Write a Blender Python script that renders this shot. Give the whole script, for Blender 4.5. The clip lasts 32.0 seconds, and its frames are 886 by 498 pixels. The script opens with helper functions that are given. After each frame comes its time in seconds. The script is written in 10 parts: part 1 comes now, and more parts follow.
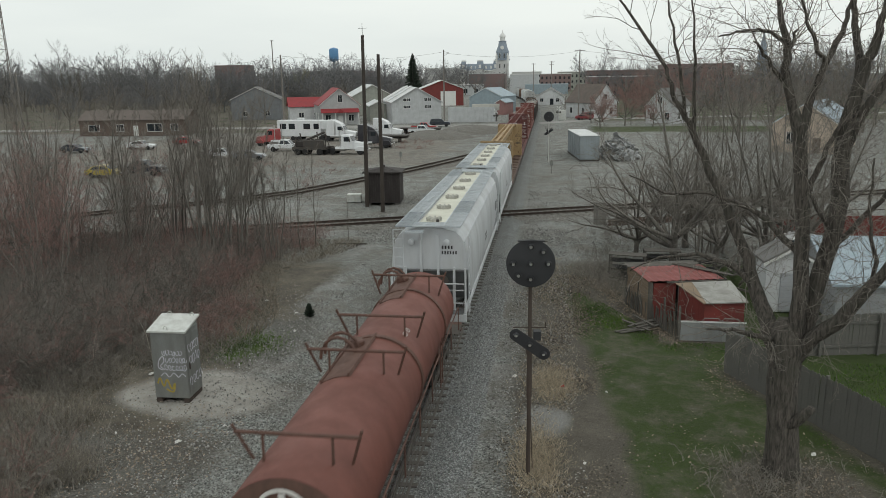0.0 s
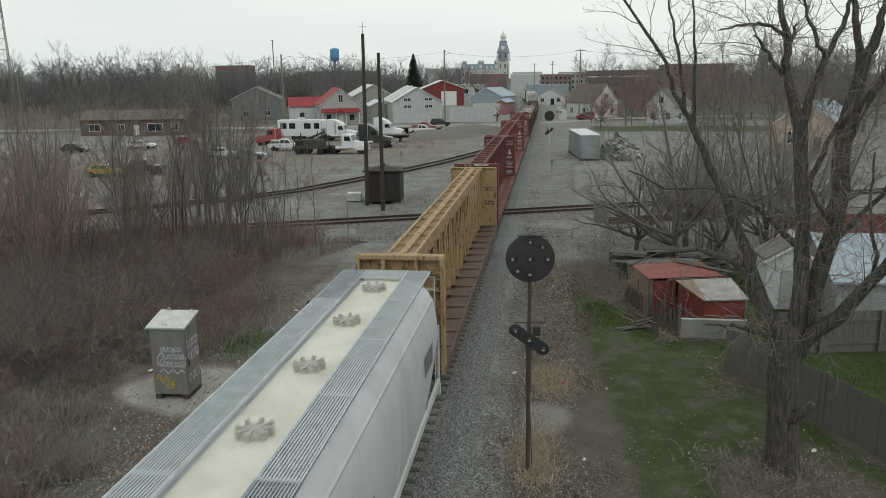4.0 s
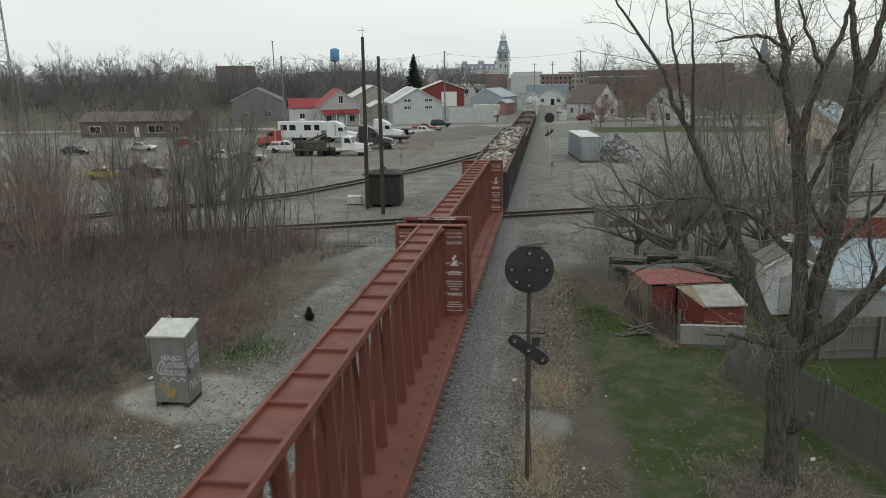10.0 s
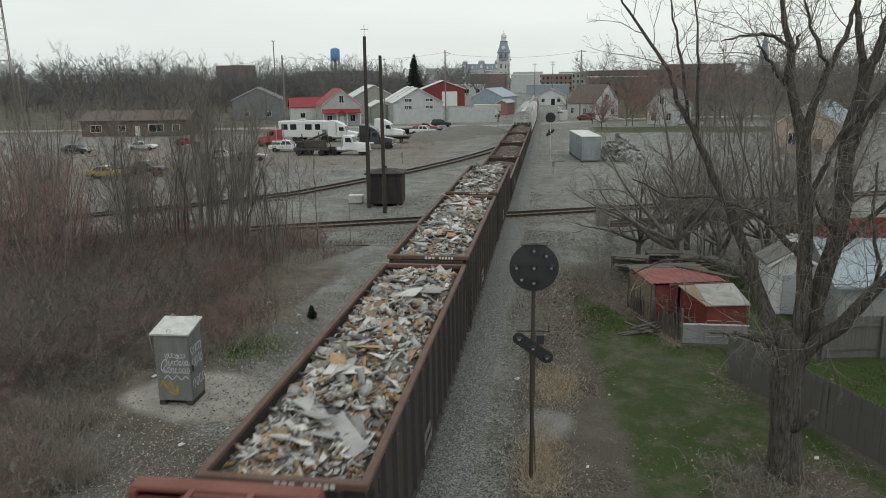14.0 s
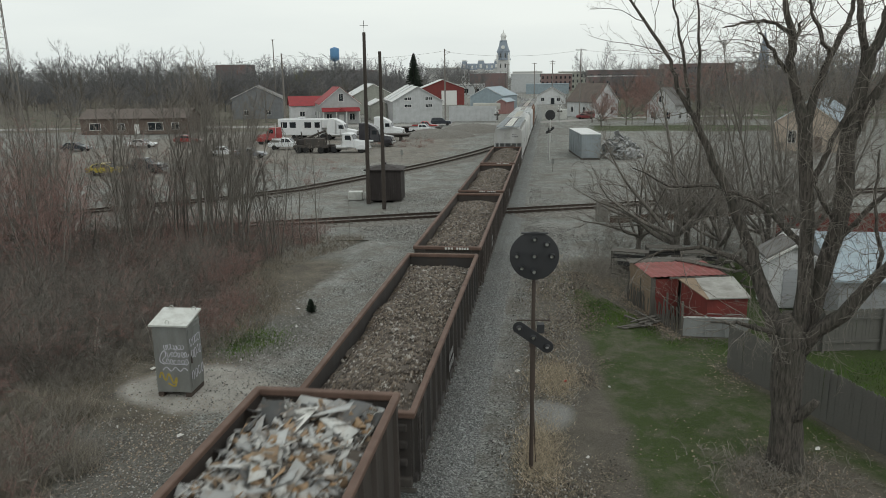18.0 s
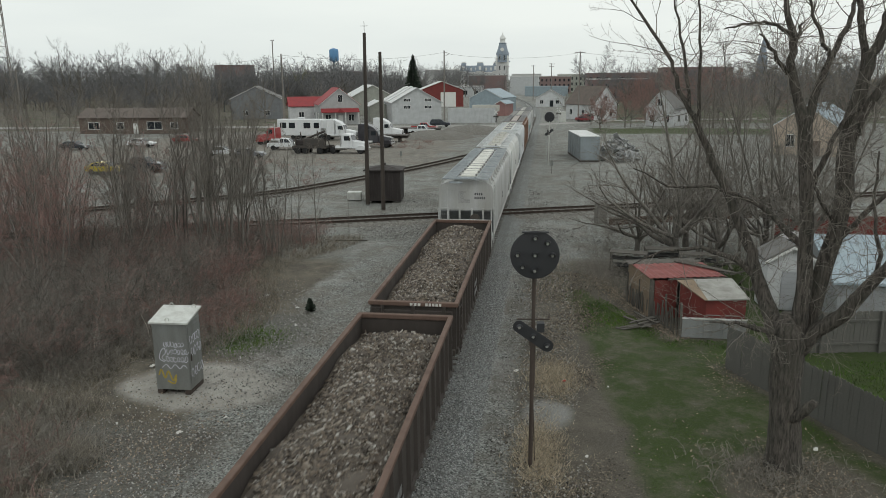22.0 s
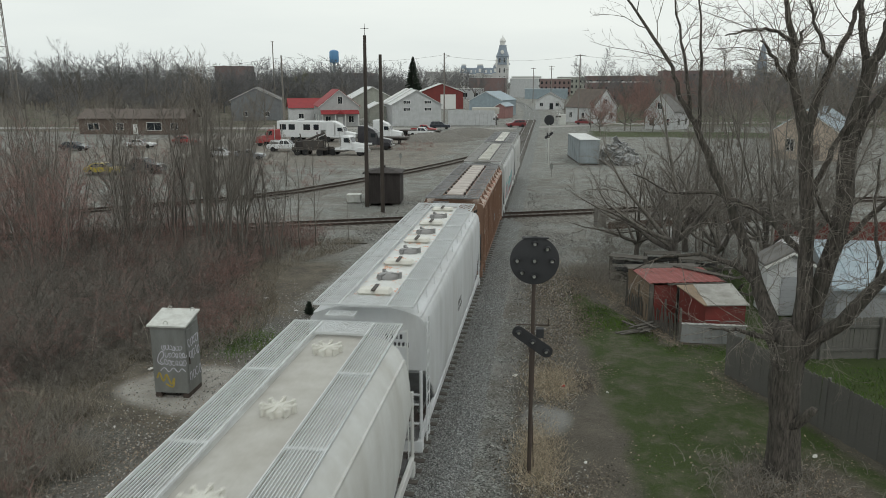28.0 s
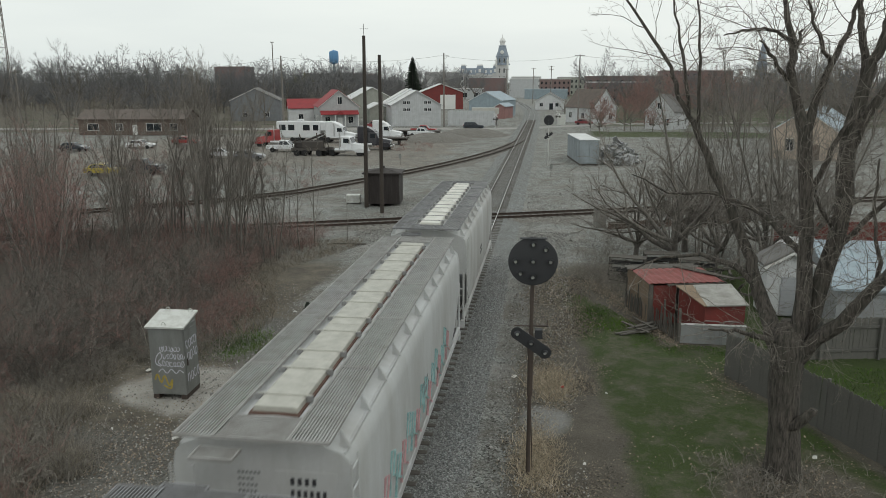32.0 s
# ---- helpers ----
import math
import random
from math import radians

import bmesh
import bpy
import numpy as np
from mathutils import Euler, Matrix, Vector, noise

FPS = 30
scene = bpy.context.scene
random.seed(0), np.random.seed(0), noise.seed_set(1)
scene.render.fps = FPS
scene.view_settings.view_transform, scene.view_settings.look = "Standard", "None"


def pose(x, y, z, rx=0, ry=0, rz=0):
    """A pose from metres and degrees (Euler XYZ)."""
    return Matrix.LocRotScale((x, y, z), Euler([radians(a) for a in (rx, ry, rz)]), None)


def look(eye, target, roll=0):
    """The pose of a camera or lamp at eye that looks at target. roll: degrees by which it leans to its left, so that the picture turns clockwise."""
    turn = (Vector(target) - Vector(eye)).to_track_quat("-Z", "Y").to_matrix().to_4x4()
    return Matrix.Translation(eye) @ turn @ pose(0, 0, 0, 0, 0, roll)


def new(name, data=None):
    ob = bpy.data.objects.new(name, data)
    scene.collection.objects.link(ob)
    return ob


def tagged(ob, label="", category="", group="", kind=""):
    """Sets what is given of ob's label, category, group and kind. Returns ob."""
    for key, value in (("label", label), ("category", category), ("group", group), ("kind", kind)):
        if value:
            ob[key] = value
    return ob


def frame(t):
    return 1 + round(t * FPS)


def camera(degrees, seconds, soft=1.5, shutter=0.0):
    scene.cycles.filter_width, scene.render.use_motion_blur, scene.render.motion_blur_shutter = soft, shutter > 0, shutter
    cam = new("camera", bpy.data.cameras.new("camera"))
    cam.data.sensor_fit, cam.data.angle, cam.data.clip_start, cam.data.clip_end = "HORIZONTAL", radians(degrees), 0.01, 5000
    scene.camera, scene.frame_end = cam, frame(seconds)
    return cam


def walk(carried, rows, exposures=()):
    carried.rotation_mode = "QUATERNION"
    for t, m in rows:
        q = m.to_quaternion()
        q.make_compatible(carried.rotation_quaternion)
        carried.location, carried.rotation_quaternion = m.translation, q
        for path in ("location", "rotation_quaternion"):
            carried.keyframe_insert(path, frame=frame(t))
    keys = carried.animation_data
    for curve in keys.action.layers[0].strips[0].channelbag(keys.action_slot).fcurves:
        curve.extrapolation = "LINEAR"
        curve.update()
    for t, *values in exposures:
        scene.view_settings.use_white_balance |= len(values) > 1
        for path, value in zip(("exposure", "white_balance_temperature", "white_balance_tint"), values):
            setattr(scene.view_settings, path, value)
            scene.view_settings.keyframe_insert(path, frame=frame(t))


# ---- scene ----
cam = camera(60.7, 32.0, soft=0.85, shutter=0.3)
PATH = [
    (0.0, (4.697, 0.012, 10.666), (-0.7230, 38.6320, 1.8060), -0.80),
    (0.5, (4.686, 0.006, 10.629), (-0.7495, 38.6260, 1.7790), -0.80),
    (1.0, (4.676, 0.001, 10.594), (-0.7642, 38.6213, 1.7438), -0.80),
    (1.5, (4.676, 0.003, 10.558), (-0.7643, 38.6275, 1.7130), -0.80),
    (2.0, (4.685, 0.004, 10.525), (-0.7553, 38.6388, 1.6852), -0.80),
    (2.5, (4.701, 0.015, 10.499), (-0.7440, 38.6555, 1.6640), -0.80),
    (3.0, (4.721, 0.028, 10.488), (-0.7345, 38.6628, 1.6578), -0.80),
    (3.5, (4.733, 0.029, 10.498), (-0.7270, 38.6490, 1.6580), -0.80),
    (5.5, (4.728, 0.069, 10.536), (-0.7320, 38.7090, 1.6960), -0.80),
    (6.0, (4.720, 0.066, 10.534), (-0.7345, 38.7060, 1.6887), -0.80),
    (6.5, (4.710, 0.072, 10.533), (-0.7350, 38.7067, 1.6782), -0.80),
    (7.0, (4.711, 0.081, 10.539), (-0.7387, 38.7058, 1.6840), -0.80),
    (7.5, (4.734, 0.075, 10.559), (-0.7360, 38.6953, 1.7145), -0.83),
    (8.0, (4.759, 0.064, 10.591), (-0.7210, 38.6838, 1.7515), -0.88),
    (8.5, (4.771, 0.061, 10.633), (-0.7140, 38.6810, 1.7925), -0.90),
    (9.0, (4.776, 0.058, 10.684), (-0.7145, 38.6785, 1.8445), -0.90),
    (9.5, (4.775, 0.054, 10.746), (-0.7103, 38.6745, 1.9010), -0.90),
    (10.0, (4.766, 0.053, 10.811), (-0.7190, 38.6683, 1.9563), -0.90),
    (10.5, (4.752, 0.061, 10.868), (-0.7482, 38.6715, 2.0083), -0.90),
    (11.0, (4.733, 0.081, 10.915), (-0.7773, 38.6957, 2.0500), -0.90),
    (11.5, (4.712, 0.083, 10.945), (-0.7880, 38.7025, 2.0752), -0.88),
    (12.0, (4.700, 0.067, 10.948), (-0.7900, 38.6865, 2.0835), -0.85),
    (12.5, (4.695, 0.064, 10.930), (-0.7947, 38.6838, 2.0703), -0.88),
    (13.0, (4.683, 0.058, 10.896), (-0.8025, 38.6780, 2.0355), -0.88),
    (13.5, (4.659, 0.033, 10.844), (-0.8215, 38.6528, 1.9838), -0.82),
    (14.0, (4.640, 0.010, 10.768), (-0.8403, 38.6303, 1.9075), -0.80),
    (14.5, (4.633, -0.002, 10.670), (-0.8470, 38.6180, 1.8100), -0.80),
    (16.5, (4.690, 0.015, 10.520), (-0.7700, 38.6550, 1.6800), -0.80),
    (17.0, (4.681, 0.016, 10.512), (-0.7790, 38.6410, 1.6622), -0.80),
    (17.5, (4.649, 0.018, 10.488), (-0.8058, 38.6380, 1.6332), -0.78),
    (18.0, (4.621, 0.028, 10.456), (-0.8287, 38.6478, 1.5905), -0.75),
    (18.5, (4.600, 0.033, 10.425), (-0.8453, 38.6530, 1.5595), -0.75),
    (19.0, (4.575, 0.014, 10.405), (-0.8600, 38.6388, 1.5500), -0.73),
    (19.5, (4.560, -0.016, 10.396), (-0.8595, 38.6190, 1.5563), -0.67),
    (20.0, (4.563, -0.038, 10.388), (-0.8372, 38.6068, 1.5685), -0.62),
    (20.5, (4.577, -0.055, 10.387), (-0.8082, 38.5950, 1.5818), -0.57),
    (21.0, (4.579, -0.062, 10.390), (-0.7907, 38.5877, 1.5947), -0.50),
    (21.5, (4.565, -0.060, 10.386), (-0.7898, 38.5945, 1.6010), -0.40),
    (22.0, (4.551, -0.059, 10.384), (-0.7885, 38.6005, 1.6090), -0.33),
    (22.5, (4.545, -0.054, 10.385), (-0.7750, 38.6063, 1.6253), -0.27),
    (23.0, (4.545, -0.034, 10.383), (-0.7603, 38.6313, 1.6375), -0.22),
    (23.5, (4.549, -0.006, 10.382), (-0.7458, 38.6688, 1.6465), -0.20),
    (24.0, (4.557, 0.014, 10.383), (-0.7330, 38.6935, 1.6633), -0.20),
    (24.5, (4.556, 0.008, 10.385), (-0.7387, 38.6878, 1.6848), -0.18),
    (25.0, (4.541, -0.016, 10.385), (-0.7590, 38.6643, 1.7000), -0.12),
    (25.5, (4.524, -0.027, 10.381), (-0.7760, 38.6530, 1.7010), -0.10),
    (27.5, (4.521, 0.008, 10.442), (-0.7590, 38.6880, 1.7620), -0.10),
    (28.0, (4.531, 0.001, 10.457), (-0.7640, 38.6805, 1.7818), -0.03),
    (28.5, (4.537, 0.013, 10.460), (-0.7630, 38.6975, 1.7948), -0.03),
    (29.0, (4.540, 0.029, 10.462), (-0.7600, 38.7193, 1.8018), -0.08),
    (29.5, (4.541, 0.031, 10.464), (-0.7540, 38.7163, 1.8043), -0.10),
    (30.0, (4.541, 0.025, 10.465), (-0.7490, 38.7103, 1.8053), -0.08),
    (30.5, (4.545, 0.033, 10.463), (-0.7503, 38.7230, 1.8035), -0.05),
    (31.0, (4.556, 0.052, 10.458), (-0.7442, 38.7420, 1.7930), -0.08),
    (31.5, (4.567, 0.066, 10.455), (-0.7328, 38.7563, 1.7853), -0.10),
    (32.0, (4.573, 0.081, 10.456), (-0.7270, 38.7610, 1.7960), -0.10),
]
walk(cam, [(t, look(eye, aim, roll)) for t, eye, aim, roll in PATH])

# ---- light: a bright overcast sky with a weak, wide sun ----
world = bpy.data.worlds.new("overcast_sky")
scene.world = world
world.use_nodes = True
wn, wl = world.node_tree.nodes, world.node_tree.links
wn.clear()
w_out = wn.new("ShaderNodeOutputWorld")
w_bg = wn.new("ShaderNodeBackground")
w_sky = wn.new("ShaderNodeTexSky")
w_sky.sky_type = "NISHITA"
w_sky.sun_disc = False
w_sky.sun_elevation = radians(42)
w_sky.sun_rotation = radians(35)
w_sky.air_density, w_sky.dust_density, w_sky.ozone_density = 1.0, 4.0, 1.0
w_hsv = wn.new("ShaderNodeHueSaturation")
w_hsv.inputs["Saturation"].default_value = 0.18
w_mix = wn.new("ShaderNodeMix")
w_mix.data_type = "RGBA"
w_mix.inputs[0].default_value = 0.86
w_cloud = wn.new("ShaderNodeTexNoise")
w_map = wn.new("ShaderNodeMapping")
w_map.inputs["Scale"].default_value = (1.0, 1.0, 6.0)
w_tc = wn.new("ShaderNodeTexCoord")
w_cloud.inputs["Scale"].default_value = 1.6
w_cloud.inputs["Detail"].default_value = 5.0
w_ramp = wn.new("ShaderNodeValToRGB")
w_ramp.color_ramp.elements[0].position, w_ramp.color_ramp.elements[1].position = 0.3, 0.7
w_ramp.color_ramp.elements[0].color = (7.0, 7.6, 7.5, 1)
w_ramp.color_ramp.elements[1].color = (8.48, 9.0, 8.6, 1)
wl.new(w_tc.outputs["Generated"], w_map.inputs["Vector"])
wl.new(w_map.outputs["Vector"], w_cloud.inputs["Vector"])
wl.new(w_cloud.outputs["Fac"], w_ramp.inputs["Fac"])
wl.new(w_sky.outputs["Color"], w_hsv.inputs["Color"])
wl.new(w_hsv.outputs["Color"], w_mix.inputs[6])
wl.new(w_ramp.outputs["Color"], w_mix.inputs[7])
w_sep = wn.new("ShaderNodeSeparateXYZ")
w_side = wn.new("ShaderNodeMapRange")
w_side.inputs["From Min"].default_value, w_side.inputs["From Max"].default_value = -1.0, 1.0
w_side.inputs["To Min"].default_value, w_side.inputs["To Max"].default_value = 1.08, 0.88
w_tone = wn.new("ShaderNodeVectorMath")
w_tone.operation = "SCALE"
wl.new(w_tc.outputs["Generated"], w_sep.inputs[0])
wl.new(w_sep.outputs["X"], w_side.inputs["Value"])
wl.new(w_mix.outputs[2], w_tone.inputs[0])
wl.new(w_side.outputs[0], w_tone.inputs["Scale"])
wl.new(w_tone.outputs[0], w_bg.inputs["Color"])
w_bg.inputs["Strength"].default_value = 0.108
wl.new(w_bg.outputs["Background"], w_out.inputs["Surface"])

sun_data = bpy.data.lights.new("sun", "SUN")
sun_data.energy, sun_data.angle, sun_data.color = 0.5, radians(25), (0.98, 0.97, 0.92)
sun = new("sun", sun_data)
sun.matrix_world = look((30, -40, 60), (0, 10, 0))
scene.view_settings.exposure = 0.0

# ---- mesh and material helpers ----


class Shape:
    """Collects vertices and faces of one part."""

    def __init__(self):
        self.v, self.f = [], []

    def add(self, verts, faces):
        n = len(self.v)
        self.v += [tuple(p) for p in verts]
        self.f += [tuple(n + i for i in f) for f in faces]
        return self

    def box(self, x0, x1, y0, y1, z0, z1, m=None):
        p = [Vector((x, y, z)) for z in (z0, z1) for y in (y0, y1) for x in (x0, x1)]
        if m is not None:
            p = [m @ q for q in p]
        return self.add(p, [(0, 2, 3, 1), (4, 5, 7, 6), (0, 1, 5, 4), (2, 6, 7, 3), (0, 4, 6, 2), (1, 3, 7, 5)])

    def tube(self, pts, radius, n=8, caps=True):
        """A round bar along points; radius: a number or one for each point."""
        pts = [Vector(p) for p in pts]
        rr = radius if isinstance(radius, (list, tuple)) else [radius] * len(pts)
        vs, fs = [], []
        for i, p in enumerate(pts):
            d = (pts[min(i + 1, len(pts) - 1)] - pts[max(i - 1, 0)]).normalized()
            a = d.cross(Vector((0, 0, 1)) if abs(d.z) < 0.9 else Vector((1, 0, 0))).normalized()
            b = d.cross(a)
            for k in range(n):
                w = 2 * math.pi * k / n
                vs.append(p + rr[i] * (math.cos(w) * a + math.sin(w) * b))
        for i in range(len(pts) - 1):
            for k in range(n):
                j = (k + 1) % n
                fs.append((i * n + k, i * n + j, (i + 1) * n + j, (i + 1) * n + k))
        if caps:
            fs.append(tuple(range(n)))
            fs.append(tuple(range((len(pts) - 1) * n, len(pts) * n))[::-1])
        return self.add(vs, fs)

    def extrude(self, profile, a, b, axis="y", caps=True):
        """A closed profile carried along an axis. Its points are (x, z) for y, (y, z) for x and (x, y) for z."""
        n = len(profile)
        vs = []
        for s in (a, b):
            for p, q in profile:
                vs.append((p, s, q) if axis == "y" else (s, p, q) if axis == "x" else (p, q, s))
        fs = [(k, (k + 1) % n, n + (k + 1) % n, n + k) for k in range(n)]
        if caps:
            fs += [tuple(range(n))[::-1], tuple(range(n, 2 * n))]
        return self.add(vs, fs)

    def loft(self, rings, caps=True):
        """Rings of equally many points joined one to the next."""
        n = len(rings[0])
        vs = [p for r in rings for p in r]
        fs = []
        for i in range(len(rings) - 1):
            for k in range(n):
                j = (k + 1) % n
                fs.append((i * n + k, i * n + j, (i + 1) * n + j, (i + 1) * n + k))
        if caps:
            fs += [tuple(range(n))[::-1], tuple(range((len(rings) - 1) * n, len(rings) * n))]
        return self.add(vs, fs)

    def mesh(self, name, material, bevel=0.0, smooth=False):
        me = bpy.data.meshes.new(name)
        me.from_pydata(self.v, [], self.f)
        bm = bmesh.new()
        bm.from_mesh(me)
        bmesh.ops.recalc_face_normals(bm, faces=bm.faces)
        if bevel:
            es = [e for e in bm.edges if len(e.link_faces) == 2 and e.calc_face_angle(0) > 0.6]
            bmesh.ops.bevel(bm, geom=es, offset=bevel, segments=1, affect="EDGES", clamp_overlap=True)
        if smooth:
            for f in bm.faces:
                f.smooth = True
            for e in bm.edges:
                if len(e.link_faces) == 2 and e.calc_face_angle(0) > 0.7:
                    e.smooth = False
        bm.to_mesh(me)
        bm.free()
        me.materials.append(material)
        return me


def raw_mesh(name, verts, faces, material):
    """A large mesh from arrays: faces all with equally many corners."""
    verts, faces = np.asarray(verts, np.float32), np.asarray(faces, np.int32)
    me = bpy.data.meshes.new(name)
    n, k = faces.shape
    me.vertices.add(len(verts))
    me.vertices.foreach_set("co", verts.ravel())
    me.loops.add(n * k)
    me.loops.foreach_set("vertex_index", faces.ravel())
    me.polygons.add(n)
    me.polygons.foreach_set("loop_start", np.arange(0, n * k, k, dtype=np.int32))
    me.polygons.foreach_set("loop_total", np.full(n, k, np.int32))
    me.update(calc_edges=True)
    me.materials.append(material)
    return me


def thing(name, m, label, category, group="", kind=""):
    """The Empty at a thing's base, which carries its parts."""
    ob = new(name)
    ob.empty_display_size = 0.2
    ob.matrix_basis = m
    return tagged(ob, label, category, group, kind)


def part(name, shape, material, parent, label="", bevel=0.0, smooth=False):
    """One mesh object under a thing or under a part."""
    me = shape.mesh(name, material, bevel, smooth) if isinstance(shape, Shape) else shape
    ob = new(name, me)
    ob.parent = parent
    if label:
        ob["label"] = label
    return ob


def solo(name, shape, material, label, category, m=None, kind="", group="", bevel=0.0, smooth=False):
    """A thing that is one mesh."""
    me = shape.mesh(name, material, bevel, smooth) if isinstance(shape, Shape) else shape
    ob = new(name, me)
    if m is not None:
        ob.matrix_basis = m
    return tagged(ob, label, category, group, kind)


def box(x0, x1, y0, y1, z0, z1, m=None):
    return Shape().box(x0, x1, y0, y1, z0, z1, m)


def tube(pts, radius, n=8, caps=True):
    return Shape().tube(pts, radius, n, caps)


class Nodes:
    """Short names for the nodes of a material."""

    def __init__(self, name, rough=0.8, metal=0.0):
        self.mat = bpy.data.materials.new(name)
        self.mat.use_nodes = True
        self.n, self.l = self.mat.node_tree.nodes, self.mat.node_tree.links
        self.bsdf = self.n["Principled BSDF"]
        self.bsdf.inputs["Roughness"].default_value = rough
        self.bsdf.inputs["Metallic"].default_value = metal
        self.tc = self.n.new("ShaderNodeTexCoord")

    def where(self, world=False):
        if world:
            g = self.n.new("ShaderNodeNewGeometry")
            return g.outputs["Position"]
        return self.tc.outputs["Object"]

    def scaled(self, vec, s):
        m = self.n.new("ShaderNodeMapping")
        m.inputs["Scale"].default_value = s if isinstance(s, tuple) else (s, s, s)
        self.l.new(vec, m.inputs["Vector"])
        return m.outputs["Vector"]

    def noise(self, vec, scale, detail=4.0, rough=0.6):
        t = self.n.new("ShaderNodeTexNoise")
        t.inputs["Scale"].default_value, t.inputs["Detail"].default_value, t.inputs["Roughness"].default_value = scale, detail, rough
        self.l.new(vec, t.inputs["Vector"])
        return t.outputs["Fac"]

    def cells(self, vec, scale, out="Color"):
        t = self.n.new("ShaderNodeTexVoronoi")
        t.inputs["Scale"].default_value = scale
        self.l.new(vec, t.inputs["Vector"])
        return t.outputs[out]

    def ramp(self, fac, stops):
        r = self.n.new("ShaderNodeValToRGB")
        e = r.color_ramp.elements
        while len(e) < len(stops):
            e.new(0.5)
        for el, (p, c) in zip(e, stops):
            el.position = p
            el.color = (*c, 1) if isinstance(c, tuple) else (c, c, c, 1)
        self.l.new(fac, r.inputs["Fac"])
        return r.outputs["Color"]

    def mix(self, fac, a, b, blend="MIX"):
        m = self.n.new("ShaderNodeMix")
        m.data_type, m.blend_type = "RGBA", blend
        for sock, val in ((m.inputs[0], fac), (m.inputs[6], a), (m.inputs[7], b)):
            if isinstance(val, bpy.types.NodeSocket):
                self.l.new(val, sock)
            elif isinstance(val, tuple):
                sock.default_value = (*val, 1)
            else:
                sock.default_value = val
        return m.outputs[2]

    def maths(self, op, a, b=0.0):
        m = self.n.new("ShaderNodeMath")
        m.operation = op
        for sock, val in zip(m.inputs, (a, b)):
            if isinstance(val, bpy.types.NodeSocket):
                self.l.new(val, sock)
            else:
                sock.default_value = val
        return m.outputs[0]

    def split(self, vec):
        s = self.n.new("ShaderNodeSeparateXYZ")
        self.l.new(vec, s.inputs[0])
        return s.outputs

    def random(self):
        return self.n.new("ShaderNodeObjectInfo").outputs["Random"]

    def island(self):
        return self.n.new("ShaderNodeNewGeometry").outputs["Random Per Island"]

    def bump(self, height, strength=0.3, distance=0.02):
        b = self.n.new("ShaderNodeBump")
        b.inputs["Strength"].default_value, b.inputs["Distance"].default_value = strength, distance
        self.l.new(height, b.inputs["Height"])
        self.l.new(b.outputs["Normal"], self.bsdf.inputs["Normal"])

    def colour(self, c):
        if isinstance(c, tuple):
            self.bsdf.inputs["Base Color"].default_value = (*c, 1)
        else:
            self.l.new(c, self.bsdf.inputs["Base Color"])
        return self

    def rough(self, f, lo, hi):
        r = self.ramp(f, [(0.3, lo), (0.7, hi)])
        self.l.new(r, self.bsdf.inputs["Roughness"])


def painted(name, base, dirt, amount=0.5, rough=0.55, scale=1.5, metal=0.0, streak=True, fine=0.25, rust=None, rusty=0.62):
    """Worn paint: dirt in patches and streaks, fine grain, rust spots where given."""
    k = Nodes(name, rough, metal)
    p = k.where()
    big = k.noise(k.scaled(p, (1, 1, 0.25)) if streak else p, scale, 6, 0.65)
    c = k.mix(k.ramp(big, [(0.5 - 0.22 * amount, 0.0), (0.5 + 0.35, 1.0)]), base, dirt)
    grain = k.noise(p, scale * 14, 4, 0.7)
    c = k.mix(fine, c, k.mix(k.ramp(grain, [(0.35, 0.0), (0.7, 1.0)]), c, dirt), "MIX")
    if rust:
        spots = k.noise(k.scaled(p, (1, 1, 0.4)), scale * 2.3, 8, 0.72)
        c = k.mix(k.ramp(spots, [(rusty, 0.0), (rusty + 0.05, 1.0)]), c, rust)
    k.colour(c)
    k.rough(big, max(rough - 0.12, 0.1), min(rough + 0.2, 1.0))
    k.bump(grain, 0.15, 0.01)
    return k.mat


def plain(name, c, rough=0.6, metal=0.0, spread=0.25, scale=8.0):
    """A nearly even surface with slight patches."""
    k = Nodes(name, rough, metal)
    f = k.noise(k.where(), scale, 5, 0.6)
    k.colour(k.mix(k.ramp(f, [(0.3, 0.0), (0.7, 1.0)]), tuple(x * (1 - spread) for x in c), tuple(min(x * (1 + spread), 1) for x in c)))
    return k.mat

# ---- ground, road and tracks ----
def track_x(y):
    """The main track runs straight and bends gently away in the distance."""
    return 0.0 if y < 205 else -((y - 205) ** 2) / 3300.0


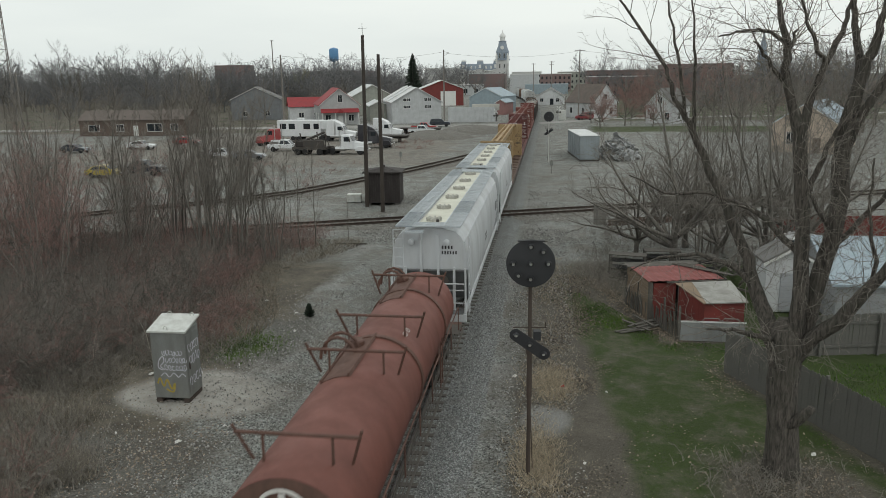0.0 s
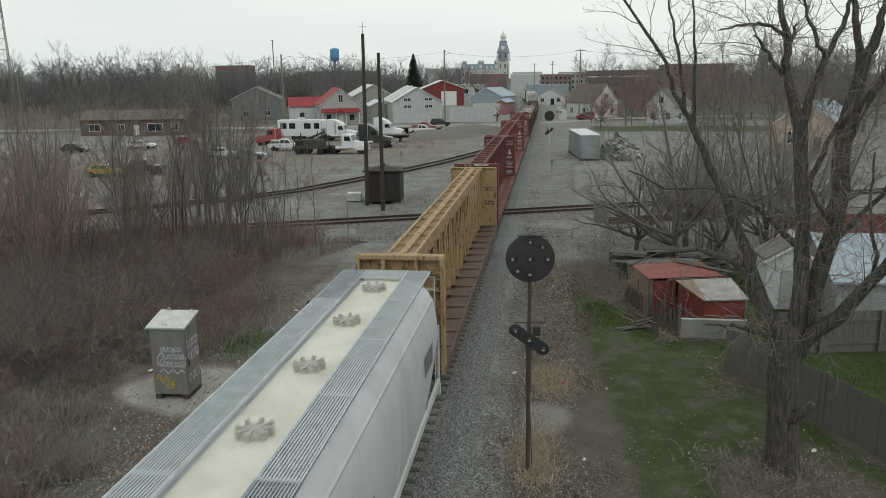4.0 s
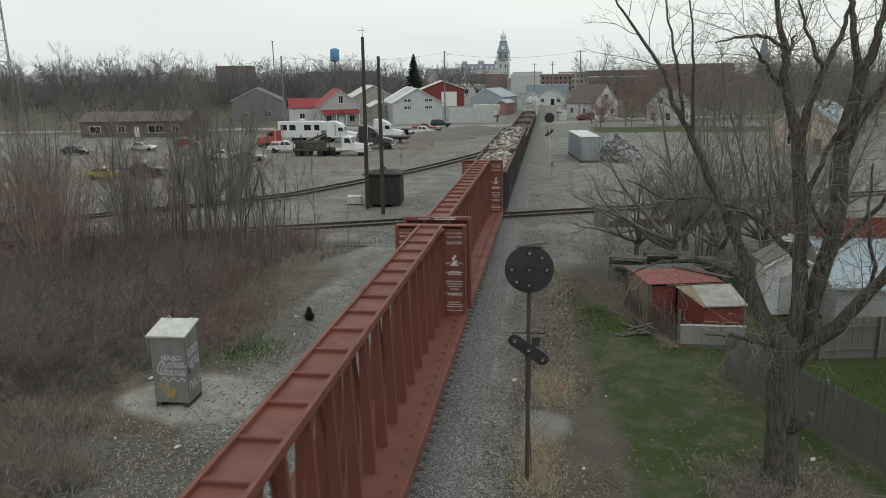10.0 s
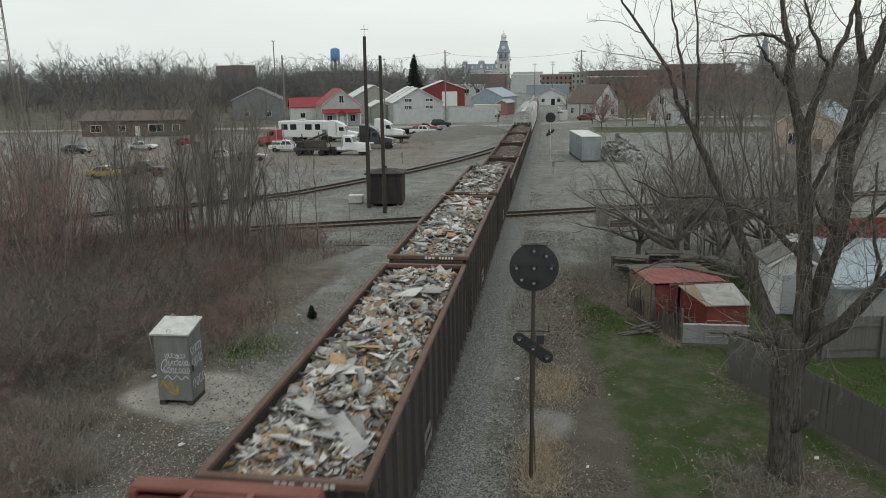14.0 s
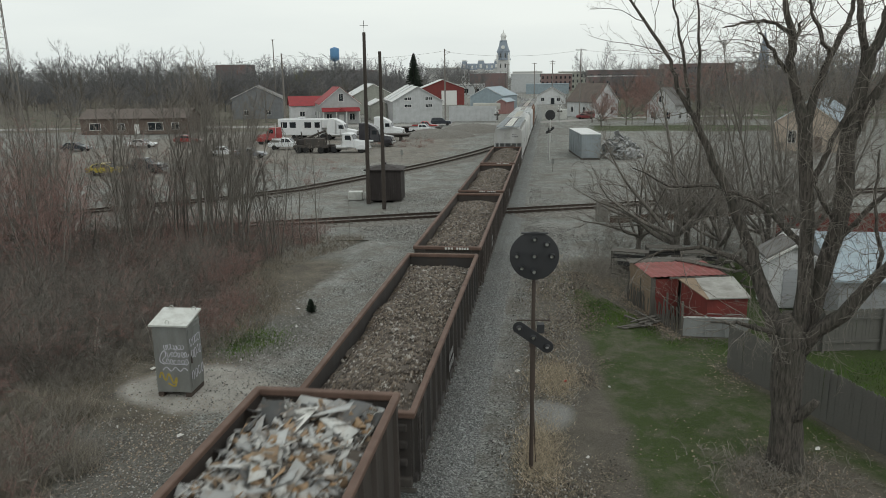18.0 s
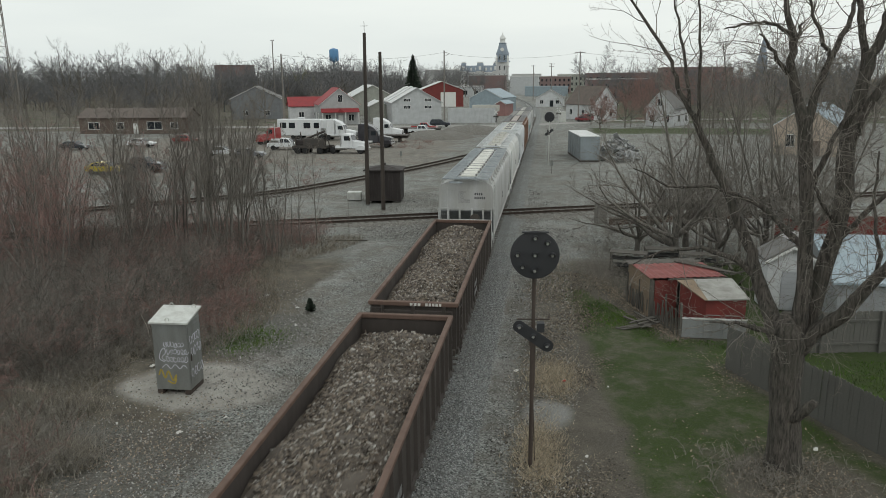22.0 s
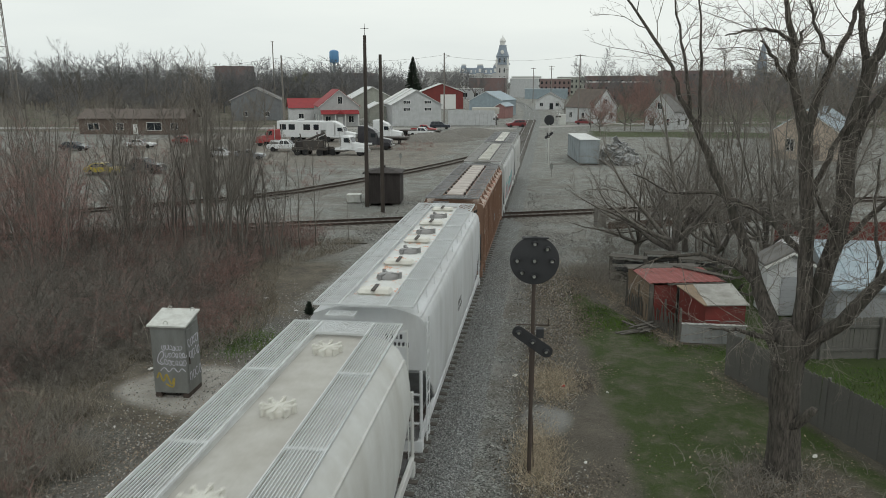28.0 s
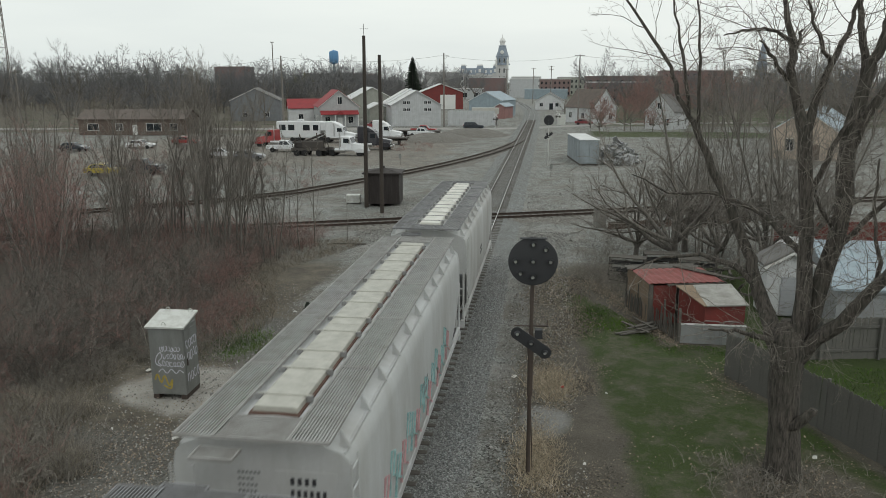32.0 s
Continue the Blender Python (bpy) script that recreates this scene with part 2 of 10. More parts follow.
def ground_material():
    k = Nodes("ground_soil", 0.95)
    p = k.where(True)
    x, y, z = k.split(p)
    wob = k.noise(p, 0.22, 5, 0.6)
    wob2 = k.noise(p, 0.9, 5, 0.7)
    stones = k.cells(p, 19.0)
    fine = k.noise(p, 26.0, 3, 0.7)
    bw = k.n.new("ShaderNodeRGBToBW")
    k.l.new(stones, bw.inputs[0])
    gravel = k.mix(k.ramp(bw.outputs[0], [(0.15, 0.0), (0.85, 1.0)]), (0.043, 0.046, 0.043), (0.41, 0.425, 0.4))
    gravel = k.mix(k.ramp(wob2, [(0.38, 0.0), (0.68, 0.6)]), gravel, (0.15, 0.14, 0.122))
    gravel = k.mix(k.ramp(k.noise(p, 0.33, 7, 0.78), [(0.47, 0.0), (0.6, 0.55)]), gravel, (0.13, 0.105, 0.083))
    gravel = k.mix(k.ramp(k.noise(p, 0.21, 7, 0.8), [(0.52, 0.0), (0.64, 0.5)]), gravel, (0.34, 0.33, 0.31))
    dirt = k.mix(k.ramp(fine, [(0.3, 0.0), (0.7, 1.0)]), (0.026, 0.023, 0.018), (0.142, 0.125, 0.1))
    straw = k.mix(k.ramp(k.noise(k.scaled(p, (3, 1, 1)), 14.0, 4, 0.7), [(0.3, 0.0), (0.7, 1.0)]), (0.1, 0.087, 0.068), (0.23, 0.2, 0.155))
    grass = k.mix(k.ramp(fine, [(0.25, 0.0), (0.75, 1.0)]), (0.014, 0.027, 0.004), (0.058, 0.085, 0.014))
    scrub = k.mix(k.ramp(wob2, [(0.35, 0.0), (0.65, 1.0)]), dirt, straw)

    def band(sock, lo, hi, soft, amp=2.5):
        """1 between lo and hi along one axis, with an uneven edge."""
        s = k.maths("ADD", sock, k.maths("MULTIPLY", k.maths("SUBTRACT", wob, 0.5), amp * 2))
        s = k.maths("ADD", s, k.maths("MULTIPLY", k.maths("SUBTRACT", wob2, 0.5), amp * 0.7))
        a = k.maths("DIVIDE", k.maths("SUBTRACT", s, lo), soft)
        b = k.maths("DIVIDE", k.maths("SUBTRACT", hi, s), soft)
        m = k.n.new("ShaderNodeClamp")
        k.l.new(k.maths("MINIMUM", a, b), m.inputs[0])
        return m.outputs[0]

    def both(a, b):
        return k.maths("MULTIPLY", a, b)

    c = gravel
    # thickets beside the line: dead grass and soil
    c = k.mix(both(band(x, -300, -6.8, 0.9, 1.8), band(y, -200, 47, 5.0, 3.0)), c, scrub)
    # lawn and its bare edges
    c = k.mix(both(band(x, 3.6, 300, 0.4, 1.1), band(y, -200, 46, 2.0, 2.0)), c, k.mix(k.ramp(wob2, [(0.45, 0.05), (0.65, 0.5)]), dirt, straw))
    slant = k.maths("ADD", x, k.maths("MULTIPLY", y, 0.444))
    c = k.mix(both(both(band(k.maths("ADD", x, k.maths("MULTIPLY", y, 0.11)), 9.25, 70, 0.5, 0.9), band(slant, -100, 23.7, 0.5, 0.5)), band(y, 12, 46, 3.0, 1.2)), c, k.mix(k.ramp(wob2, [(0.46, 0.0), (0.7, 0.9)]), grass, k.mix(0.4, dirt, straw)))
    c = k.mix(both(both(band(slant, 24.6, 600, 0.4, 0.3), band(x, 12.0, 300, 0.5, 0.3)), band(y, -200, 46, 2.0, 1.0)), c, grass)
    c = k.mix(both(band(x, 8.6, 13.5, 0.5, 0.4), band(y, 27.5, 31.4, 0.6, 0.5)), c, k.mix(k.ramp(wob2, [(0.46, 0.0), (0.7, 0.9)]), grass, dirt))
    # bare soil round the foot of the old tree
    around = k.maths("POWER", k.maths("ADD", k.maths("POWER", k.maths("SUBTRACT", x, 11.6), 2.0), k.maths("POWER", k.maths("SUBTRACT", y, 19.4), 2.0)), 0.5)
    c = k.mix(band(around, -10, 2.5, 0.7, 0.8), c, k.mix(0.3, dirt, straw))
    c = k.mix(both(band(x, -70, -9, 3.0, 4.0), band(y, 92, 152, 5.0, 6.0)), c, k.mix(0.5, k.mix(k.ramp(wob2, [(0.4, 0.0), (0.62, 1.0)]), (0.22, 0.175, 0.135), (0.13, 0.115, 0.095)), gravel))
    # pale packed grit round the cabinet, bare soil in front of it, dark cinders beside the ballast
    soil = k.mix(k.ramp(fine, [(0.35, 0.0), (0.7, 1.0)]), (0.03, 0.026, 0.021), (0.16, 0.142, 0.118))
    c = k.mix(both(band(x, -300, -4.9, 0.7, 1.8), band(y, -200, 21.2, 0.9, 1.3)), c, k.mix(0.35, soil, gravel))
    c = k.mix(both(band(x, -9.5, -5.4, 0.8, 1.4), band(y, 26.6, 33.0, 0.9, 1.6)), c, k.mix(0.4, soil, gravel))
    grit = k.maths("POWER", k.maths("ADD", k.maths("POWER", k.maths("DIVIDE", k.maths("ADD", x, 7.5), 1.5), 2.0), k.maths("POWER", k.maths("SUBTRACT", y, 24.2), 2.0)), 0.5)
    c = k.mix(band(grit, -10, 2.2, 0.45, 0.8), c, k.mix(k.ramp(wob2, [(0.35, 0.0), (0.7, 1.0)]), k.mix(k.ramp(fine, [(0.3, 0.0), (0.7, 1.0)]), (0.33, 0.315, 0.285), (0.47, 0.45, 0.415)), (0.27, 0.25, 0.22)))
    c = k.mix(k.maths("MULTIPLY", both(band(x, 2.75, 4.3, 0.4, 0.8), band(y, -200, 56, 3.0, 2.0)), 0.3), c, soil)
    slab = k.maths("POWER", k.maths("ADD", k.maths("POWER", k.maths("SUBTRACT", x, 4.75), 2.0), k.maths("POWER", k.maths("DIVIDE", k.maths("SUBTRACT", y, 23.2), 1.3), 2.0)), 0.5)
    c = k.mix(band(slab, -10, 1.05, 0.3, 0.6), c, k.mix(k.ramp(fine, [(0.3, 0.0), (0.7, 1.0)]), (0.15, 0.15, 0.143), (0.29, 0.287, 0.272)))
    # fields and yards beyond the crossing
    c = k.mix(both(band(x, -300, -26, 4.0, 6.0), band(y, 74, 100, 4.0, 3.0)), c, k.mix(0.5, scrub, gravel))
    c = k.mix(both(band(x, -300, -50, 4.0, 8.0), band(y, 150, 3000, 6.0, 6.0)), c, k.mix(k.ramp(wob, [(0.3, 0.0), (0.5, 1.0)]), grass, scrub))
    c = k.mix(both(band(x, 12.5, 60, 2.0, 3.0), band(y, 152, 172, 3.0, 3.0)), c, k.mix(0.15, grass, straw))
    c = k.mix(both(band(x, 14, 2500, 4.0, 10.0), band(y, 186, 4000, 8.0, 10.0)), c, k.mix(k.ramp(wob, [(0.4, 0.0), (0.6, 1.0)]), grass, scrub))
    c = k.mix(k.ramp(k.noise(p, 3.1, 6, 0.75), [(0.58, 0.0), (0.7, 0.6)]), c, dirt)
    c = k.mix(k.ramp(k.noise(p, 7.0, 6, 0.8), [(0.62, 0.0), (0.7, 0.6)]), c, (0.38, 0.365, 0.335))
    k.colour(c)
    h = k.maths("ADD", bw.outputs[0], fine)
    k.bump(h, 0.7, 0.05)
    return k.mat


GROUND = ground_material()


def ballast_material(name, dark, light, scale=19.0):
    k = Nodes(name, 0.95)
    p = k.where(True)
    s = k.cells(p, scale)
    bw = k.n.new("ShaderNodeRGBToBW")
    k.l.new(s, bw.inputs[0])
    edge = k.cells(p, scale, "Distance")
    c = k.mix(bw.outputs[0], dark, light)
    # stones darken toward their rims, painting in the shade of the gaps
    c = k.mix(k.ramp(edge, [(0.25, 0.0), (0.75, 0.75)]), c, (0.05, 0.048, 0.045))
    c = k.mix(k.ramp(k.noise(p, 0.7, 5, 0.65), [(0.4, 0.0), (0.7, 0.5)]), c, (0.15, 0.135, 0.115))
    k.colour(c)
    k.bump(edge, 1.0, 0.05)
    return k.mat


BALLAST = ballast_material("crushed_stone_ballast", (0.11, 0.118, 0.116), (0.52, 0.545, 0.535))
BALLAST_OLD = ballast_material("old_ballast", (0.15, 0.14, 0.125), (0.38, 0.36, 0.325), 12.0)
RAIL = painted("rusty_rail_steel", (0.075, 0.055, 0.045), (0.045, 0.035, 0.03), 0.5, 0.6, 3.0, 0.3)
RAILTOP = plain("polished_rail_head", (0.5, 0.5, 0.5), 0.35, 0.9, 0.1)
TIE = painted("weathered_tie_timber", (0.12, 0.108, 0.094), (0.06, 0.053, 0.047), 0.6, 0.9, 2.5)
ASPHALT = painted("worn_asphalt_road", (0.33, 0.32, 0.3), (0.23, 0.22, 0.205), 0.5, 0.9, 0.35, 0.0, False)


def ground_mesh():
    """One sheet out to the horizon, fine near the line, with slight unevenness."""
    xs = np.unique(np.concatenate([np.linspace(-3000, -120, 24), np.linspace(-120, -24, 40), np.linspace(-24, 30, 150), np.linspace(30, 120, 40), np.linspace(120, 3000, 24)]))
    ys = np.unique(np.concatenate([np.linspace(-400, 0, 12), np.linspace(0, 70, 190), np.linspace(70, 220, 80), np.linspace(220, 4500, 40)]))
    gx, gy = np.meshgrid(xs, ys)
    rough = np.zeros_like(gx)
    for a, b, ph, amp in ((0.7, 0.5, 0.3, 0.03), (1.3, -0.9, 1.7, 0.022), (2.9, 2.1, 0.9, 0.014), (0.21, 0.17, 2.2, 0.05), (-0.35, 0.4, 0.5, 0.03)):
        rough += amp * np.sin(a * gx + b * gy + ph)
    away = np.clip((np.abs(gx) - 3.0) / 3.0, 0, 1)
    z = -0.36 + rough * away * (np.hypot(gx, gy) < 260)
    n, m = gx.shape
    idx = np.arange(n * m).reshape(n, m)
    f = np.stack([idx[:-1, :-1], idx[:-1, 1:], idx[1:, 1:], idx[1:, :-1]], -1).reshape(-1, 4)
    me = raw_mesh("ground", np.stack([gx, gy, z], -1).reshape(-1, 3), f, GROUND)
    me.polygons.foreach_set("use_smooth", np.ones(len(f), bool))
    return me


tagged(new("ground", ground_mesh()), "gravelly grey ground with dead grass and a strip of lawn", "ground", kind="structure")

TIE_MESH = box(-1.32, 1.32, -0.11, 0.11, -0.22, -0.012).mesh("tie", TIE, 0.015)
RAIL_PROFILE = [(-0.07, -0.165), (0.07, -0.165), (0.07, -0.15), (0.012, -0.135), (0.012, -0.05), (0.036, -0.04), (0.036, 0.0), (-0.036, 0.0), (-0.036, -0.04), (-0.012, -0.05), (-0.012, -0.135), (-0.07, -0.15)]


def lay_track(name, centre, stations, lift, label, ballast, width, shoulder, spacing=0.5, ties=(0.0, 1e9), polished=True):
    """A track along centre(s) -> (x, y): bed, two rails with their heads, and ties as parts."""
    road = thing(name, pose(0, 0, 0), label, "railway track", kind="structure")
    pts = [Vector((*centre(s), 0)) for s in stations]
    side = []
    for i, p in enumerate(pts):
        d = (pts[min(i + 1, len(pts) - 1)] - pts[max(i - 1, 0)]).normalized()
        side.append(Vector((d.y, -d.x, 0)))
    rings = []
    for p, n in zip(pts, side):
        rings.append([p + n * w + Vector((0, 0, h + lift)) for w, h in ((-width - shoulder, -0.5), (-width - shoulder, -0.42), (-width, -0.2), (-0.5, -0.185), (0.5, -0.185), (width, -0.2), (width + shoulder, -0.42), (width + shoulder, -0.5))])
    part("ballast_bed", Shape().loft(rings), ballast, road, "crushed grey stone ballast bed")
    for s in (-0.755, 0.755):
        rr = [[p + n * (s + a) + Vector((0, 0, b + lift)) for a, b in RAIL_PROFILE] for p, n in zip(pts, side)]
        rail = part("rail", Shape().loft(rr), RAIL, road)
        if polished:
            hr = [[p + n * (s + a) + Vector((0, 0, b + lift)) for a, b in ((-0.028, 0.0), (0.028, 0.0), (0.028, 0.004), (-0.028, 0.004))] for p, n in zip(pts, side)]
            part("rail_head", Shape().loft(hr), RAILTOP, rail, "shiny worn rail head")
    s = max(stations[0], ties[0])
    rnd = random.Random(3)
    while s < min(stations[-1], ties[1]):
        a, b = Vector(centre(s)), Vector(centre(s + 0.2))
        ob = part("tie", TIE_MESH, TIE, road)
        ob.matrix_basis = pose(a.x, a.y, lift - 0.15 + rnd.uniform(-0.012, 0.0), 0, 0, math.degrees(math.atan2(b.y - a.y, b.x - a.x)) - 90 + rnd.uniform(-1, 1))
        s += spacing
    return road


main_track = lay_track("main_track", lambda s: (track_x(s), s), [-60, 0, 60, 120, 160, 205] + list(range(220, 720, 20)), 0.0, "straight main railway track on grey crushed stone ballast", BALLAST, 2.0, 0.9, 0.6, (10.0, 215.0))

# the line that crosses on the level
CROSS_A, CROSS_D = Vector((0.75, 60.0)), Vector((43.8, 17.2)).normalized()
cross_track = lay_track("crossing_track", lambda s: tuple(CROSS_A + CROSS_D * s + Vector((0, 0.0))), [-140, -60, -6, 6, 60, 170], -0.012, "rusty railway track that crosses the main line", BALLAST_OLD, 1.7, 0.7, 0.6, (-42.0, 48.0), False)


def siding(s):
    """The connecting track bends out of the main line to run beside the crossing one."""
    y = 150.0 - s
    if s < 95:
        return (-((s / 95.0) ** 2) * 21.0 - 0.02 * s * 0, 150.0 - s * 0.86)
    return (-21.0 - (s - 95) * 0.62, 150 - 81.7 - (s - 95) * 0.62 * 0.86)


lay_track("connecting_track", siding, list(range(4, 200, 8)), -0.006, "rusty connecting track curving off the main line", BALLAST_OLD, 1.6, 0.7, 0.6, (20.0, 150.0), False)

# the road over the tracks
rd = Shape()
rings = []
for x in range(-130, 141, 10):
    y = 176.5 + ((x + 20) * 0.12 if x < -20 else 0.0 if x < -5 else (x + 5) * 0.95 if x < 20 else 23.75 + (x - 20) * 0.3)
    rings.append([(x, y - 3.6, -0.37), (x, y - 3.4, -0.32), (x, y + 3.4, -0.32), (x, y + 3.6, -0.37)])
solo("road", rd.loft(rings), ASPHALT, "worn grey asphalt road over the tracks", "road", kind="structure")

# ---- the freight train ----
HOPPER_GREY = painted("light_grey_hopper_paint", (0.56, 0.58, 0.6), (0.4, 0.4, 0.395), 0.35, 0.5, 0.8, fine=0.12)
HOPPER_WORN = painted("worn_dirty_grey_hopper_paint", (0.52, 0.535, 0.54), (0.34, 0.33, 0.31), 0.55, 0.6, 0.8, fine=0.2)
HOPPER_PALE = painted("dusty_white_hopper_paint", (0.62, 0.63, 0.62), (0.4, 0.38, 0.34), 0.4, 0.55, 0.7, fine=0.15)
HOPPER_CREAM = painted("grimy_pale_hopper_paint", (0.52, 0.53, 0.53), (0.3, 0.28, 0.25), 0.6, 0.6, 0.75, fine=0.2)
HOPPER_WHITE = painted("white_hopper_paint", (0.62, 0.64, 0.66), (0.42, 0.42, 0.41), 0.35, 0.5, 0.7, fine=0.12, rust=(0.4, 0.15, 0.06), rusty=0.74)
HOPPER_RUST = painted("rust_brown_hopper_paint", (0.25, 0.145, 0.096), (0.14, 0.083, 0.062), 0.6, 0.75, 1.2, fine=0.3, rust=(0.4, 0.34, 0.29), rusty=0.6)
RUST_ROOF = painted("flaking_rusty_roof_paint", (0.5, 0.46, 0.41), (0.33, 0.2, 0.14), 0.5, 0.75, 1.3, streak=False, rust=(0.3, 0.125, 0.08), rusty=0.5)
# dark grey that paints the end overhang's shade; also colours the owner marks
SLOPE_SHADE_AND_MARK = painted("slope_shade_and_mark_grey", (0.23, 0.24, 0.25), (0.14, 0.138, 0.132), 0.5, 0.6, 1.5)
CREAM_ROOF = painted("cream_roof_paint", (0.66, 0.65, 0.55), (0.46, 0.44, 0.37), 0.35, 0.55, 1.0, streak=False)
WHITE_ROOF = painted("white_roof_paint_with_spills", (0.72, 0.73, 0.72), (0.45, 0.44, 0.41), 0.4, 0.55, 1.1, streak=False, rust=(0.62, 0.24, 0.1), rusty=0.565)
DUST_ROOF = painted("dusty_brown_roof_paint", (0.47, 0.46, 0.43), (0.32, 0.295, 0.26), 0.5, 0.7, 1.1, streak=False, rust=(0.3, 0.17, 0.1), rusty=0.7)
GALV_MID = painted("dulled_galvanised_grating", (0.38, 0.42, 0.45), (0.29, 0.31, 0.33), 0.4, 0.45, 3.0, 0.5, False)
GALV = painted("galvanised_grating", (0.56, 0.6, 0.63), (0.42, 0.44, 0.455), 0.4, 0.45, 3.0, 0.5, False)
GALV_DARK = painted("dark_weathered_grating", (0.23, 0.232, 0.24), (0.15, 0.145, 0.14), 0.4, 0.5, 3.0, 0.3, False)
GALV_BLUE = painted("blue_grey_grating", (0.35, 0.385, 0.41), (0.25, 0.265, 0.275), 0.4, 0.5, 3.0, 0.3, False)
GALV_WORN = painted("worn_brownish_grating", (0.36, 0.355, 0.345), (0.24, 0.228, 0.21), 0.5, 0.6, 3.0, 0.2, False)
SPRAY_TEAL, SPRAY_PINK = plain("faded_teal_spray_paint", (0.25, 0.4, 0.4), 0.7), plain("faded_pink_spray_paint", (0.45, 0.27, 0.28), 0.7)
GRATE_WHITE = painted("white_painted_grating", (0.6, 0.62, 0.63), (0.46, 0.465, 0.46), 0.4, 0.5, 3.0, 0.0, False)
HATCH_PALE = painted("pale_hatch_cover", (0.66, 0.65, 0.6), (0.45, 0.43, 0.38), 0.4, 0.5, 2.0, streak=False)
HATCH_TAN = painted("dusty_tan_hatch_cover", (0.47, 0.42, 0.39), (0.33, 0.285, 0.26), 0.4, 0.6, 2.0, streak=False)
HATCH_WORN = painted("worn_cream_hatch_lid", (0.46, 0.45, 0.4), (0.3, 0.29, 0.26), 0.5, 0.5, 3.0, streak=False)
HATCH_STEEL = painted("steel_hatch_lid", (0.3, 0.3, 0.3), (0.2, 0.19, 0.18), 0.5, 0.5, 3.0, 0.3, False)
BLACK_IRON = painted("dirty_black_ironwork", (0.045, 0.042, 0.04), (0.1, 0.08, 0.065), 0.5, 0.7, 3.0)
TANK_RED = painted("red_brown_tank_paint", (0.185, 0.058, 0.042), (0.11, 0.045, 0.035), 0.55, 0.6, 0.9, fine=0.25)
TANK_IRON = painted("rusty_dark_tank_fittings", (0.13, 0.062, 0.045), (0.07, 0.045, 0.036), 0.5, 0.7, 3.0)
MAROON = painted("maroon_flat_car_paint", (0.14, 0.042, 0.037), (0.085, 0.035, 0.031), 0.45, 0.6, 0.9, fine=0.2)
WARM_RED = painted("sun_faded_red_flat_car_paint", (0.185, 0.058, 0.042), (0.115, 0.043, 0.034), 0.45, 0.6, 0.9, fine=0.2)
RED_OXIDE = painted("red_oxide_flat_car_paint", (0.195, 0.06, 0.046), (0.12, 0.045, 0.038), 0.45, 0.6, 0.9, fine=0.2)
TAN_STEEL = painted("faded_tan_yellow_car_paint", (0.44, 0.32, 0.168), (0.25, 0.17, 0.095), 0.7, 0.7, 2.6, fine=0.45, rust=(0.15, 0.085, 0.05), rusty=0.55)
TAN_TOP = painted("grimy_tan_top_plate", (0.31, 0.2, 0.11), (0.17, 0.105, 0.065), 0.6, 0.8, 2.4, streak=False, fine=0.4)
TAN_DECK = painted("brown_rusty_deck", (0.135, 0.085, 0.066), (0.085, 0.06, 0.05), 0.6, 0.7, 1.2, streak=False)
GOND_BROWN = painted("brown_black_gondola_paint", (0.062, 0.05, 0.044), (0.04, 0.034, 0.03), 0.6, 0.75, 1.2, fine=0.3, rust=(0.12, 0.062, 0.04), rusty=0.7)
GOND_RIM = painted("rusty_brown_gondola_rim", (0.145, 0.088, 0.066), (0.085, 0.055, 0.044), 0.5, 0.75, 1.6, fine=0.3)
GOND_BLACK = painted("black_gondola_paint", (0.035, 0.033, 0.033), (0.06, 0.048, 0.04), 0.4, 0.7, 1.2, fine=0.25, rust=(0.1, 0.055, 0.036), rusty=0.74)
LETTER_WHITE = plain("white_stencil_paint", (0.62, 0.6, 0.57), 0.7, 0, 0.2)
STENCIL = plain("faded_grey_stencil", (0.2, 0.2, 0.2), 0.7, 0, 0.2)
LETTER_BLACK = plain("black_stencil_paint", (0.03, 0.03, 0.035), 0.7, 0, 0.2)


def scrap_material(name="mixed_sheet_scrap", dim=0.0):
    k = Nodes(name, 0.45, 0.1)
    r = k.island()
    c = k.ramp(r, [(0.0, (0.72, 0.73, 0.72)), (0.14, (0.3, 0.31, 0.31)), (0.22, (0.74, 0.73, 0.69)), (0.34, (0.46, 0.46, 0.45)), (0.42, (0.2, 0.19, 0.18)), (0.5, (0.44, 0.27, 0.13)), (0.64, (0.36, 0.24, 0.14)), (0.7, (0.22, 0.2, 0.18)), (0.76, (0.66, 0.66, 0.63)), (0.88, (0.38, 0.38, 0.37)), (0.94, (0.05, 0.05, 0.05))])
    c = k.mix(k.ramp(k.noise(k.where(), 5.0, 5, 0.7), [(0.52, 0.0), (0.72, 0.55)]), c, (0.26, 0.17, 0.1))
    k.colour(k.mix(dim, c, (0.07, 0.066, 0.06)) if dim else c)
    return k.mat


def shred_material():
    k = Nodes("shredded_metal", 0.75, 0.1)
    c = k.ramp(k.island(), [(0.0, (0.05, 0.042, 0.036)), (0.35, (0.115, 0.095, 0.078)), (0.65, (0.185, 0.145, 0.112)), (0.85, (0.25, 0.215, 0.175)), (0.97, (0.4, 0.38, 0.35))])
    k.colour(c)
    return k.mat


SCRAP, SHRED = scrap_material(), shred_material()
SCRAP_DULL = scrap_material("dull_sheet_scrap", 0.28)
SHRED_BED = painted("compacted_shred", (0.115, 0.096, 0.08), (0.07, 0.058, 0.048), 0.6, 0.9, 4.0, streak=False, fine=0.6)


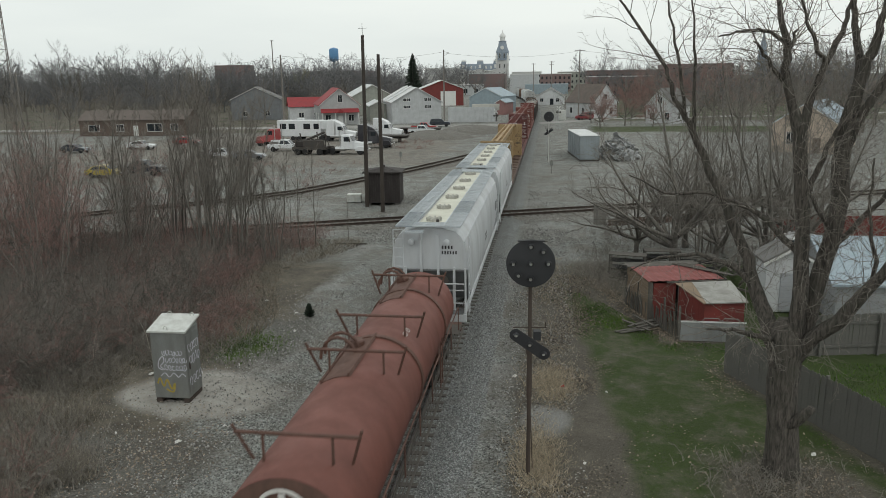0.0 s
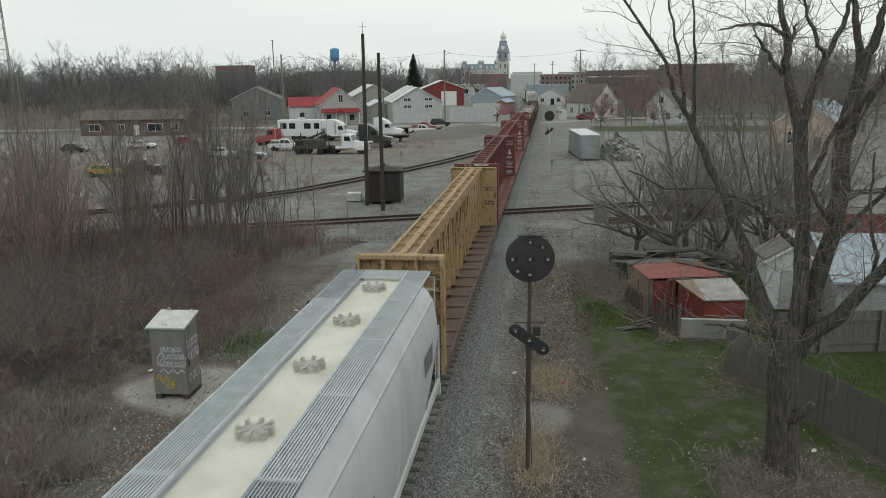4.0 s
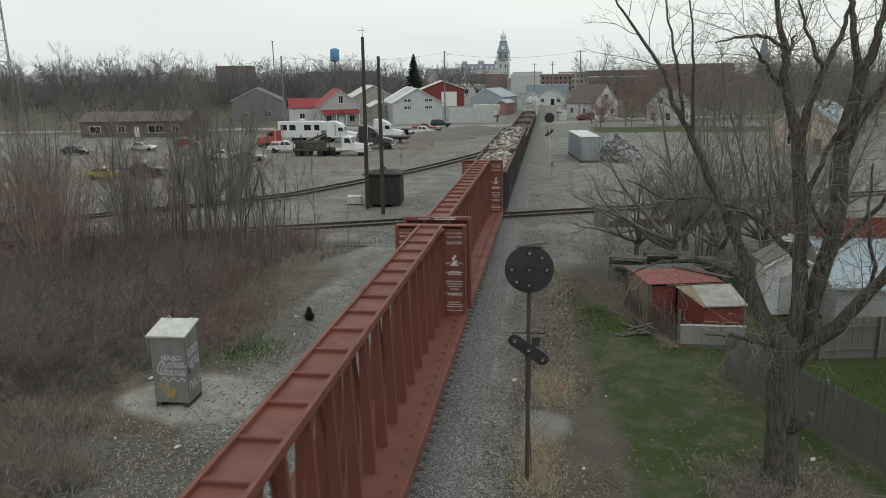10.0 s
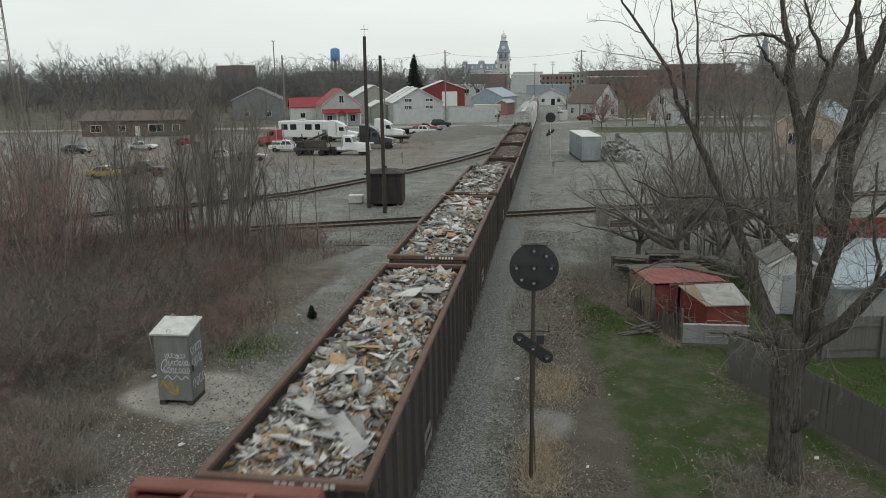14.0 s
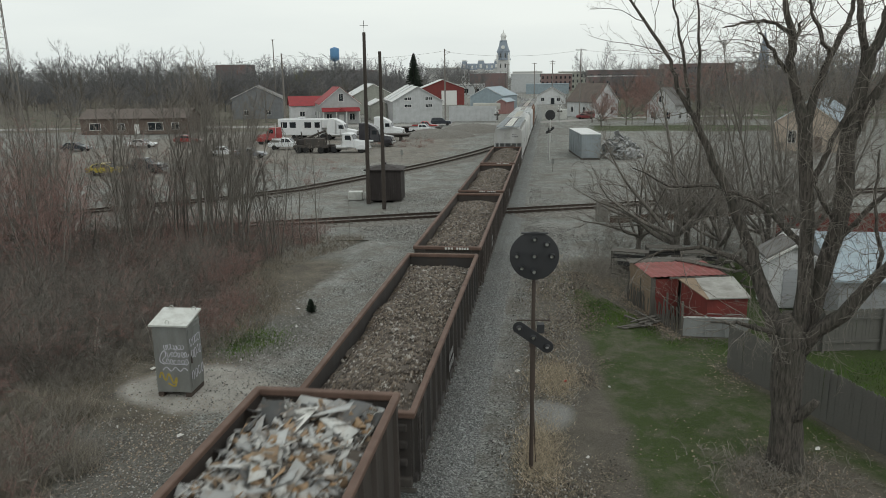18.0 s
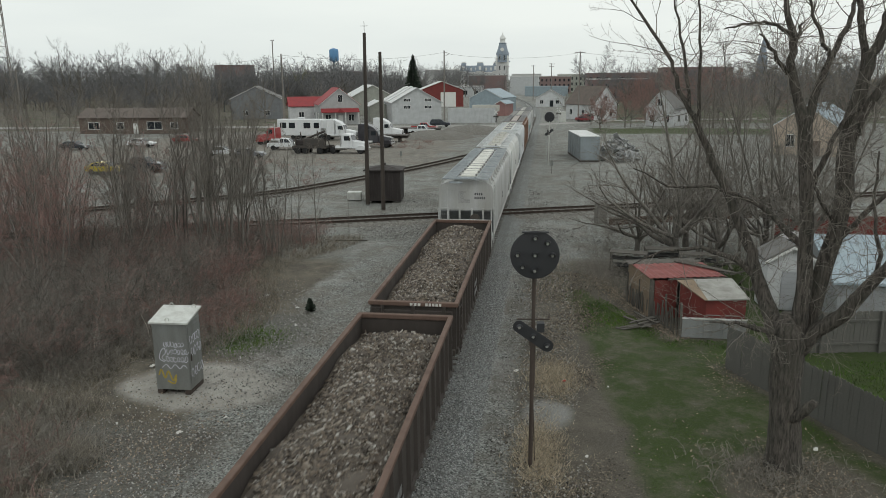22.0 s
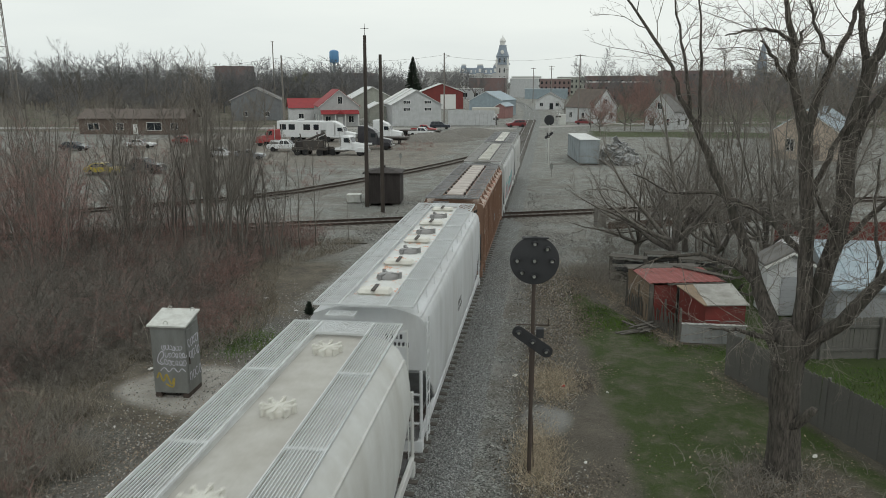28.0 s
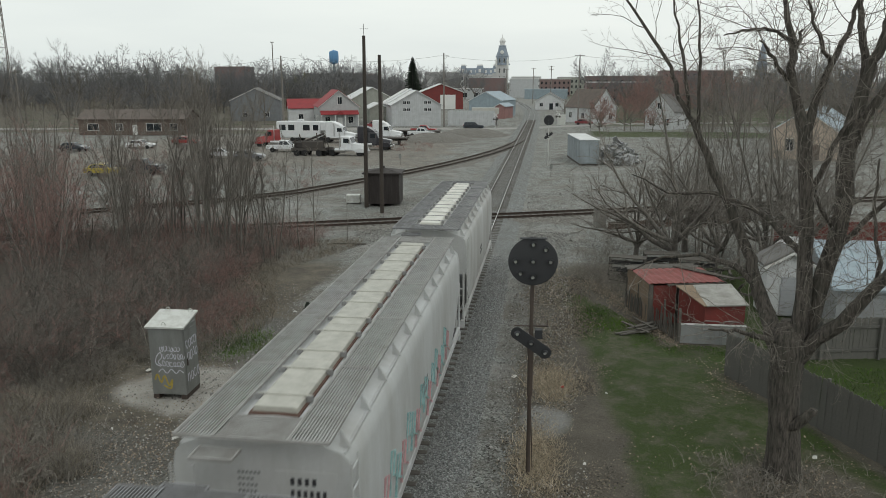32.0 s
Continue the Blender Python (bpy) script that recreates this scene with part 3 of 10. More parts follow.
def text_mesh(words, size, material, name="lettering"):
    """Letters of the built-in font as a thin mesh that stands in the x-z plane, facing -y, centred."""
    cu = bpy.data.curves.new(name, "FONT")
    cu.body, cu.size, cu.align_x, cu.align_y, cu.extrude, cu.resolution_u = words, size, "CENTER", "CENTER", 0.004, 2
    ob = new(name, cu)
    deps = bpy.context.evaluated_depsgraph_get()
    me = bpy.data.meshes.new_from_object(ob.evaluated_get(deps))
    bpy.data.objects.remove(ob)
    bpy.data.curves.remove(cu)
    me.transform(pose(0, 0, 0, 90))
    me.name = name
    me.materials.clear()
    me.materials.append(material)
    return me


def bars_mesh(rows, material, name="stencil_bars"):
    """Unreadable or withheld writing as plain bars: rows of (x0, x1, z0, z1), facing -y."""
    s = Shape()
    for x0, x1, z0, z1 in rows:
        s.box(x0, x1, -0.006, 0.0, z0, z1)
    return s.mesh(name, material)


def mark_bars(x, z, w, h, n, gap=0.3):
    """A row of n letter-sized bars."""
    step = w / n
    return [(x + i * step, x + (i + 1 - gap) * step, z, z + h) for i in range(n)]


def bogie_meshes():
    side = Shape().extrude([(-1.15, 0.3), (-0.95, 0.3), (-0.6, 0.62), (0.6, 0.62), (0.95, 0.3), (1.15, 0.3), (1.15, 0.55), (0.6, 0.86), (-0.6, 0.86), (-1.15, 0.55)], -0.07, 0.07, "x").mesh("side_frame", BLACK_IRON)
    rings = []
    for y, r in ((-0.07, 0.46), (-0.045, 0.46), (-0.04, 0.42), (0.07, 0.42)):
        rings.append([(y, r * math.cos(a * math.pi / 10), r * math.sin(a * math.pi / 10)) for a in range(20)])
    wheel = Shape().loft(rings).mesh("wheel", BLACK_IRON, smooth=True)
    bolster = box(-1.0, 1.0, -0.22, 0.22, 0.45, 0.85).mesh("bolster", BLACK_IRON, 0.02)
    return side, wheel, bolster


SIDE_FRAME, WHEEL, BOLSTER = bogie_meshes()


def add_trucks(car, half):
    """Two trucks of four wheels each, and the couplers."""
    for y in (-half, half):
        tr = part("truck", BOLSTER, BLACK_IRON, car)
        tr.matrix_basis = pose(0, y, 0)
        for x in (-1.02, 1.02):
            part("side_frame", SIDE_FRAME, BLACK_IRON, tr).matrix_basis = pose(x, 0, 0)
        for x in (-0.755, 0.755):
            for w in (-0.86, 0.86):
                part("wheel", WHEEL, BLACK_IRON, tr).matrix_basis = pose(x, w, 0.424, 0, 0, 0 if x < 0 else 180)


def add_couplers(car, half, z=0.88):
    for s in (-1, 1):
        sh = box(-0.1, 0.1, min(s * (half - 1.0), s * half), max(s * (half - 1.0), s * half), z - 0.12, z + 0.12)
        sh.box(-0.17, 0.17, min(s * half, s * (half + 0.22)), max(s * half, s * (half + 0.22)), z - 0.15, z + 0.15)
        part("coupler", sh, BLACK_IRON, car, bevel=0.02)


def ladder(x, y, z0, z1, width=0.42, along="x", step=0.38, r=0.016):
    s = Shape()
    for d in (-width / 2, width / 2):
        a = (x + d, y) if along == "x" else (x, y + d)
        s.tube([(*a, z0), (*a, z1)], r * 1.3, 6)
    z = z0 + 0.12
    while z < z1:
        a, b = ((x - width / 2, y), (x + width / 2, y)) if along == "x" else ((x, y - width / 2), (x, y + width / 2))
        s.tube([(*a, z), (*b, z)], r, 6)
        z += step
    return s


def grating(x0, x1, y0, y1, z, pitch=0.055, rim=0.03, bar=0.011):
    """An open walkway: bars along it, a rim and cross bars."""
    s = Shape()
    x = x0 + pitch / 2
    while x < x1:
        s.box(x - bar, x + bar, y0, y1, z - 0.03, z)
        x += pitch
    for a in (x0, x1):
        s.box(a - rim / 2, a + rim / 2, y0, y1, z - 0.045, z + 0.012)
    y = y0
    while y < y1 + 0.01:
        s.box(x0, x1, y - 0.02, y + 0.02, z - 0.045, z + 0.006)
        y += max((y1 - y0), 0.3)
    return s


def cross_grating(x0, x1, y0, y1, z, pitch=0.06):
    s = Shape()
    y = y0 + pitch / 2
    while y < y1:
        s.box(x0, x1, y - 0.012, y + 0.012, z - 0.03, z)
        y += pitch
    for b in (y0, y1):
        s.box(x0, x1, b - 0.015, b + 0.015, z - 0.045, z + 0.012)
    for a in (x0, x1):
        s.box(a - 0.015, a + 0.015, y0, y1, z - 0.045, z + 0.012)
    return s


def round_hatch(car, y, z, material, spokes=8, size=1.0):
    rings = [[(r * math.cos(a * math.pi / 12), r * math.sin(a * math.pi / 12), h) for a in range(24)] for r, h in ((0.27, -0.08), (0.27, 0.0), (0.25, 0.03), (0.1, 0.06), (0.02, 0.065))]
    h = part("hatch_cover", Shape().loft(rings), material, car, smooth=True)
    h.matrix_basis = pose(0, y, z) @ Matrix.Scale(size, 4)
    for a in range(spokes):
        w = a * 2 * math.pi / spokes
        m = pose(0, 0, 0, 0, 0, math.degrees(w))
        part("clamp", Shape().box(0.08, 0.33, -0.022, 0.022, 0.04, 0.075, m).box(0.27, 0.33, -0.035, 0.035, -0.06, 0.09, m), material, h)


def pillow_hatch(car, y, z, material):
    h = part("hatch_cover", box(-0.48, 0.48, -0.26, 0.26, -0.04, 0.13), material, car, "rounded white rectangular hatch cover", bevel=0.09)
    h.matrix_basis = pose(0, y, z)
    part("latch", box(-0.05, 0.05, -0.32, 0.32, 0.131, 0.165), BLACK_IRON, h, "dark strap latch")


def hopper_profile(kind, zlo):
    """Half-section from the roof's middle down to zlo, as (x, z)."""
    if kind == "round":
        pts = [(0.0, 4.74), (0.62, 4.72), (1.02, 4.62), (1.28, 4.42), (1.44, 4.1), (1.53, 3.6), (1.57, 3.0), (1.57, 2.4), (1.53, 1.8), (1.47, 1.45)]
    elif kind == "flat":
        pts = [(0.0, 4.78), (0.62, 4.74), (1.0, 4.66), (1.38, 4.52), (1.5, 4.4), (1.56, 4.1), (1.57, 3.2), (1.57, 2.4), (1.55, 1.8), (1.5, 1.45)]
    else:
        pts = [(0.0, 4.76), (0.62, 4.72), (1.0, 4.66), (1.4, 4.55), (1.5, 4.48), (1.5, 4.1), (1.5, 3.2), (1.5, 2.4), (1.5, 1.8), (1.5, 1.4)]
    return [(x, max(z, zlo)) if z < zlo else (x, z) for x, z in pts]


def hopper(y0, y1, kind, paint, roof, board, hatches, label, boards=(0.62, 1.3), hatch_mat=None, dark=SLOPE_SHADE_AND_MARK, marks=LETTER_BLACK, tray=False):
    L = y1 - y0
    h = L / 2
    car = thing("covered_hopper_car", pose(0, (y0 + y1) / 2, 0), label, "freight car", "cars of the train")
    # shell with sloping ends
    rings = []
    for y, zlo in ((-h + 0.55, 3.05), (-h + 1.7, 2.1), (-h + 2.6, 1.45), (h - 2.6, 1.45), (h - 1.7, 2.1), (h - 0.55, 3.05)):
        half = hopper_profile(kind, zlo)
        ring = [(x, y, z) for x, z in half] + [(-x, y, z) for x, z in half[::-1]]
        rings.append(ring)
    body = part("body", Shape().loft(rings), paint, car, smooth=True)
    # slope sheets under the ends and hopper bays
    for s in (-1, 1):
        pts = [(-1.5, s * (h - 0.56), 3.03), (1.5, s * (h - 0.56), 3.03), (1.5, s * (h - 2.75), 1.27), (-1.5, s * (h - 2.75), 1.27)]
        # body-coloured sheets in shade: the shade is put into their colour
        part("slope_sheet", Shape().add(pts + [(x, y, z - 0.06) for x, y, z in pts], [(0, 1, 2, 3), (4, 7, 6, 5), (0, 4, 5, 1), (1, 5, 6, 2), (2, 6, 7, 3), (3, 7, 4, 0)]), dark, car, "sloping end sheet with shade in its dark grey")
    for i in (-1, 0, 1):
        y = i * (L - 5.2) / 3
        w = (L - 5.6) / 6
        part("hopper_bay", Shape().loft([[(-1.4, y - w, 1.5), (1.4, y - w, 1.5), (1.4, y + w, 1.5), (-1.4, y + w, 1.5)], [(-0.5, y - 0.35, 0.45), (0.5, y - 0.35, 0.45), (0.5, y + 0.35, 0.45), (-0.5, y + 0.35, 0.45)]]), paint, car)
    # side sills, end sills and platforms
    for s in (-1, 1):
        part("side_sill", box(s * 1.49 - 0.05, s * 1.49 + 0.05, -h + 0.1, h - 0.1, 1.28, 1.52), paint, car, bevel=0.015)
        part("end_sill", box(-1.55, 1.55, s * (h - 0.1) - 0.12, s * (h - 0.1) + 0.12, 1.0, 1.32), paint, car, bevel=0.015)
        part("end_platform", cross_grating(-1.4, 1.4, min(s * h, s * (h - 0.7)), max(s * h, s * (h - 0.7)), 1.36), GALV_DARK, car)
        for x in (-1.0, -0.35, 0.35, 1.0):
            part("end_post", box(x - 0.05, x + 0.05, s * (h - 0.5) - 0.05, s * (h - 0.5) + 0.05, 1.32, 3.15 if abs(x) > 0.5 or kind != "round" else 4.5), paint, car)
        part("corner_post", tube([(s * 1.5, -h + 0.12, 1.2), (s * 1.5, -h + 0.12, 3.2)], 0.045, 6), paint, car)
        part("corner_post", tube([(s * 1.5, h - 0.12, 1.2), (s * 1.5, h - 0.12, 3.2)], 0.045, 6), paint, car)
        part("side_ladder", ladder(s * 1.62, -s * (h - 0.5), 1.2, 4.5, 0.42, "y"), paint, car)
        part("end_ladder", ladder(s * 1.22, s * (h - 0.2), 1.2, 4.35 if kind != "round" else 4.75, 0.4, "x"), paint, car)
        part("end_railing", tube([(-1.45, s * (h - 0.08), 2.3), (1.45, s * (h - 0.08), 2.3)], 0.022, 6), paint, car)
        part("cutting_lever", tube([(0.2, s * (h + 0.05), 1.0), (1.5, s * (h + 0.05), 0.95)], 0.018, 6), BLACK_IRON, car)
    if kind == "round":
        for x in (-0.72, 0.72):
            part("vent_cap", Shape().loft([[(x + r * math.cos(a * math.pi / 6), -h + y, 4.2 + r * math.sin(a * math.pi / 6)) for a in range(12)] for y, r in ((0.55, 0.09), (0.42, 0.09), (0.4, 0.13), (0.34, 0.12), (0.31, 0.04))]), paint, car, "round white vent cap", smooth=True)
    part("end_plate", box(0.25, 1.3, -h + 0.535, -h + 0.55, 3.45, 4.15), paint, car)
    if kind == "flat":
        small = []
        for j, w in enumerate((0.42, 0.3, 0.36, 0.34, 1.0, 0.8)):
            small += mark_bars(-0.42, 4.05 - j * 0.115, w, 0.05, max(4, int(w * 16)), 0.3)
        part("stencil_bars", bars_mesh(small, STENCIL), STENCIL, car, "small stencilled lines shown as bars").matrix_basis = pose(0, -h + 0.548, 0)
    for z in (1.75, 2.55):
        part("end_crossbar", tube([(-1.45, -h + 0.12, z), (1.45, -h + 0.12, z)], 0.03, 6), paint, car)
    if kind == "ribbed":
        for i in range(9):
            x = -1.2 + i * 0.28
            part("graffiti", Shape().tube([(x, -h + 0.53, 3.85), (x + 0.06 * (-1) ** i, -h + 0.53, 4.2), (x + 0.2, -h + 0.53, 4.3 - 0.2 * (i % 2)), (x + 0.12, -h + 0.53, 3.95 + 0.1 * (i % 3))], 0.035, 4), LETTER_BLACK if i % 3 else LETTER_WHITE, car, "black and white graffiti")
    if hatch_mat is HATCH_WORN and kind == "flat":
        for i in range(16):
            yy, up = -5.5 + i * 0.62, 1.9 + 0.25 * math.sin(i * 1.9)
            part("graffiti", Shape().tube([(1.575, yy, up), (1.58, yy + 0.2, up + 0.9), (1.58, yy + 0.55, up + 0.75), (1.58, yy + 0.35, up + 0.3), (1.575, yy + 0.8, up + 0.05)], 0.035, 5), SPRAY_TEAL if i % 3 else SPRAY_PINK, car, "faded teal and pink graffiti")
    part("brake_wheel", Shape().loft([[(0.55 + 0.28 * math.cos(a * math.pi / 8), -h + 0.2 + dy, 2.6 + 0.28 * math.sin(a * math.pi / 8)) for a in range(16)] for dy in (-0.02, 0.02)]), BLACK_IRON, car)
    # roof sheet, walkways and hatches
    zr = 4.76
    part("roof_panel", Shape().extrude([(-0.6, zr), (-0.58, zr + 0.02), (0.0, zr + 0.045), (0.58, zr + 0.02), (0.6, zr)], -h + 0.6, h - 0.6), roof, car)
    n = max(4, round(L / 3.0))
    step = (L - 0.3) / n
    for s in (-1, 1):
        a, b = sorted((s * boards[0], s * boards[1]))
        for i in range(n):
            tagged(part("running_board", grating(a, b, -h + 0.15 + i * step + 0.01, -h + 0.15 + (i + 1) * step - 0.01, 4.9, *((0.056, 0.024, 0.0065) if board is GRATE_WHITE else ())), GALV_MID if board is GALV and (i * 3 + (s > 0) * 2) % 5 == 0 else board, car), kind="stuff")
        y = -h + 0.8
        while y < h - 0.6 and kind != "round":
            bx = s * boards[1]
            if board is GRATE_WHITE:
                part("roof_bracket", tube([(s * boards[0], y, 4.86), (bx, y, 4.86), (bx + s * 0.03, y, 4.55)], 0.016, 5), paint, car, "thin white walkway bracket")
                y += 1.45
                continue
            part("roof_bracket", Shape().add([(bx, y - 0.03, 4.86), (bx, y + 0.03, 4.86), (bx + s * 0.2, y + 0.03, 4.5), (bx + s * 0.2, y - 0.03, 4.5), (bx, y + 0.03, 4.55), (bx, y - 0.03, 4.55)], [(0, 1, 2, 3), (0, 3, 5), (1, 4, 2), (3, 2, 4, 5), (0, 5, 4, 1)]), paint, car)
            y += 1.45
    for s in (-1, 1):
        tagged(part("end_walkway", cross_grating(-boards[0], boards[0], min(s * (h - 0.15), s * (h - 0.95)), max(s * (h - 0.15), s * (h - 0.95)), 4.9), board, car), kind="stuff")
        tagged(part("end_step", cross_grating(-0.85, -0.15, min(s * (h - 0.12), s * (h + 0.25)), max(s * (h - 0.12), s * (h + 0.25)), 4.72), board, car), kind="stuff")
    hm = hatch_mat or HATCH_PALE
    if hatches == "round":
        m = 6
        for i in range(m):
            round_hatch(car, -h + 1.9 + i * (L - 3.8) / (m - 1), zr + 0.1, hm)
        part("vent", tube([(0.25, -h + 1.2, zr), (0.25, -h + 1.2, zr + 0.22)], 0.06, 8), BLACK_IRON, car)
    elif hatches == "mixed":
        m = 9
        for i in range(m):
            y = -h + 1.6 + i * (L - 3.2) / (m - 1)
            if i % 2 == 0:
                pillow_hatch(car, y, zr + 0.06, hm)
            else:
                round_hatch(car, y, zr + 0.1, HATCH_STEEL, 3, 1.25)
    else:
        m = 6
        step = (L - 2.6) / m
        for i in range(m):
            a = -h + 1.3 + i * step
            hc = part("hatch_cover", Shape().extrude([(-0.42, zr), (-0.4, zr + 0.15), (-0.34, zr + 0.175), (0.34, zr + 0.175), (0.4, zr + 0.15), (0.42, zr)], a + 0.006, a + step - 0.006), hm, car, bevel=0.008)
            for q in (0.22, 0.78):
                part("batten", box(-0.5, 0.5, a + step * q - 0.02, a + step * q + 0.02, zr + 0.176, zr + 0.195), HATCH_STEEL if hm is HATCH_PALE else hm, hc)
                part("hinge", box(-0.54, -0.42, a + step * q - 0.035, a + step * q + 0.035, zr + 0.08, zr + 0.19), BLACK_IRON if hm is HATCH_TAN else HATCH_STEEL, hc)
                part("latch", box(0.42, 0.53, a + step * q - 0.035, a + step * q + 0.035, zr + 0.06, zr + 0.18), BLACK_IRON if hm is HATCH_TAN else HATCH_STEEL, hc)
        part("hatch_coaming", box(-0.46, 0.46, -h + 1.22, h - 1.22, zr - 0.02, zr + 0.06), TANK_IRON if hm is not HATCH_PALE else paint, car)
    # reporting marks, withheld as bars, on the near end and the sides
    p = part("stencil_bars", bars_mesh(mark_bars(0.5, 3.9, 0.5, 0.13, 4, 0.45) + mark_bars(0.5, 3.68, 0.66, 0.13, 6, 0.45), marks), marks, car, "stencilled mark shown as bars")
    p.matrix_basis = pose(0, -h + 0.534, 0)
    for s in (-1, 1):
        p = part("stencil_bars", bars_mesh(mark_bars(-0.7, 2.7, 0.9, 0.16, 4, 0.45) + mark_bars(-0.7, 2.48, 1.1, 0.13, 6, 0.45), STENCIL), STENCIL, car, "stencilled mark shown as bars")
        p.matrix_basis = pose(s * 1.585, 0, 0, 0, 0, 90 * s)
    if board is GALV:
        for s in (-1, 1):
            part("owner_mark", bars_mesh(mark_bars(-0.7, 2.75, 1.4, 0.55, 4, 0.35), SLOPE_SHADE_AND_MARK), SLOPE_SHADE_AND_MARK, car, "large dark mark shown as bars").matrix_basis = pose(s * 1.59, h - 2.4, 0, 0, 0, 90 * s)
    if kind == "ribbed":
        for s in (-1, 1):
            edge = [(s * 0.98, 4.668), (s * 1.4, 4.56), (s * 1.52, 4.49), (s * 1.535, 4.36), (s * 1.505, 4.36), (s * 1.49, 4.47), (s * 1.39, 4.53), (s * 0.98, 4.64)]
            part("roof_edge", Shape().extrude(edge if s > 0 else edge[::-1], -h + 0.55, h - 0.55), roof, car, "flaking pale and rusty roof edge")
        y = -h + 0.75
        while y < h - 0.6:
            for s in (-1, 1):
                part("side_rib", box(s * 1.54 - 0.045, s * 1.54 + 0.045, y - 0.05, y + 0.05, 1.5, 4.35), paint, car)
            y += 0.92
    else:
        for s in (-1, 1):
            part("roof_seam", box(s * 1.41 - 0.03, s * 1.41 + 0.03, -h + 0.6, h - 0.6, 4.46 if kind == "flat" else 4.14, 4.52 if kind == "flat" else 4.2), paint, car)
    add_trucks(car, h - 2.1)
    add_couplers(car, h + 0.3)
    return car, (y0 + y1) / 2


def tank_car():
    y0, y1 = 10.9, 28.1
    c = (y0 + y1) / 2
    h = (y1 - y0) / 2
    car = thing("tank_car", pose(0, c, 0), "red-brown acid tank car with rusty rails on top", "freight car", "cars of the train")
    R, zc, e = 1.29, 2.3, 7.5
    rings = []
    for y, r in ((-e, R), (e, R), (e + 0.14, 1.12), (e + 0.3, 0.8), (e + 0.4, 0.4), (e + 0.42, 0.05)):
        rings.append([(r * math.cos(a * math.pi / 18), y, zc + r * math.sin(a * math.pi / 18)) for a in range(36)])
    part("tank", Shape().loft(rings), TANK_RED, car, smooth=True)
    head = [[(r * math.cos(a * math.pi / 18), -e + y, zc + r * math.sin(a * math.pi / 18)) for a in range(36)] for y, r in ((-0.1, 0.05), (-0.09, 0.6), (-0.05, 1.1), (-0.004, R - 0.01))]
    part("tank_head", Shape().loft(head), TANK_IRON, car, "dark maroon flat tank end", smooth=True)
    for y in (0.2, 5.0):
        ring = [[((R + d) * math.cos(a * math.pi / 18), y + w, zc + (R + d) * math.sin(a * math.pi / 18)) for a in range(36)] for w, d in ((-0.09, -0.01), (-0.09, 0.05), (0.09, 0.05), (0.09, -0.01))]
        part("tank_band", Shape().loft(ring, False), TANK_IRON, car)
    for y in (-6.6, -2.0, 0.85, 5.4):
        b = part("safety_rail", tube([(-1.27, y, 4.0), (1.27, y, 4.0)], 0.04, 6), TANK_IRON, car, "rusty transverse safety rail")
        for x in (-1.27, 1.27):
            part("rail_post", tube([(x * 1.02, y - 0.03, 4.16), (x * 0.8, y + (0.25 if y < 3 else 0.0), 2.9 + 0.4)], 0.035, 6), TANK_IRON, b)
        for x in (-0.7, 0.7):
            part("rail_post", tube([(x, y, 4.0), (x, y, 3.4)], 0.03, 6), TANK_IRON, b)
    for y in (-1.0, -0.6, 6.1, 6.5):
        part("hoop", tube([(-0.75 + 0.5 * math.cos(a), y, 3.35 + 0.62 * math.sin(a)) for a in np.linspace(0, math.pi, 9)], 0.045, 6), TANK_IRON, car)
    for y in (-0.6, 6.1):
        well = [[((R + d) * math.sin(w), y + o, zc + (R + d) * math.cos(w)) for d, w in ((0.012, -0.62), (0.035, -0.58), (0.02, -0.3), (0.035, -0.02), (0.012, 0.02))] for o in (-2.1, 0.9)]
        tr = part("valve_well", Shape().loft(well), TANK_IRON, car, "dark rusty valve well along the tank top")
        for w in (-0.58, -0.02):
            part("well_bar", tube([((R + 0.06) * math.sin(w), y - 2.1, zc + (R + 0.06) * math.cos(w)), ((R + 0.06) * math.sin(w), y + 0.9, zc + (R + 0.06) * math.cos(w))], 0.035, 6), TANK_IRON, tr)
        part("valve_cover", Shape().loft([[(-0.4 + r * math.cos(k * math.pi / 8), y + 0.2 + r * math.sin(k * math.pi / 8), z) for k in range(16)] for r, z in ((0.22, 3.45), (0.22, 3.68), (0.18, 3.72), (0.03, 3.73))]), TANK_IRON, tr, smooth=True)
    # end mark: a white ring with a bar
    ring = []
    for r in (0.48, 0.55):
        ring.append([(r * math.cos(a * math.pi / 16), -e - 0.1, zc + 0.58 + r * math.sin(a * math.pi / 16)) for a in range(32)])
    part("end_ring", Shape().loft([[(x, y - 0.03, z) for x, y, z in ring[0]], [(x, y - 0.03, z) for x, y, z in ring[1]], [(x, y - 0.01, z) for x, y, z in ring[1]]], False), LETTER_WHITE, car, "white painted ring")
    part("end_stripe", box(-0.06, 0.06, -e - 0.13, -e - 0.09, 2.45, 3.32), LETTER_WHITE, car)
    for q in (0.95, 1.3):
        part("placard_mark", tube([((R + 0.012) * math.sin(w), y + q, zc + (R + 0.012) * math.cos(w)) for y, w in ((0, 0.5), (0.16, 0.5), (0.16, 0.6), (0, 0.6), (0, 0.5))], 0.012, 4), LETTER_WHITE, car, "small white outlined mark")
    for s in (-1, 1):
        part("side_walkway", grating(min(s * 1.25, s * 1.6), max(s * 1.25, s * 1.6), -h + 0.3, h - 0.3, 1.25, 0.09), TIE, car, "weathered plank side walkway")
        part("side_rail", tube([(s * 1.42, -h + 0.9, 2.15), (s * 1.42, h - 0.9, 2.15)], 0.025, 6), TANK_IRON, car)
        y = -h + 1.0
        while y < h - 0.8:
            part("rail_stanchion", tube([(s * 1.42, y, 1.25), (s * 1.42, y, 2.15)], 0.022, 6), TANK_IRON, car)
            y += 2.2
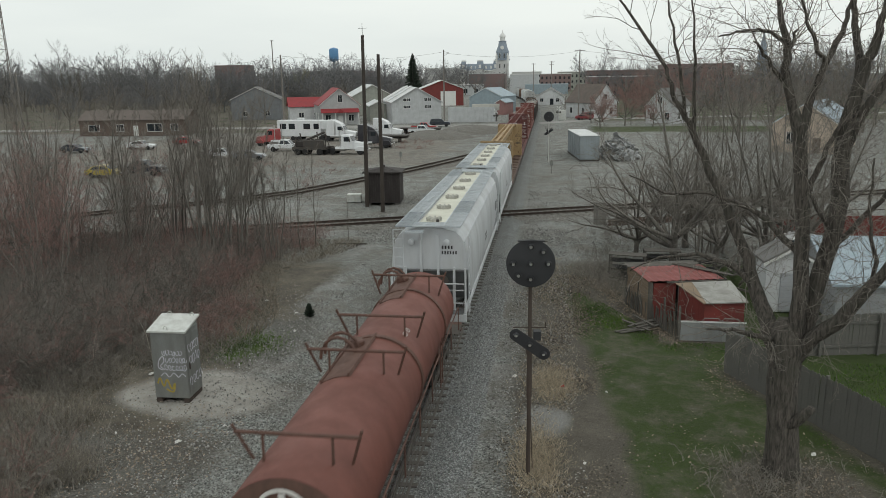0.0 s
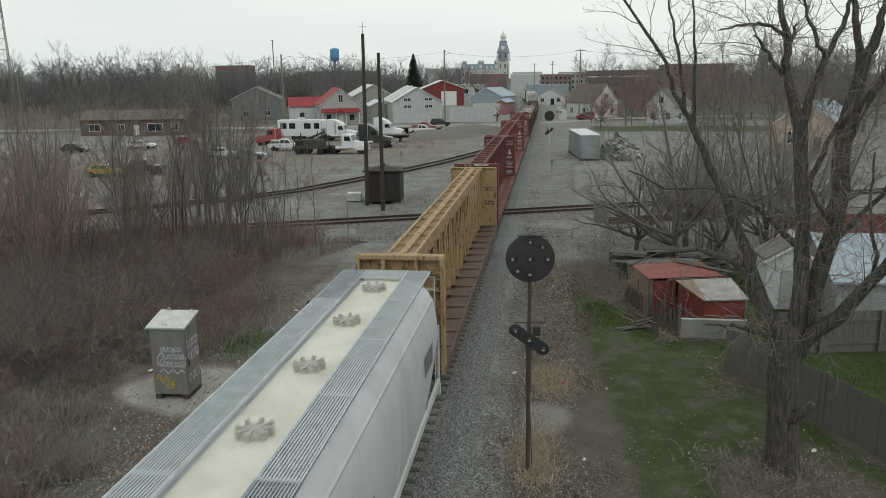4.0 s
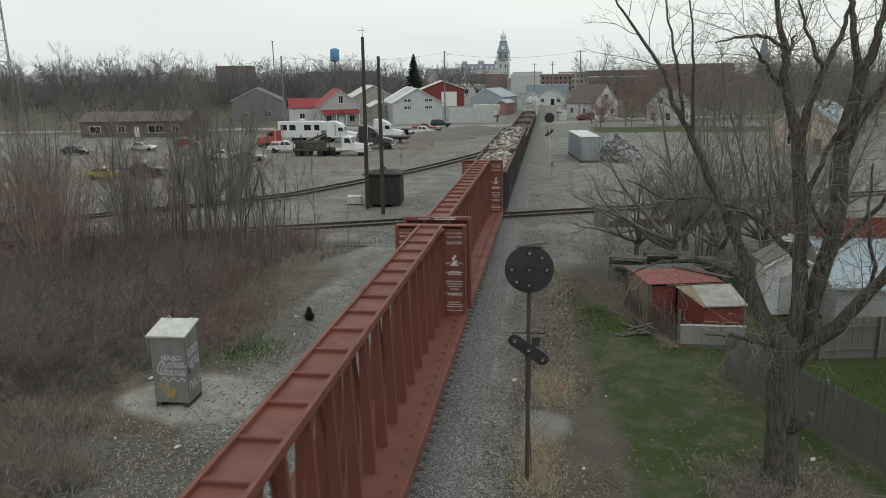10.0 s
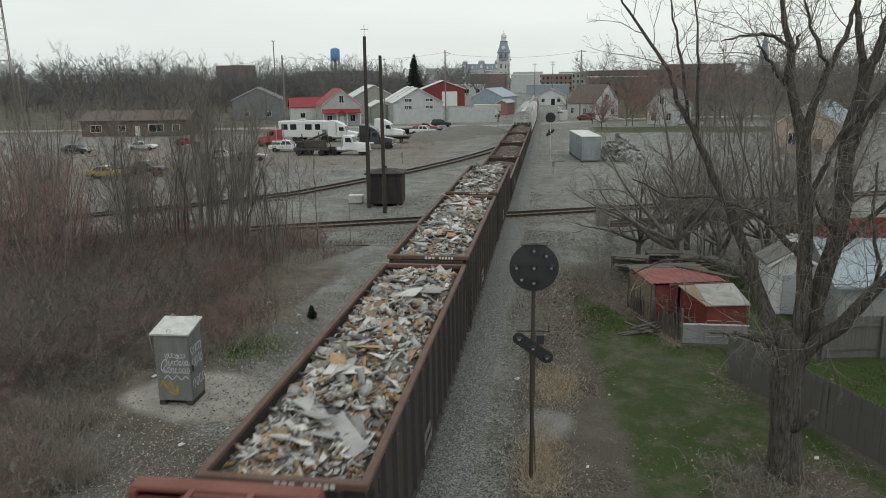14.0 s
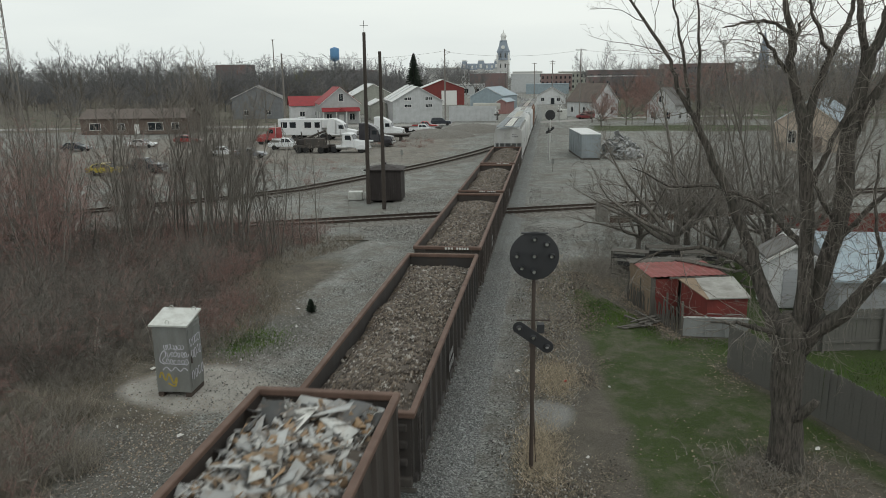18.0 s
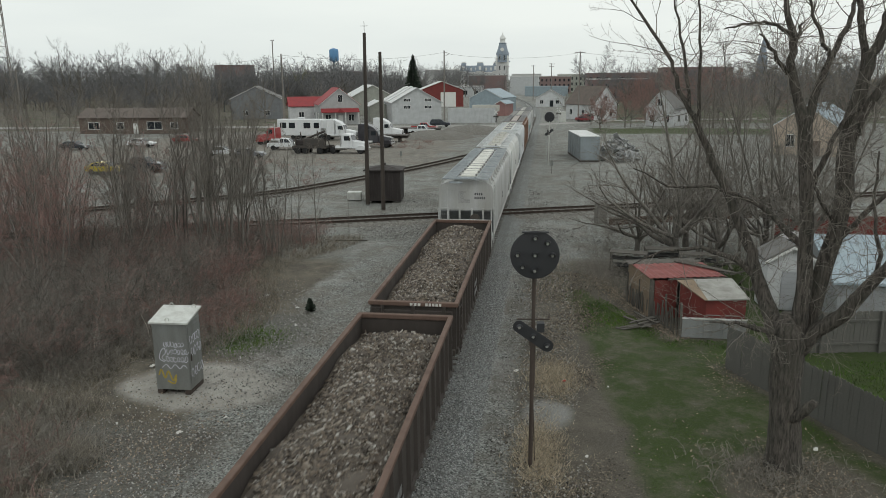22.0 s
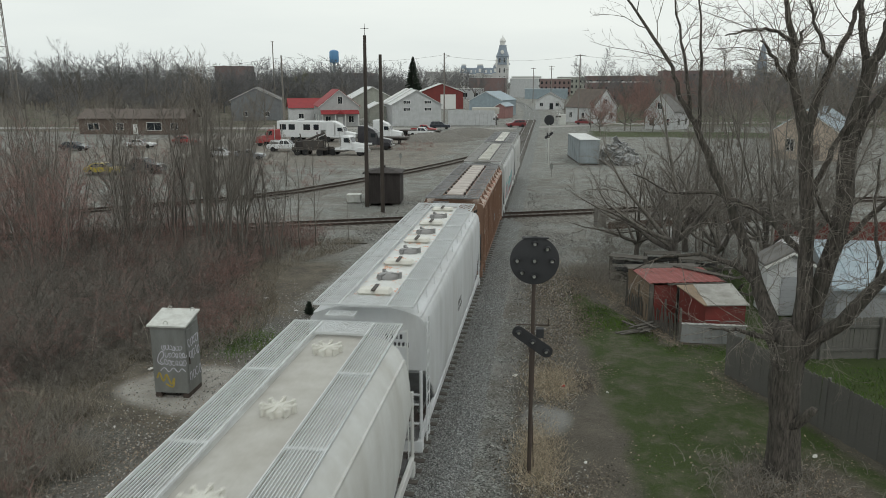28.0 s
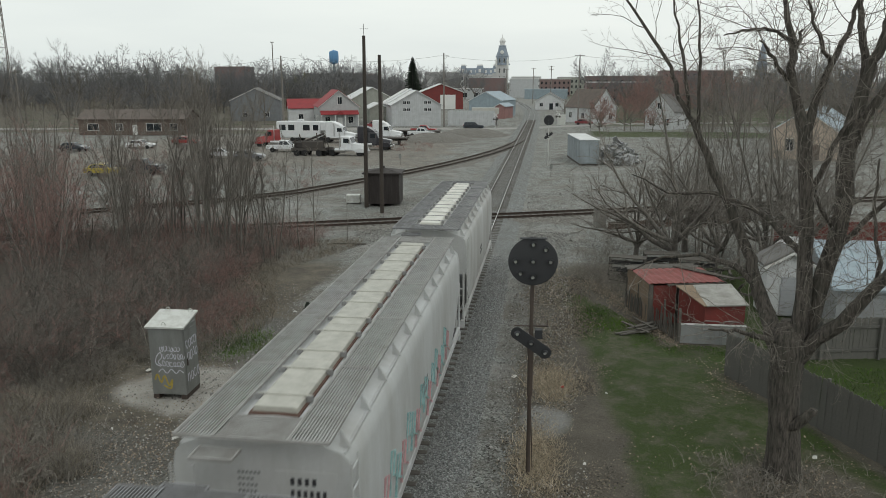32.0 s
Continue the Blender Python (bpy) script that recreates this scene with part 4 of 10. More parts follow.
        part("side_ladder", ladder(s * 1.5, 2.6, 1.2, 2.7, 0.4, "y"), TANK_IRON, car)
        part("end_sill", box(-1.45, 1.45, s * h - 0.15, s * h + 0.15, 0.95, 1.25), TANK_IRON, car, bevel=0.02)
        part("end_platform", box(-1.45, 1.45, min(s * h, s * (h - 1.3)), max(s * h, s * (h - 1.3)), 1.2, 1.245), TIE, car)
        part("saddle", box(-1.0, 1.0, s * 5.6 - 0.3, s * 5.6 + 0.3, 0.8, 1.3), TANK_IRON, car)
    part("centre_sill", box(-0.3, 0.3, -h, h, 0.75, 1.15), TANK_IRON, car)
    add_trucks(car, h - 2.4)
    add_couplers(car, h + 0.3)
    return car, c


WORDS = [("LOADING & UNLOADING", 0.1, 4.6), ("INSTRUCTIONS", 0.12, 4.45), ("WARNING", 0.19, 4.2), ("CAR MAY FALL OVER", 0.12, 3.35), ("SAFETY FIRST", 0.13, 2.93), ("WARNING", 0.17, 2.0)]
WORD_MESHES = []


def warning_words():
    if not WORD_MESHES:
        for w, size, z in WORDS:
            WORD_MESHES.append((text_mesh(w, size, LETTER_WHITE), z))
        rows = []
        for z, w in ((3.2, 0.9), (3.1, 0.7), (2.78, 0.95), (2.66, 0.9), (2.54, 0.7), (2.42, 0.5), (2.22, 1.0), (1.8, 0.6), (1.7, 0.85), (1.6, 0.9), (1.42, 0.8), (3.24, 0.5)):
            rows += mark_bars(-w / 2, z, w, 0.042, max(4, int(w * 17)), 0.3)
        WORD_MESHES.append((bars_mesh(rows, LETTER_WHITE), 0.0))
        WORD_MESHES.append((bars_mesh([(-0.02, 0.1, 3.9, 4.02), (-0.12, 0.02, 3.78, 3.92), (-0.05, 0.16, 3.7, 3.76), (-0.22, 0.2, 3.52, 3.58), (-0.12, 0.08, 3.58, 3.7)], LETTER_WHITE, "pictogram"), 0.0))
    return WORD_MESHES


CAUTION = []


def centre_beam(y0, y1, paint, deck_mat, label, solid=False):
    """A bulkhead flat car with a lattice wall along its middle."""
    c, h = (y0 + y1) / 2, (y1 - y0) / 2
    top = 4.93
    car = thing("centre_beam_flat_car", pose(0, c, 0), label, "freight car", "cars of the train")
    part("underframe", box(-0.35, 0.35, -h, h, 0.7, 1.1), paint, car, bevel=0.02)
    n = 16 if not solid else 15
    span = 2 * h - 0.8
    step = span / n
    for s in (-1, 1):
        if solid:
            for i in range(n):
                y = -h + 0.4 + i * step
                part("deck_panel", Shape().add([(s * 0.4, y + 0.04, 1.08), (s * 1.42, y + 0.04, 1.16), (s * 1.42, y + step - 0.06, 1.16), (s * 0.4, y + step - 0.06, 1.08), (s * 0.4, y + 0.04, 0.98), (s * 1.42, y + 0.04, 1.0), (s * 1.42, y + step - 0.06, 1.0), (s * 0.4, y + step - 0.06, 0.98)], [(0, 1, 2, 3), (4, 7, 6, 5), (0, 4, 5, 1), (1, 5, 6, 2), (2, 6, 7, 3), (3, 7, 4, 0)]), deck_mat, car)
                part("deck_riser", box(min(s * 0.4, s * 1.44), max(s * 0.4, s * 1.44), y + step - 0.07, y + step + 0.03, 1.0, 1.2), deck_mat, car)
        else:
            part("deck_panel", Shape().add([(s * 0.3, -h + 0.4, 1.08), (s * 1.42, -h + 0.4, 1.18), (s * 1.42, h - 0.4, 1.18), (s * 0.3, h - 0.4, 1.08), (s * 0.3, -h + 0.4, 0.98), (s * 1.42, -h + 0.4, 0.92), (s * 1.42, h - 0.4, 0.92), (s * 0.3, h - 0.4, 0.98)], [(0, 1, 2, 3), (4, 7, 6, 5), (0, 4, 5, 1), (1, 5, 6, 2), (2, 6, 7, 3), (3, 7, 4, 0)]), deck_mat, car)
            for i in range(n * 2):
                y = -h + 0.7 + i * step / 2
                part("winch_hook", Shape().tube([(s * 1.2, y, 1.16), (s * 1.16, y + 0.05, 1.26), (s * 1.08, y + 0.08, 1.2)], 0.014, 5), BLACK_IRON, car)
        part("side_sill", box(s * 1.44 - 0.05, s * 1.44 + 0.05, -h, h, 0.85, 1.19), deck_mat, car, bevel=0.012)
    # top chord: two angles, a plate below them, cross bars
    for s in (-1, 1):
        part("top_chord", box(s * 0.46 - 0.05, s * 0.46 + 0.05, -h + 0.2, h - 0.2, top - 0.2, top), paint, car, bevel=0.01)
        if solid:
            part("side_panel_rail", box(s * 0.4 - 0.02, s * 0.4 + 0.02, -h + 0.4, h - 0.4, top - 0.55, top - 0.2), paint, car)
    part("top_plate", box(-0.41, 0.41, -h + 0.3, h - 0.3, top - 0.14, top - 0.11), TAN_TOP if solid else paint, car)
    if solid:
        part("centre_spine", box(-0.12, 0.12, -h + 0.3, h - 0.3, top - 0.1, top - 0.01), paint, car, bevel=0.02)
    for i in range(n + 1):
        y = -h + 0.4 + i * step
        part("cross_bar", box(-0.41, 0.41, y - 0.035, y + 0.035, top - 0.11, top - 0.02), paint, car, bevel=0.008)
        for s in (-1, 1):
            part("column", Shape().add([(s * 0.4, y - 0.07, top - 0.2), (s * 0.4, y + 0.07, top - 0.2), (s * 0.55, y + 0.07, 1.1), (s * 0.55, y - 0.07, 1.1), (s * 0.24, y - 0.07, top - 0.2), (s * 0.24, y + 0.07, top - 0.2), (s * 0.24, y + 0.07, 1.1), (s * 0.24, y - 0.07, 1.1)], [(0, 1, 2, 3), (4, 7, 6, 5), (0, 4, 5, 1), (1, 5, 6, 2), (2, 6, 7, 3), (3, 7, 4, 0)]), paint, car)
        if i < n:
            if solid:
                for s in (-1, 1):
                    # panel with a tall opening
                    a, b, xo = y + 0.08, y + step - 0.08, s * 0.37
                    z0, z1 = 1.12, top - 0.5
                    p, q, u, w = a + 0.22, b - 0.22, z0 + 0.45, z1 - 0.25
                    outer = [(a, z0), (b, z0), (b, z1), (a, z1)]
                    inner = [(p, u), (q, u), (q, w), (p, w)]
                    sh = Shape()
                    vs = [(xo, yy, zz) for yy, zz in outer + inner] + [(xo - s * 0.02, yy, zz) for yy, zz in outer + inner]
                    fs = []
                    for k in range(4):
                        j = (k + 1) % 4
                        fs += [(k, j, 4 + j, 4 + k), (8 + k, 12 + k, 12 + j, 8 + j), (4 + k, 4 + j, 12 + j, 12 + k)]
                    if i > 10:
                        fs = [(0, 1, 2, 3), (8, 11, 10, 9)]
                    part("side_panel", sh.add(vs, fs), paint, car)
            else:
                a, b = (y, y + step) if i % 2 == 0 else (y + step, y)
                part("diagonal", Shape().tube([(0.0, a, 1.1), (0.0, b, top - 0.25)], 0.075, 4), paint, car)
    # bulkheads
    for s in (-1, 1):
        ya, yb = sorted((s * h, s * (h - 0.32)))
        bk = part("bulkhead", box(-1.43, 1.43, yb - 0.05 if s < 0 else ya, yb if s < 0 else ya + 0.05, 1.1, top - 0.06), paint, car, bevel=0.01)
        part("bulkhead_cap", box(-1.45, 1.45, ya, yb, top - 0.16, top), paint, bk, bevel=0.02)
        for x in (-1.39, 1.39):
            part("bulkhead_post", box(x - 0.07, x + 0.07, ya - 0.05, yb + 0.002, 0.9, top - 0.05), paint, bk, bevel=0.015)
        for z in (1.7, 2.4, 3.1, 3.8, 4.35):
            yy = (ya + 0.05, yb - 0.06) if s < 0 else (ya + 0.06, yb - 0.05)
            part("bulkhead_beam", box(-1.3, 1.3, yy[0], yy[1], z - 0.06, z + 0.06), paint, bk)
        for x in (-0.55, 0.55):
            yy = (ya, yb - 0.06) if s < 0 else (ya + 0.06, yb)
            part("bulkhead_stiffener", box(x - 0.06, x + 0.06, yy[0], yy[1], 1.15, top - 0.16), paint, bk)
        part("gusset", Shape().add([(-0.45, s * (h - 1.6), top - 0.12), (0.45, s * (h - 1.6), top - 0.12), (0.64, s * (h - 0.3), top - 0.1), (-0.64, s * (h - 0.3), top - 0.1), (-0.45, s * (h - 1.6), top - 0.2), (0.45, s * (h - 1.6), top - 0.2), (0.64, s * (h - 0.3), top - 0.2), (-0.64, s * (h - 0.3), top - 0.2)], [(0, 1, 2, 3), (4, 7, 6, 5), (0, 4, 5, 1), (1, 5, 6, 2), (2, 6, 7, 3), (3, 7, 4, 0)]), paint, bk)
        part("end_ladder", ladder(1.15 * -s, s * (h + 0.06), 1.0, top - 0.3, 0.4, "x"), paint, car)
        if not solid:
            if s > 0:
                for x in (-0.98, 0.98):
                    for me, z in warning_words():
                        ob = part("lettering", me, LETTER_WHITE, bk)
                        ob.matrix_basis = pose(x, h - 0.32 - 0.004, z, 0, 0, 0) @ Matrix.Diagonal((0.8, 1, 0.92 if z == 0 else 1, 1))
                        if z:
                            ob.matrix_basis = pose(x, h - 0.326, z) @ Matrix.Diagonal((0.72, 1, 1, 1))
            else:
                if not CAUTION:
                    CAUTION.append(text_mesh("CAUTION", 0.12, LETTER_WHITE))
                    CAUTION.append(bars_mesh(mark_bars(-0.5, 0.03, 1.0, 0.035, 14, 0.15) + mark_bars(-0.45, -0.04, 0.9, 0.035, 12, 0.15), LETTER_WHITE))
                part("lettering", CAUTION[0], LETTER_WHITE, bk, "white CAUTION lettering").matrix_basis = pose(-0.55, -h - 0.008, top - 0.08)
                part("stencil_bars", CAUTION[1], LETTER_WHITE, bk).matrix_basis = pose(0.35, -h - 0.004, top - 0.08)
                part("stencil_bars", bars_mesh(mark_bars(0.5, 4.45, 0.5, 0.14, 4) + mark_bars(0.5, 4.25, 0.6, 0.14, 5), LETTER_WHITE), LETTER_WHITE, bk, "stencilled mark shown as bars").matrix_basis = pose(0.2, -h + 0.265, 0)
        elif s > 0:
            part("stencil_bars", bars_mesh(mark_bars(0.7, 3.6, 0.5, 0.09, 8) + mark_bars(0.7, 3.45, 0.6, 0.07, 9) + mark_bars(0.72, 2.7, 0.6, 0.12, 6) + mark_bars(0.72, 2.55, 0.62, 0.1, 8), BLACK_IRON), BLACK_IRON, bk, "faded dark stencil shown as bars").matrix_basis = pose(0, h - 0.326, 0)
    add_trucks(car, h - 2.6)
    add_couplers(car, h + 0.3)
    return car, c


def heap(h, w, z0, rise, seed, nx=14, ny=60):
    """The uneven top of a load."""
    rnd = np.random.default_rng(seed)
    xs, ys = np.linspace(-w, w, nx), np.linspace(-h, h, ny)
    gx, gy = np.meshgrid(xs, ys)
    z = z0 + rise * (1 - (np.abs(gx) / w) ** 2.2) * (0.75 + 0.25 * np.cos(gy / h * math.pi * 2.0 + seed)) * np.clip((h - np.abs(gy)) / 1.2, 0, 1)
    z += rnd.normal(0, 0.03, z.shape)
    for a, b in ((1.7, 0.8), (0.6, -1.9), (2.6, 1.2)):
        z += 0.05 * np.sin(a * gx + b * gy + seed)
    return gx, gy, z


def load_mesh(h, w, z0, rise, seed):
    gx, gy, z = heap(h, w, z0, rise, seed)
    n, m = gx.shape
    idx = np.arange(n * m).reshape(n, m)
    f = np.stack([idx[:-1, :-1], idx[:-1, 1:], idx[1:, 1:], idx[1:, :-1]], -1).reshape(-1, 4)
    return raw_mesh("load_bed", np.stack([gx, gy, z], -1).reshape(-1, 3), f, SHRED_BED)


def surface_z(x, y, h, w, z0, rise, seed):
    return z0 + rise * (1 - np.minimum(np.abs(x) / w, 1) ** 2.2) * (0.75 + 0.25 * np.cos(y / h * math.pi * 2.0 + seed)) * np.clip((h - np.abs(y)) / 1.2, 0, 1) + sum(0.05 * np.sin(a * x + b * y + seed) for a, b in ((1.7, 0.8), (0.6, -1.9), (2.6, 1.2)))


def spin(rnd, n, tilt):
    """Rows of random frames, tilted from the level by about tilt radians."""
    a = rnd.uniform(0, 2 * math.pi, n)
    nz = np.stack([rnd.normal(0, tilt, n), rnd.normal(0, tilt, n), np.ones(n)], 1)
    nz /= np.linalg.norm(nz, axis=1, keepdims=True)
    u = np.stack([np.cos(a), np.sin(a), np.zeros(n)], 1)
    u -= nz * (u * nz).sum(1, keepdims=True)
    u /= np.linalg.norm(u, axis=1, keepdims=True)
    return u, np.cross(nz, u), nz


def chips_mesh(h, w, z0, rise, seed, n, size, thick, tilt, material, name):
    """Many flat or lumpy boxes strewn over a heap, each an island."""
    rnd = np.random.default_rng(seed)
    x, y = rnd.uniform(-w * 0.97, w * 0.97, n), rnd.uniform(-h + 0.1, h - 0.1, n)
    u, v, q = spin(rnd, n, tilt)
    sz = size * np.minimum(rnd.lognormal(0, 0.55, n), 2.6)
    su, sv, sq = (sz * rnd.uniform(0.6, 1.9, n))[:, None] * u, (sz * rnd.uniform(0.15, 0.95, n))[:, None] * v, (thick * rnd.uniform(0.5, 1.6, n))[:, None] * q
    c = np.stack([x, y, surface_z(x, y, h, w, z0, rise, seed) + rnd.uniform(0.0, size * 0.5, n)], 1)
    c[:, 0] = np.clip(c[:, 0], -w + 0.05, w - 0.05)
    sk = rnd.uniform(0.55, 1.0, (n, 4, 1))
    corners = [c + (-su - sv) * sk[:, 0] - sq, c + (su - sv) * sk[:, 1] - sq, c + (su + sv) * sk[:, 2] - sq, c + (-su + sv) * sk[:, 3] - sq]
    bend = q * (sz * rnd.normal(0, 0.16, n))[:, None]
    corners = [corners[0] + bend, corners[1], corners[2] + bend, corners[3]]
    V = np.stack(corners + [p + 2 * sq for p in corners], 1).reshape(-1, 3)
    base = (np.arange(n) * 8)[:, None, None]
    F = (base + np.array([[0, 3, 2, 1], [4, 5, 6, 7], [0, 1, 5, 4], [1, 2, 6, 5], [2, 3, 7, 6], [3, 0, 4, 7]])[None]).reshape(-1, 4)
    return raw_mesh(name, V, F, material)


def gondola(y0, y1, ztop, paint, rim, load, seed, label, ribs=15):
    c, h = (y0 + y1) / 2, (y1 - y0) / 2
    car = thing("gondola_car", pose(0, c, 0), label, "freight car", "cars of the train")
    part("floor", box(-1.45, 1.45, -h + 0.1, h - 0.1, 1.05, 1.15), paint, car)
    part("centre_sill", box(-0.3, 0.3, -h, h, 0.72, 1.05), BLACK_IRON, car)
    for s in (-1, 1):
        part("side_wall", box(s * 1.5 - 0.02, s * 1.5 + 0.02, -h + 0.02, h - 0.02, 0.95, ztop - 0.1), paint, car)
        part("top_rail", box(s * 1.53 - 0.085, s * 1.53 + 0.075, -h, h, ztop - 0.13, ztop), rim, car, bevel=0.02)
        part("bottom_rail", box(s * 1.53 - 0.06, s * 1.53 + 0.06, -h + 0.05, h - 0.05, 0.85, 1.05), paint, car, bevel=0.015)
        for i in range(ribs):
            y = -h + 0.35 + i * (2 * h - 0.7) / (ribs - 1)
            part("side_post", Shape().add([(s * 1.52, y - 0.1, ztop - 0.1), (s * 1.52, y + 0.1, ztop - 0.1), (s * 1.6, y + 0.06, ztop - 0.14), (s * 1.6, y - 0.06, ztop - 0.14), (s * 1.52, y - 0.1, 0.95), (s * 1.52, y + 0.1, 0.95), (s * 1.62, y + 0.06, 1.0), (s * 1.62, y - 0.06, 1.0)], [(0, 1, 2, 3), (4, 7, 6, 5), (3, 2, 6, 7), (0, 3, 7, 4), (1, 5, 6, 2)]), paint, car)
        ya, yb = sorted((s * h, s * (h - 0.05)))
        part("end_wall", box(-1.48, 1.48, ya + (0.02 if s > 0 else 0.0), yb - (0.0 if s > 0 else 0.02), 0.95, ztop - 0.1), paint, car)
        part("end_rail", box(-1.6, 1.6, s * h - 0.09, s * h + 0.09, ztop - 0.15, ztop + 0.004), rim, car, bevel=0.02)
        for z in np.arange(1.35, ztop - 0.35, 0.45):
            part("end_rib", box(-1.4, 1.4, min(s * h, s * (h + 0.1)), max(s * h, s * (h + 0.1)), z, z + 0.2), paint, car, bevel=0.03)
        for x in (-1.1, 0.0, 1.1):
            part("end_post", box(x - 0.06, x + 0.06, min(s * h, s * (h + 0.13)), max(s * h, s * (h + 0.13)), 0.95, ztop - 0.13), paint, car)
        part("end_ladder", ladder(1.3 * s, s * (h + 0.16), 0.9, ztop - 0.2, 0.38, "x"), paint, car)
        part("side_ladder", ladder(s * 1.66, -s * (h - 0.35), 0.9, ztop - 0.2, 0.4, "y"), paint, car)
        part("end_sill", box(-1.5, 1.5, s * h - 0.12, s * h + 0.16, 0.8, 1.05), BLACK_IRON, car, bevel=0.02)
    part("stencil_bars", bars_mesh(mark_bars(0.0, 0, 0.42, 0.1, 3) + mark_bars(0.55, 0, 0.6, 0.1, 5), LETTER_WHITE), LETTER_WHITE, car, "stencilled mark shown as bars").matrix_basis = pose(-0.1, -h - 0.094, ztop - 0.125)
    for s in (-1, 1):
        part("stencil_bars", bars_mesh(mark_bars(-1.2, 1.7, 1.0, 0.22, 4) + mark_bars(-1.2, 1.35, 1.2, 0.22, 5), STENCIL), STENCIL, car, "stencilled mark shown as bars").matrix_basis = pose(s * 1.628, -1.0, 0, 0, 0, 90 * s)
    hl = h - 0.12
    if load == "scrap":
        part("load_bed", load_mesh(hl, 1.46, ztop - 0.36, 0.4, seed), SHRED_BED, car)
        tagged(part("sheet_scrap", chips_mesh(hl - 0.15, 1.32, ztop - 0.33, 0.4, seed, 3000, 0.1, 0.005, 0.5, SCRAP_DULL if seed == 3 else SCRAP, "sheet_scrap"), SCRAP_DULL if seed == 3 else SCRAP, car, "torn white, grey and rusty sheet scrap"), kind="stuff")
        tagged(part("sheet_layer", chips_mesh(hl - 0.3, 0.98, ztop - 0.24, 0.4, seed + 9, 230, 0.21, 0.006, 0.26, SCRAP, "sheet_layer"), SCRAP, car, "large torn scrap sheets"), kind="stuff")
        tagged(part("scrap_offcut", chips_mesh(hl - 0.1, 1.34, ztop - 0.3, 0.4, seed + 4, 1500, 0.09, 0.012, 0.8, SCRAP_DULL, "scrap_offcut"), SCRAP_DULL, car, "bent metal strips and offcuts"), kind="stuff")
    else:
        part("load_bed", load_mesh(hl, 1.46, ztop - 0.62, 0.5, seed), SHRED_BED, car)
        tagged(part("shredded_scrap", chips_mesh(hl, 1.42, ztop - 0.62, 0.5, seed, 19000, 0.034, 0.014, 0.8, SHRED, "shredded_scrap"), SHRED, car, "heap of grey-brown shredded metal"), kind="stuff")
    add_trucks(car, h - 2.0)
    add_couplers(car, h + 0.3)
    return car, c


TRAIN = [
    tank_car(),
    hopper(29.0, 48.0, "round", HOPPER_GREY, CREAM_ROOF, GALV, "round", "light grey covered hopper car with cream roof and gratings", hatch_mat=HATCH_WORN),
    hopper(49.2, 67.6, "round", HOPPER_GREY, CREAM_ROOF, GALV, "round", "clean light grey covered hopper with round hatches", hatch_mat=HATCH_WORN),
    centre_beam(69.3, 94.0, TAN_STEEL, TAN_DECK, "faded tan-yellow centre beam flat car with rusty deck", True),
    centre_beam(95.6, 119.4, MAROON, MAROON, "dark maroon empty centre beam flat car"),
    centre_beam(121.0, 144.7, WARM_RED, WARM_RED, "faded red centre beam flat car with warning signs"),
    centre_beam(146.2, 169.2, RED_OXIDE, RED_OXIDE, "red oxide centre beam flat car, empty"),
    gondola(171.2, 187.0, 3.85, GOND_BLACK, GOND_RIM, "scrap", 1, "black gondola heaped with torn sheet scrap"),
    gondola(187.9, 203.2, 3.98, GOND_BROWN, GOND_RIM, "scrap", 2, "brown gondola heaped with pale sheet scrap"),
    gondola(204.8, 218.9, 3.95, GOND_BROWN, GOND_RIM, "scrap", 3, "rusty brown gondola full of mixed scrap"),
    gondola(220.6, 236.9, 2.75, GOND_BLACK, GOND_RIM, "shred", 4, "low dark gondola filled with shredded metal", 17),
    gondola(238.4, 254.9, 2.75, GOND_BROWN, GOND_RIM, "shred", 5, "low brown gondola filled with shredded metal", 17),
    gondola(256.3, 272.2, 2.75, GOND_BROWN, GOND_RIM, "shred", 6, "low rusty gondola filled with shredded metal", 17),
    gondola(273.7, 289.5, 2.75, GOND_BROWN, GOND_RIM, "shred", 7, "low brown-rimmed gondola filled with shredded metal", 17),
    hopper(290.6, 310.0, "flat", HOPPER_CREAM, HOPPER_CREAM, GALV_BLUE, "trough", "grimy white covered hopper with blue-grey gratings and long hatch", hatch_mat=HATCH_PALE),
    hopper(311.3, 330.3, "round", HOPPER_PALE, DUST_ROOF, GRATE_WHITE, "round", "dusty white covered hopper with white gratings", hatch_mat=HATCH_PALE),
    hopper(331.4, 348.2, "flat", HOPPER_WHITE, WHITE_ROOF, GRATE_WHITE, "mixed", "white covered hopper with orange spills on its roof", hatch_mat=HATCH_PALE),
    hopper(349.6, 365.6, "ribbed", HOPPER_RUST, RUST_ROOF, GALV_DARK, "trough", "rust-brown ribbed covered hopper with flaking roof", hatch_mat=HATCH_TAN, marks=LETTER_WHITE),
    hopper(366.9, 383.3, "flat", HOPPER_WORN, HOPPER_WORN, GALV_WORN, "trough", "grey covered hopper with pale worn roof hatches", hatch_mat=HATCH_WORN),
    hopper(384.6, 399.2, "flat", HOPPER_CREAM, HOPPER_CREAM, GALV_DARK, "trough", "pale grey covered hopper at the end of the train", hatch_mat=HATCH_PALE),
]

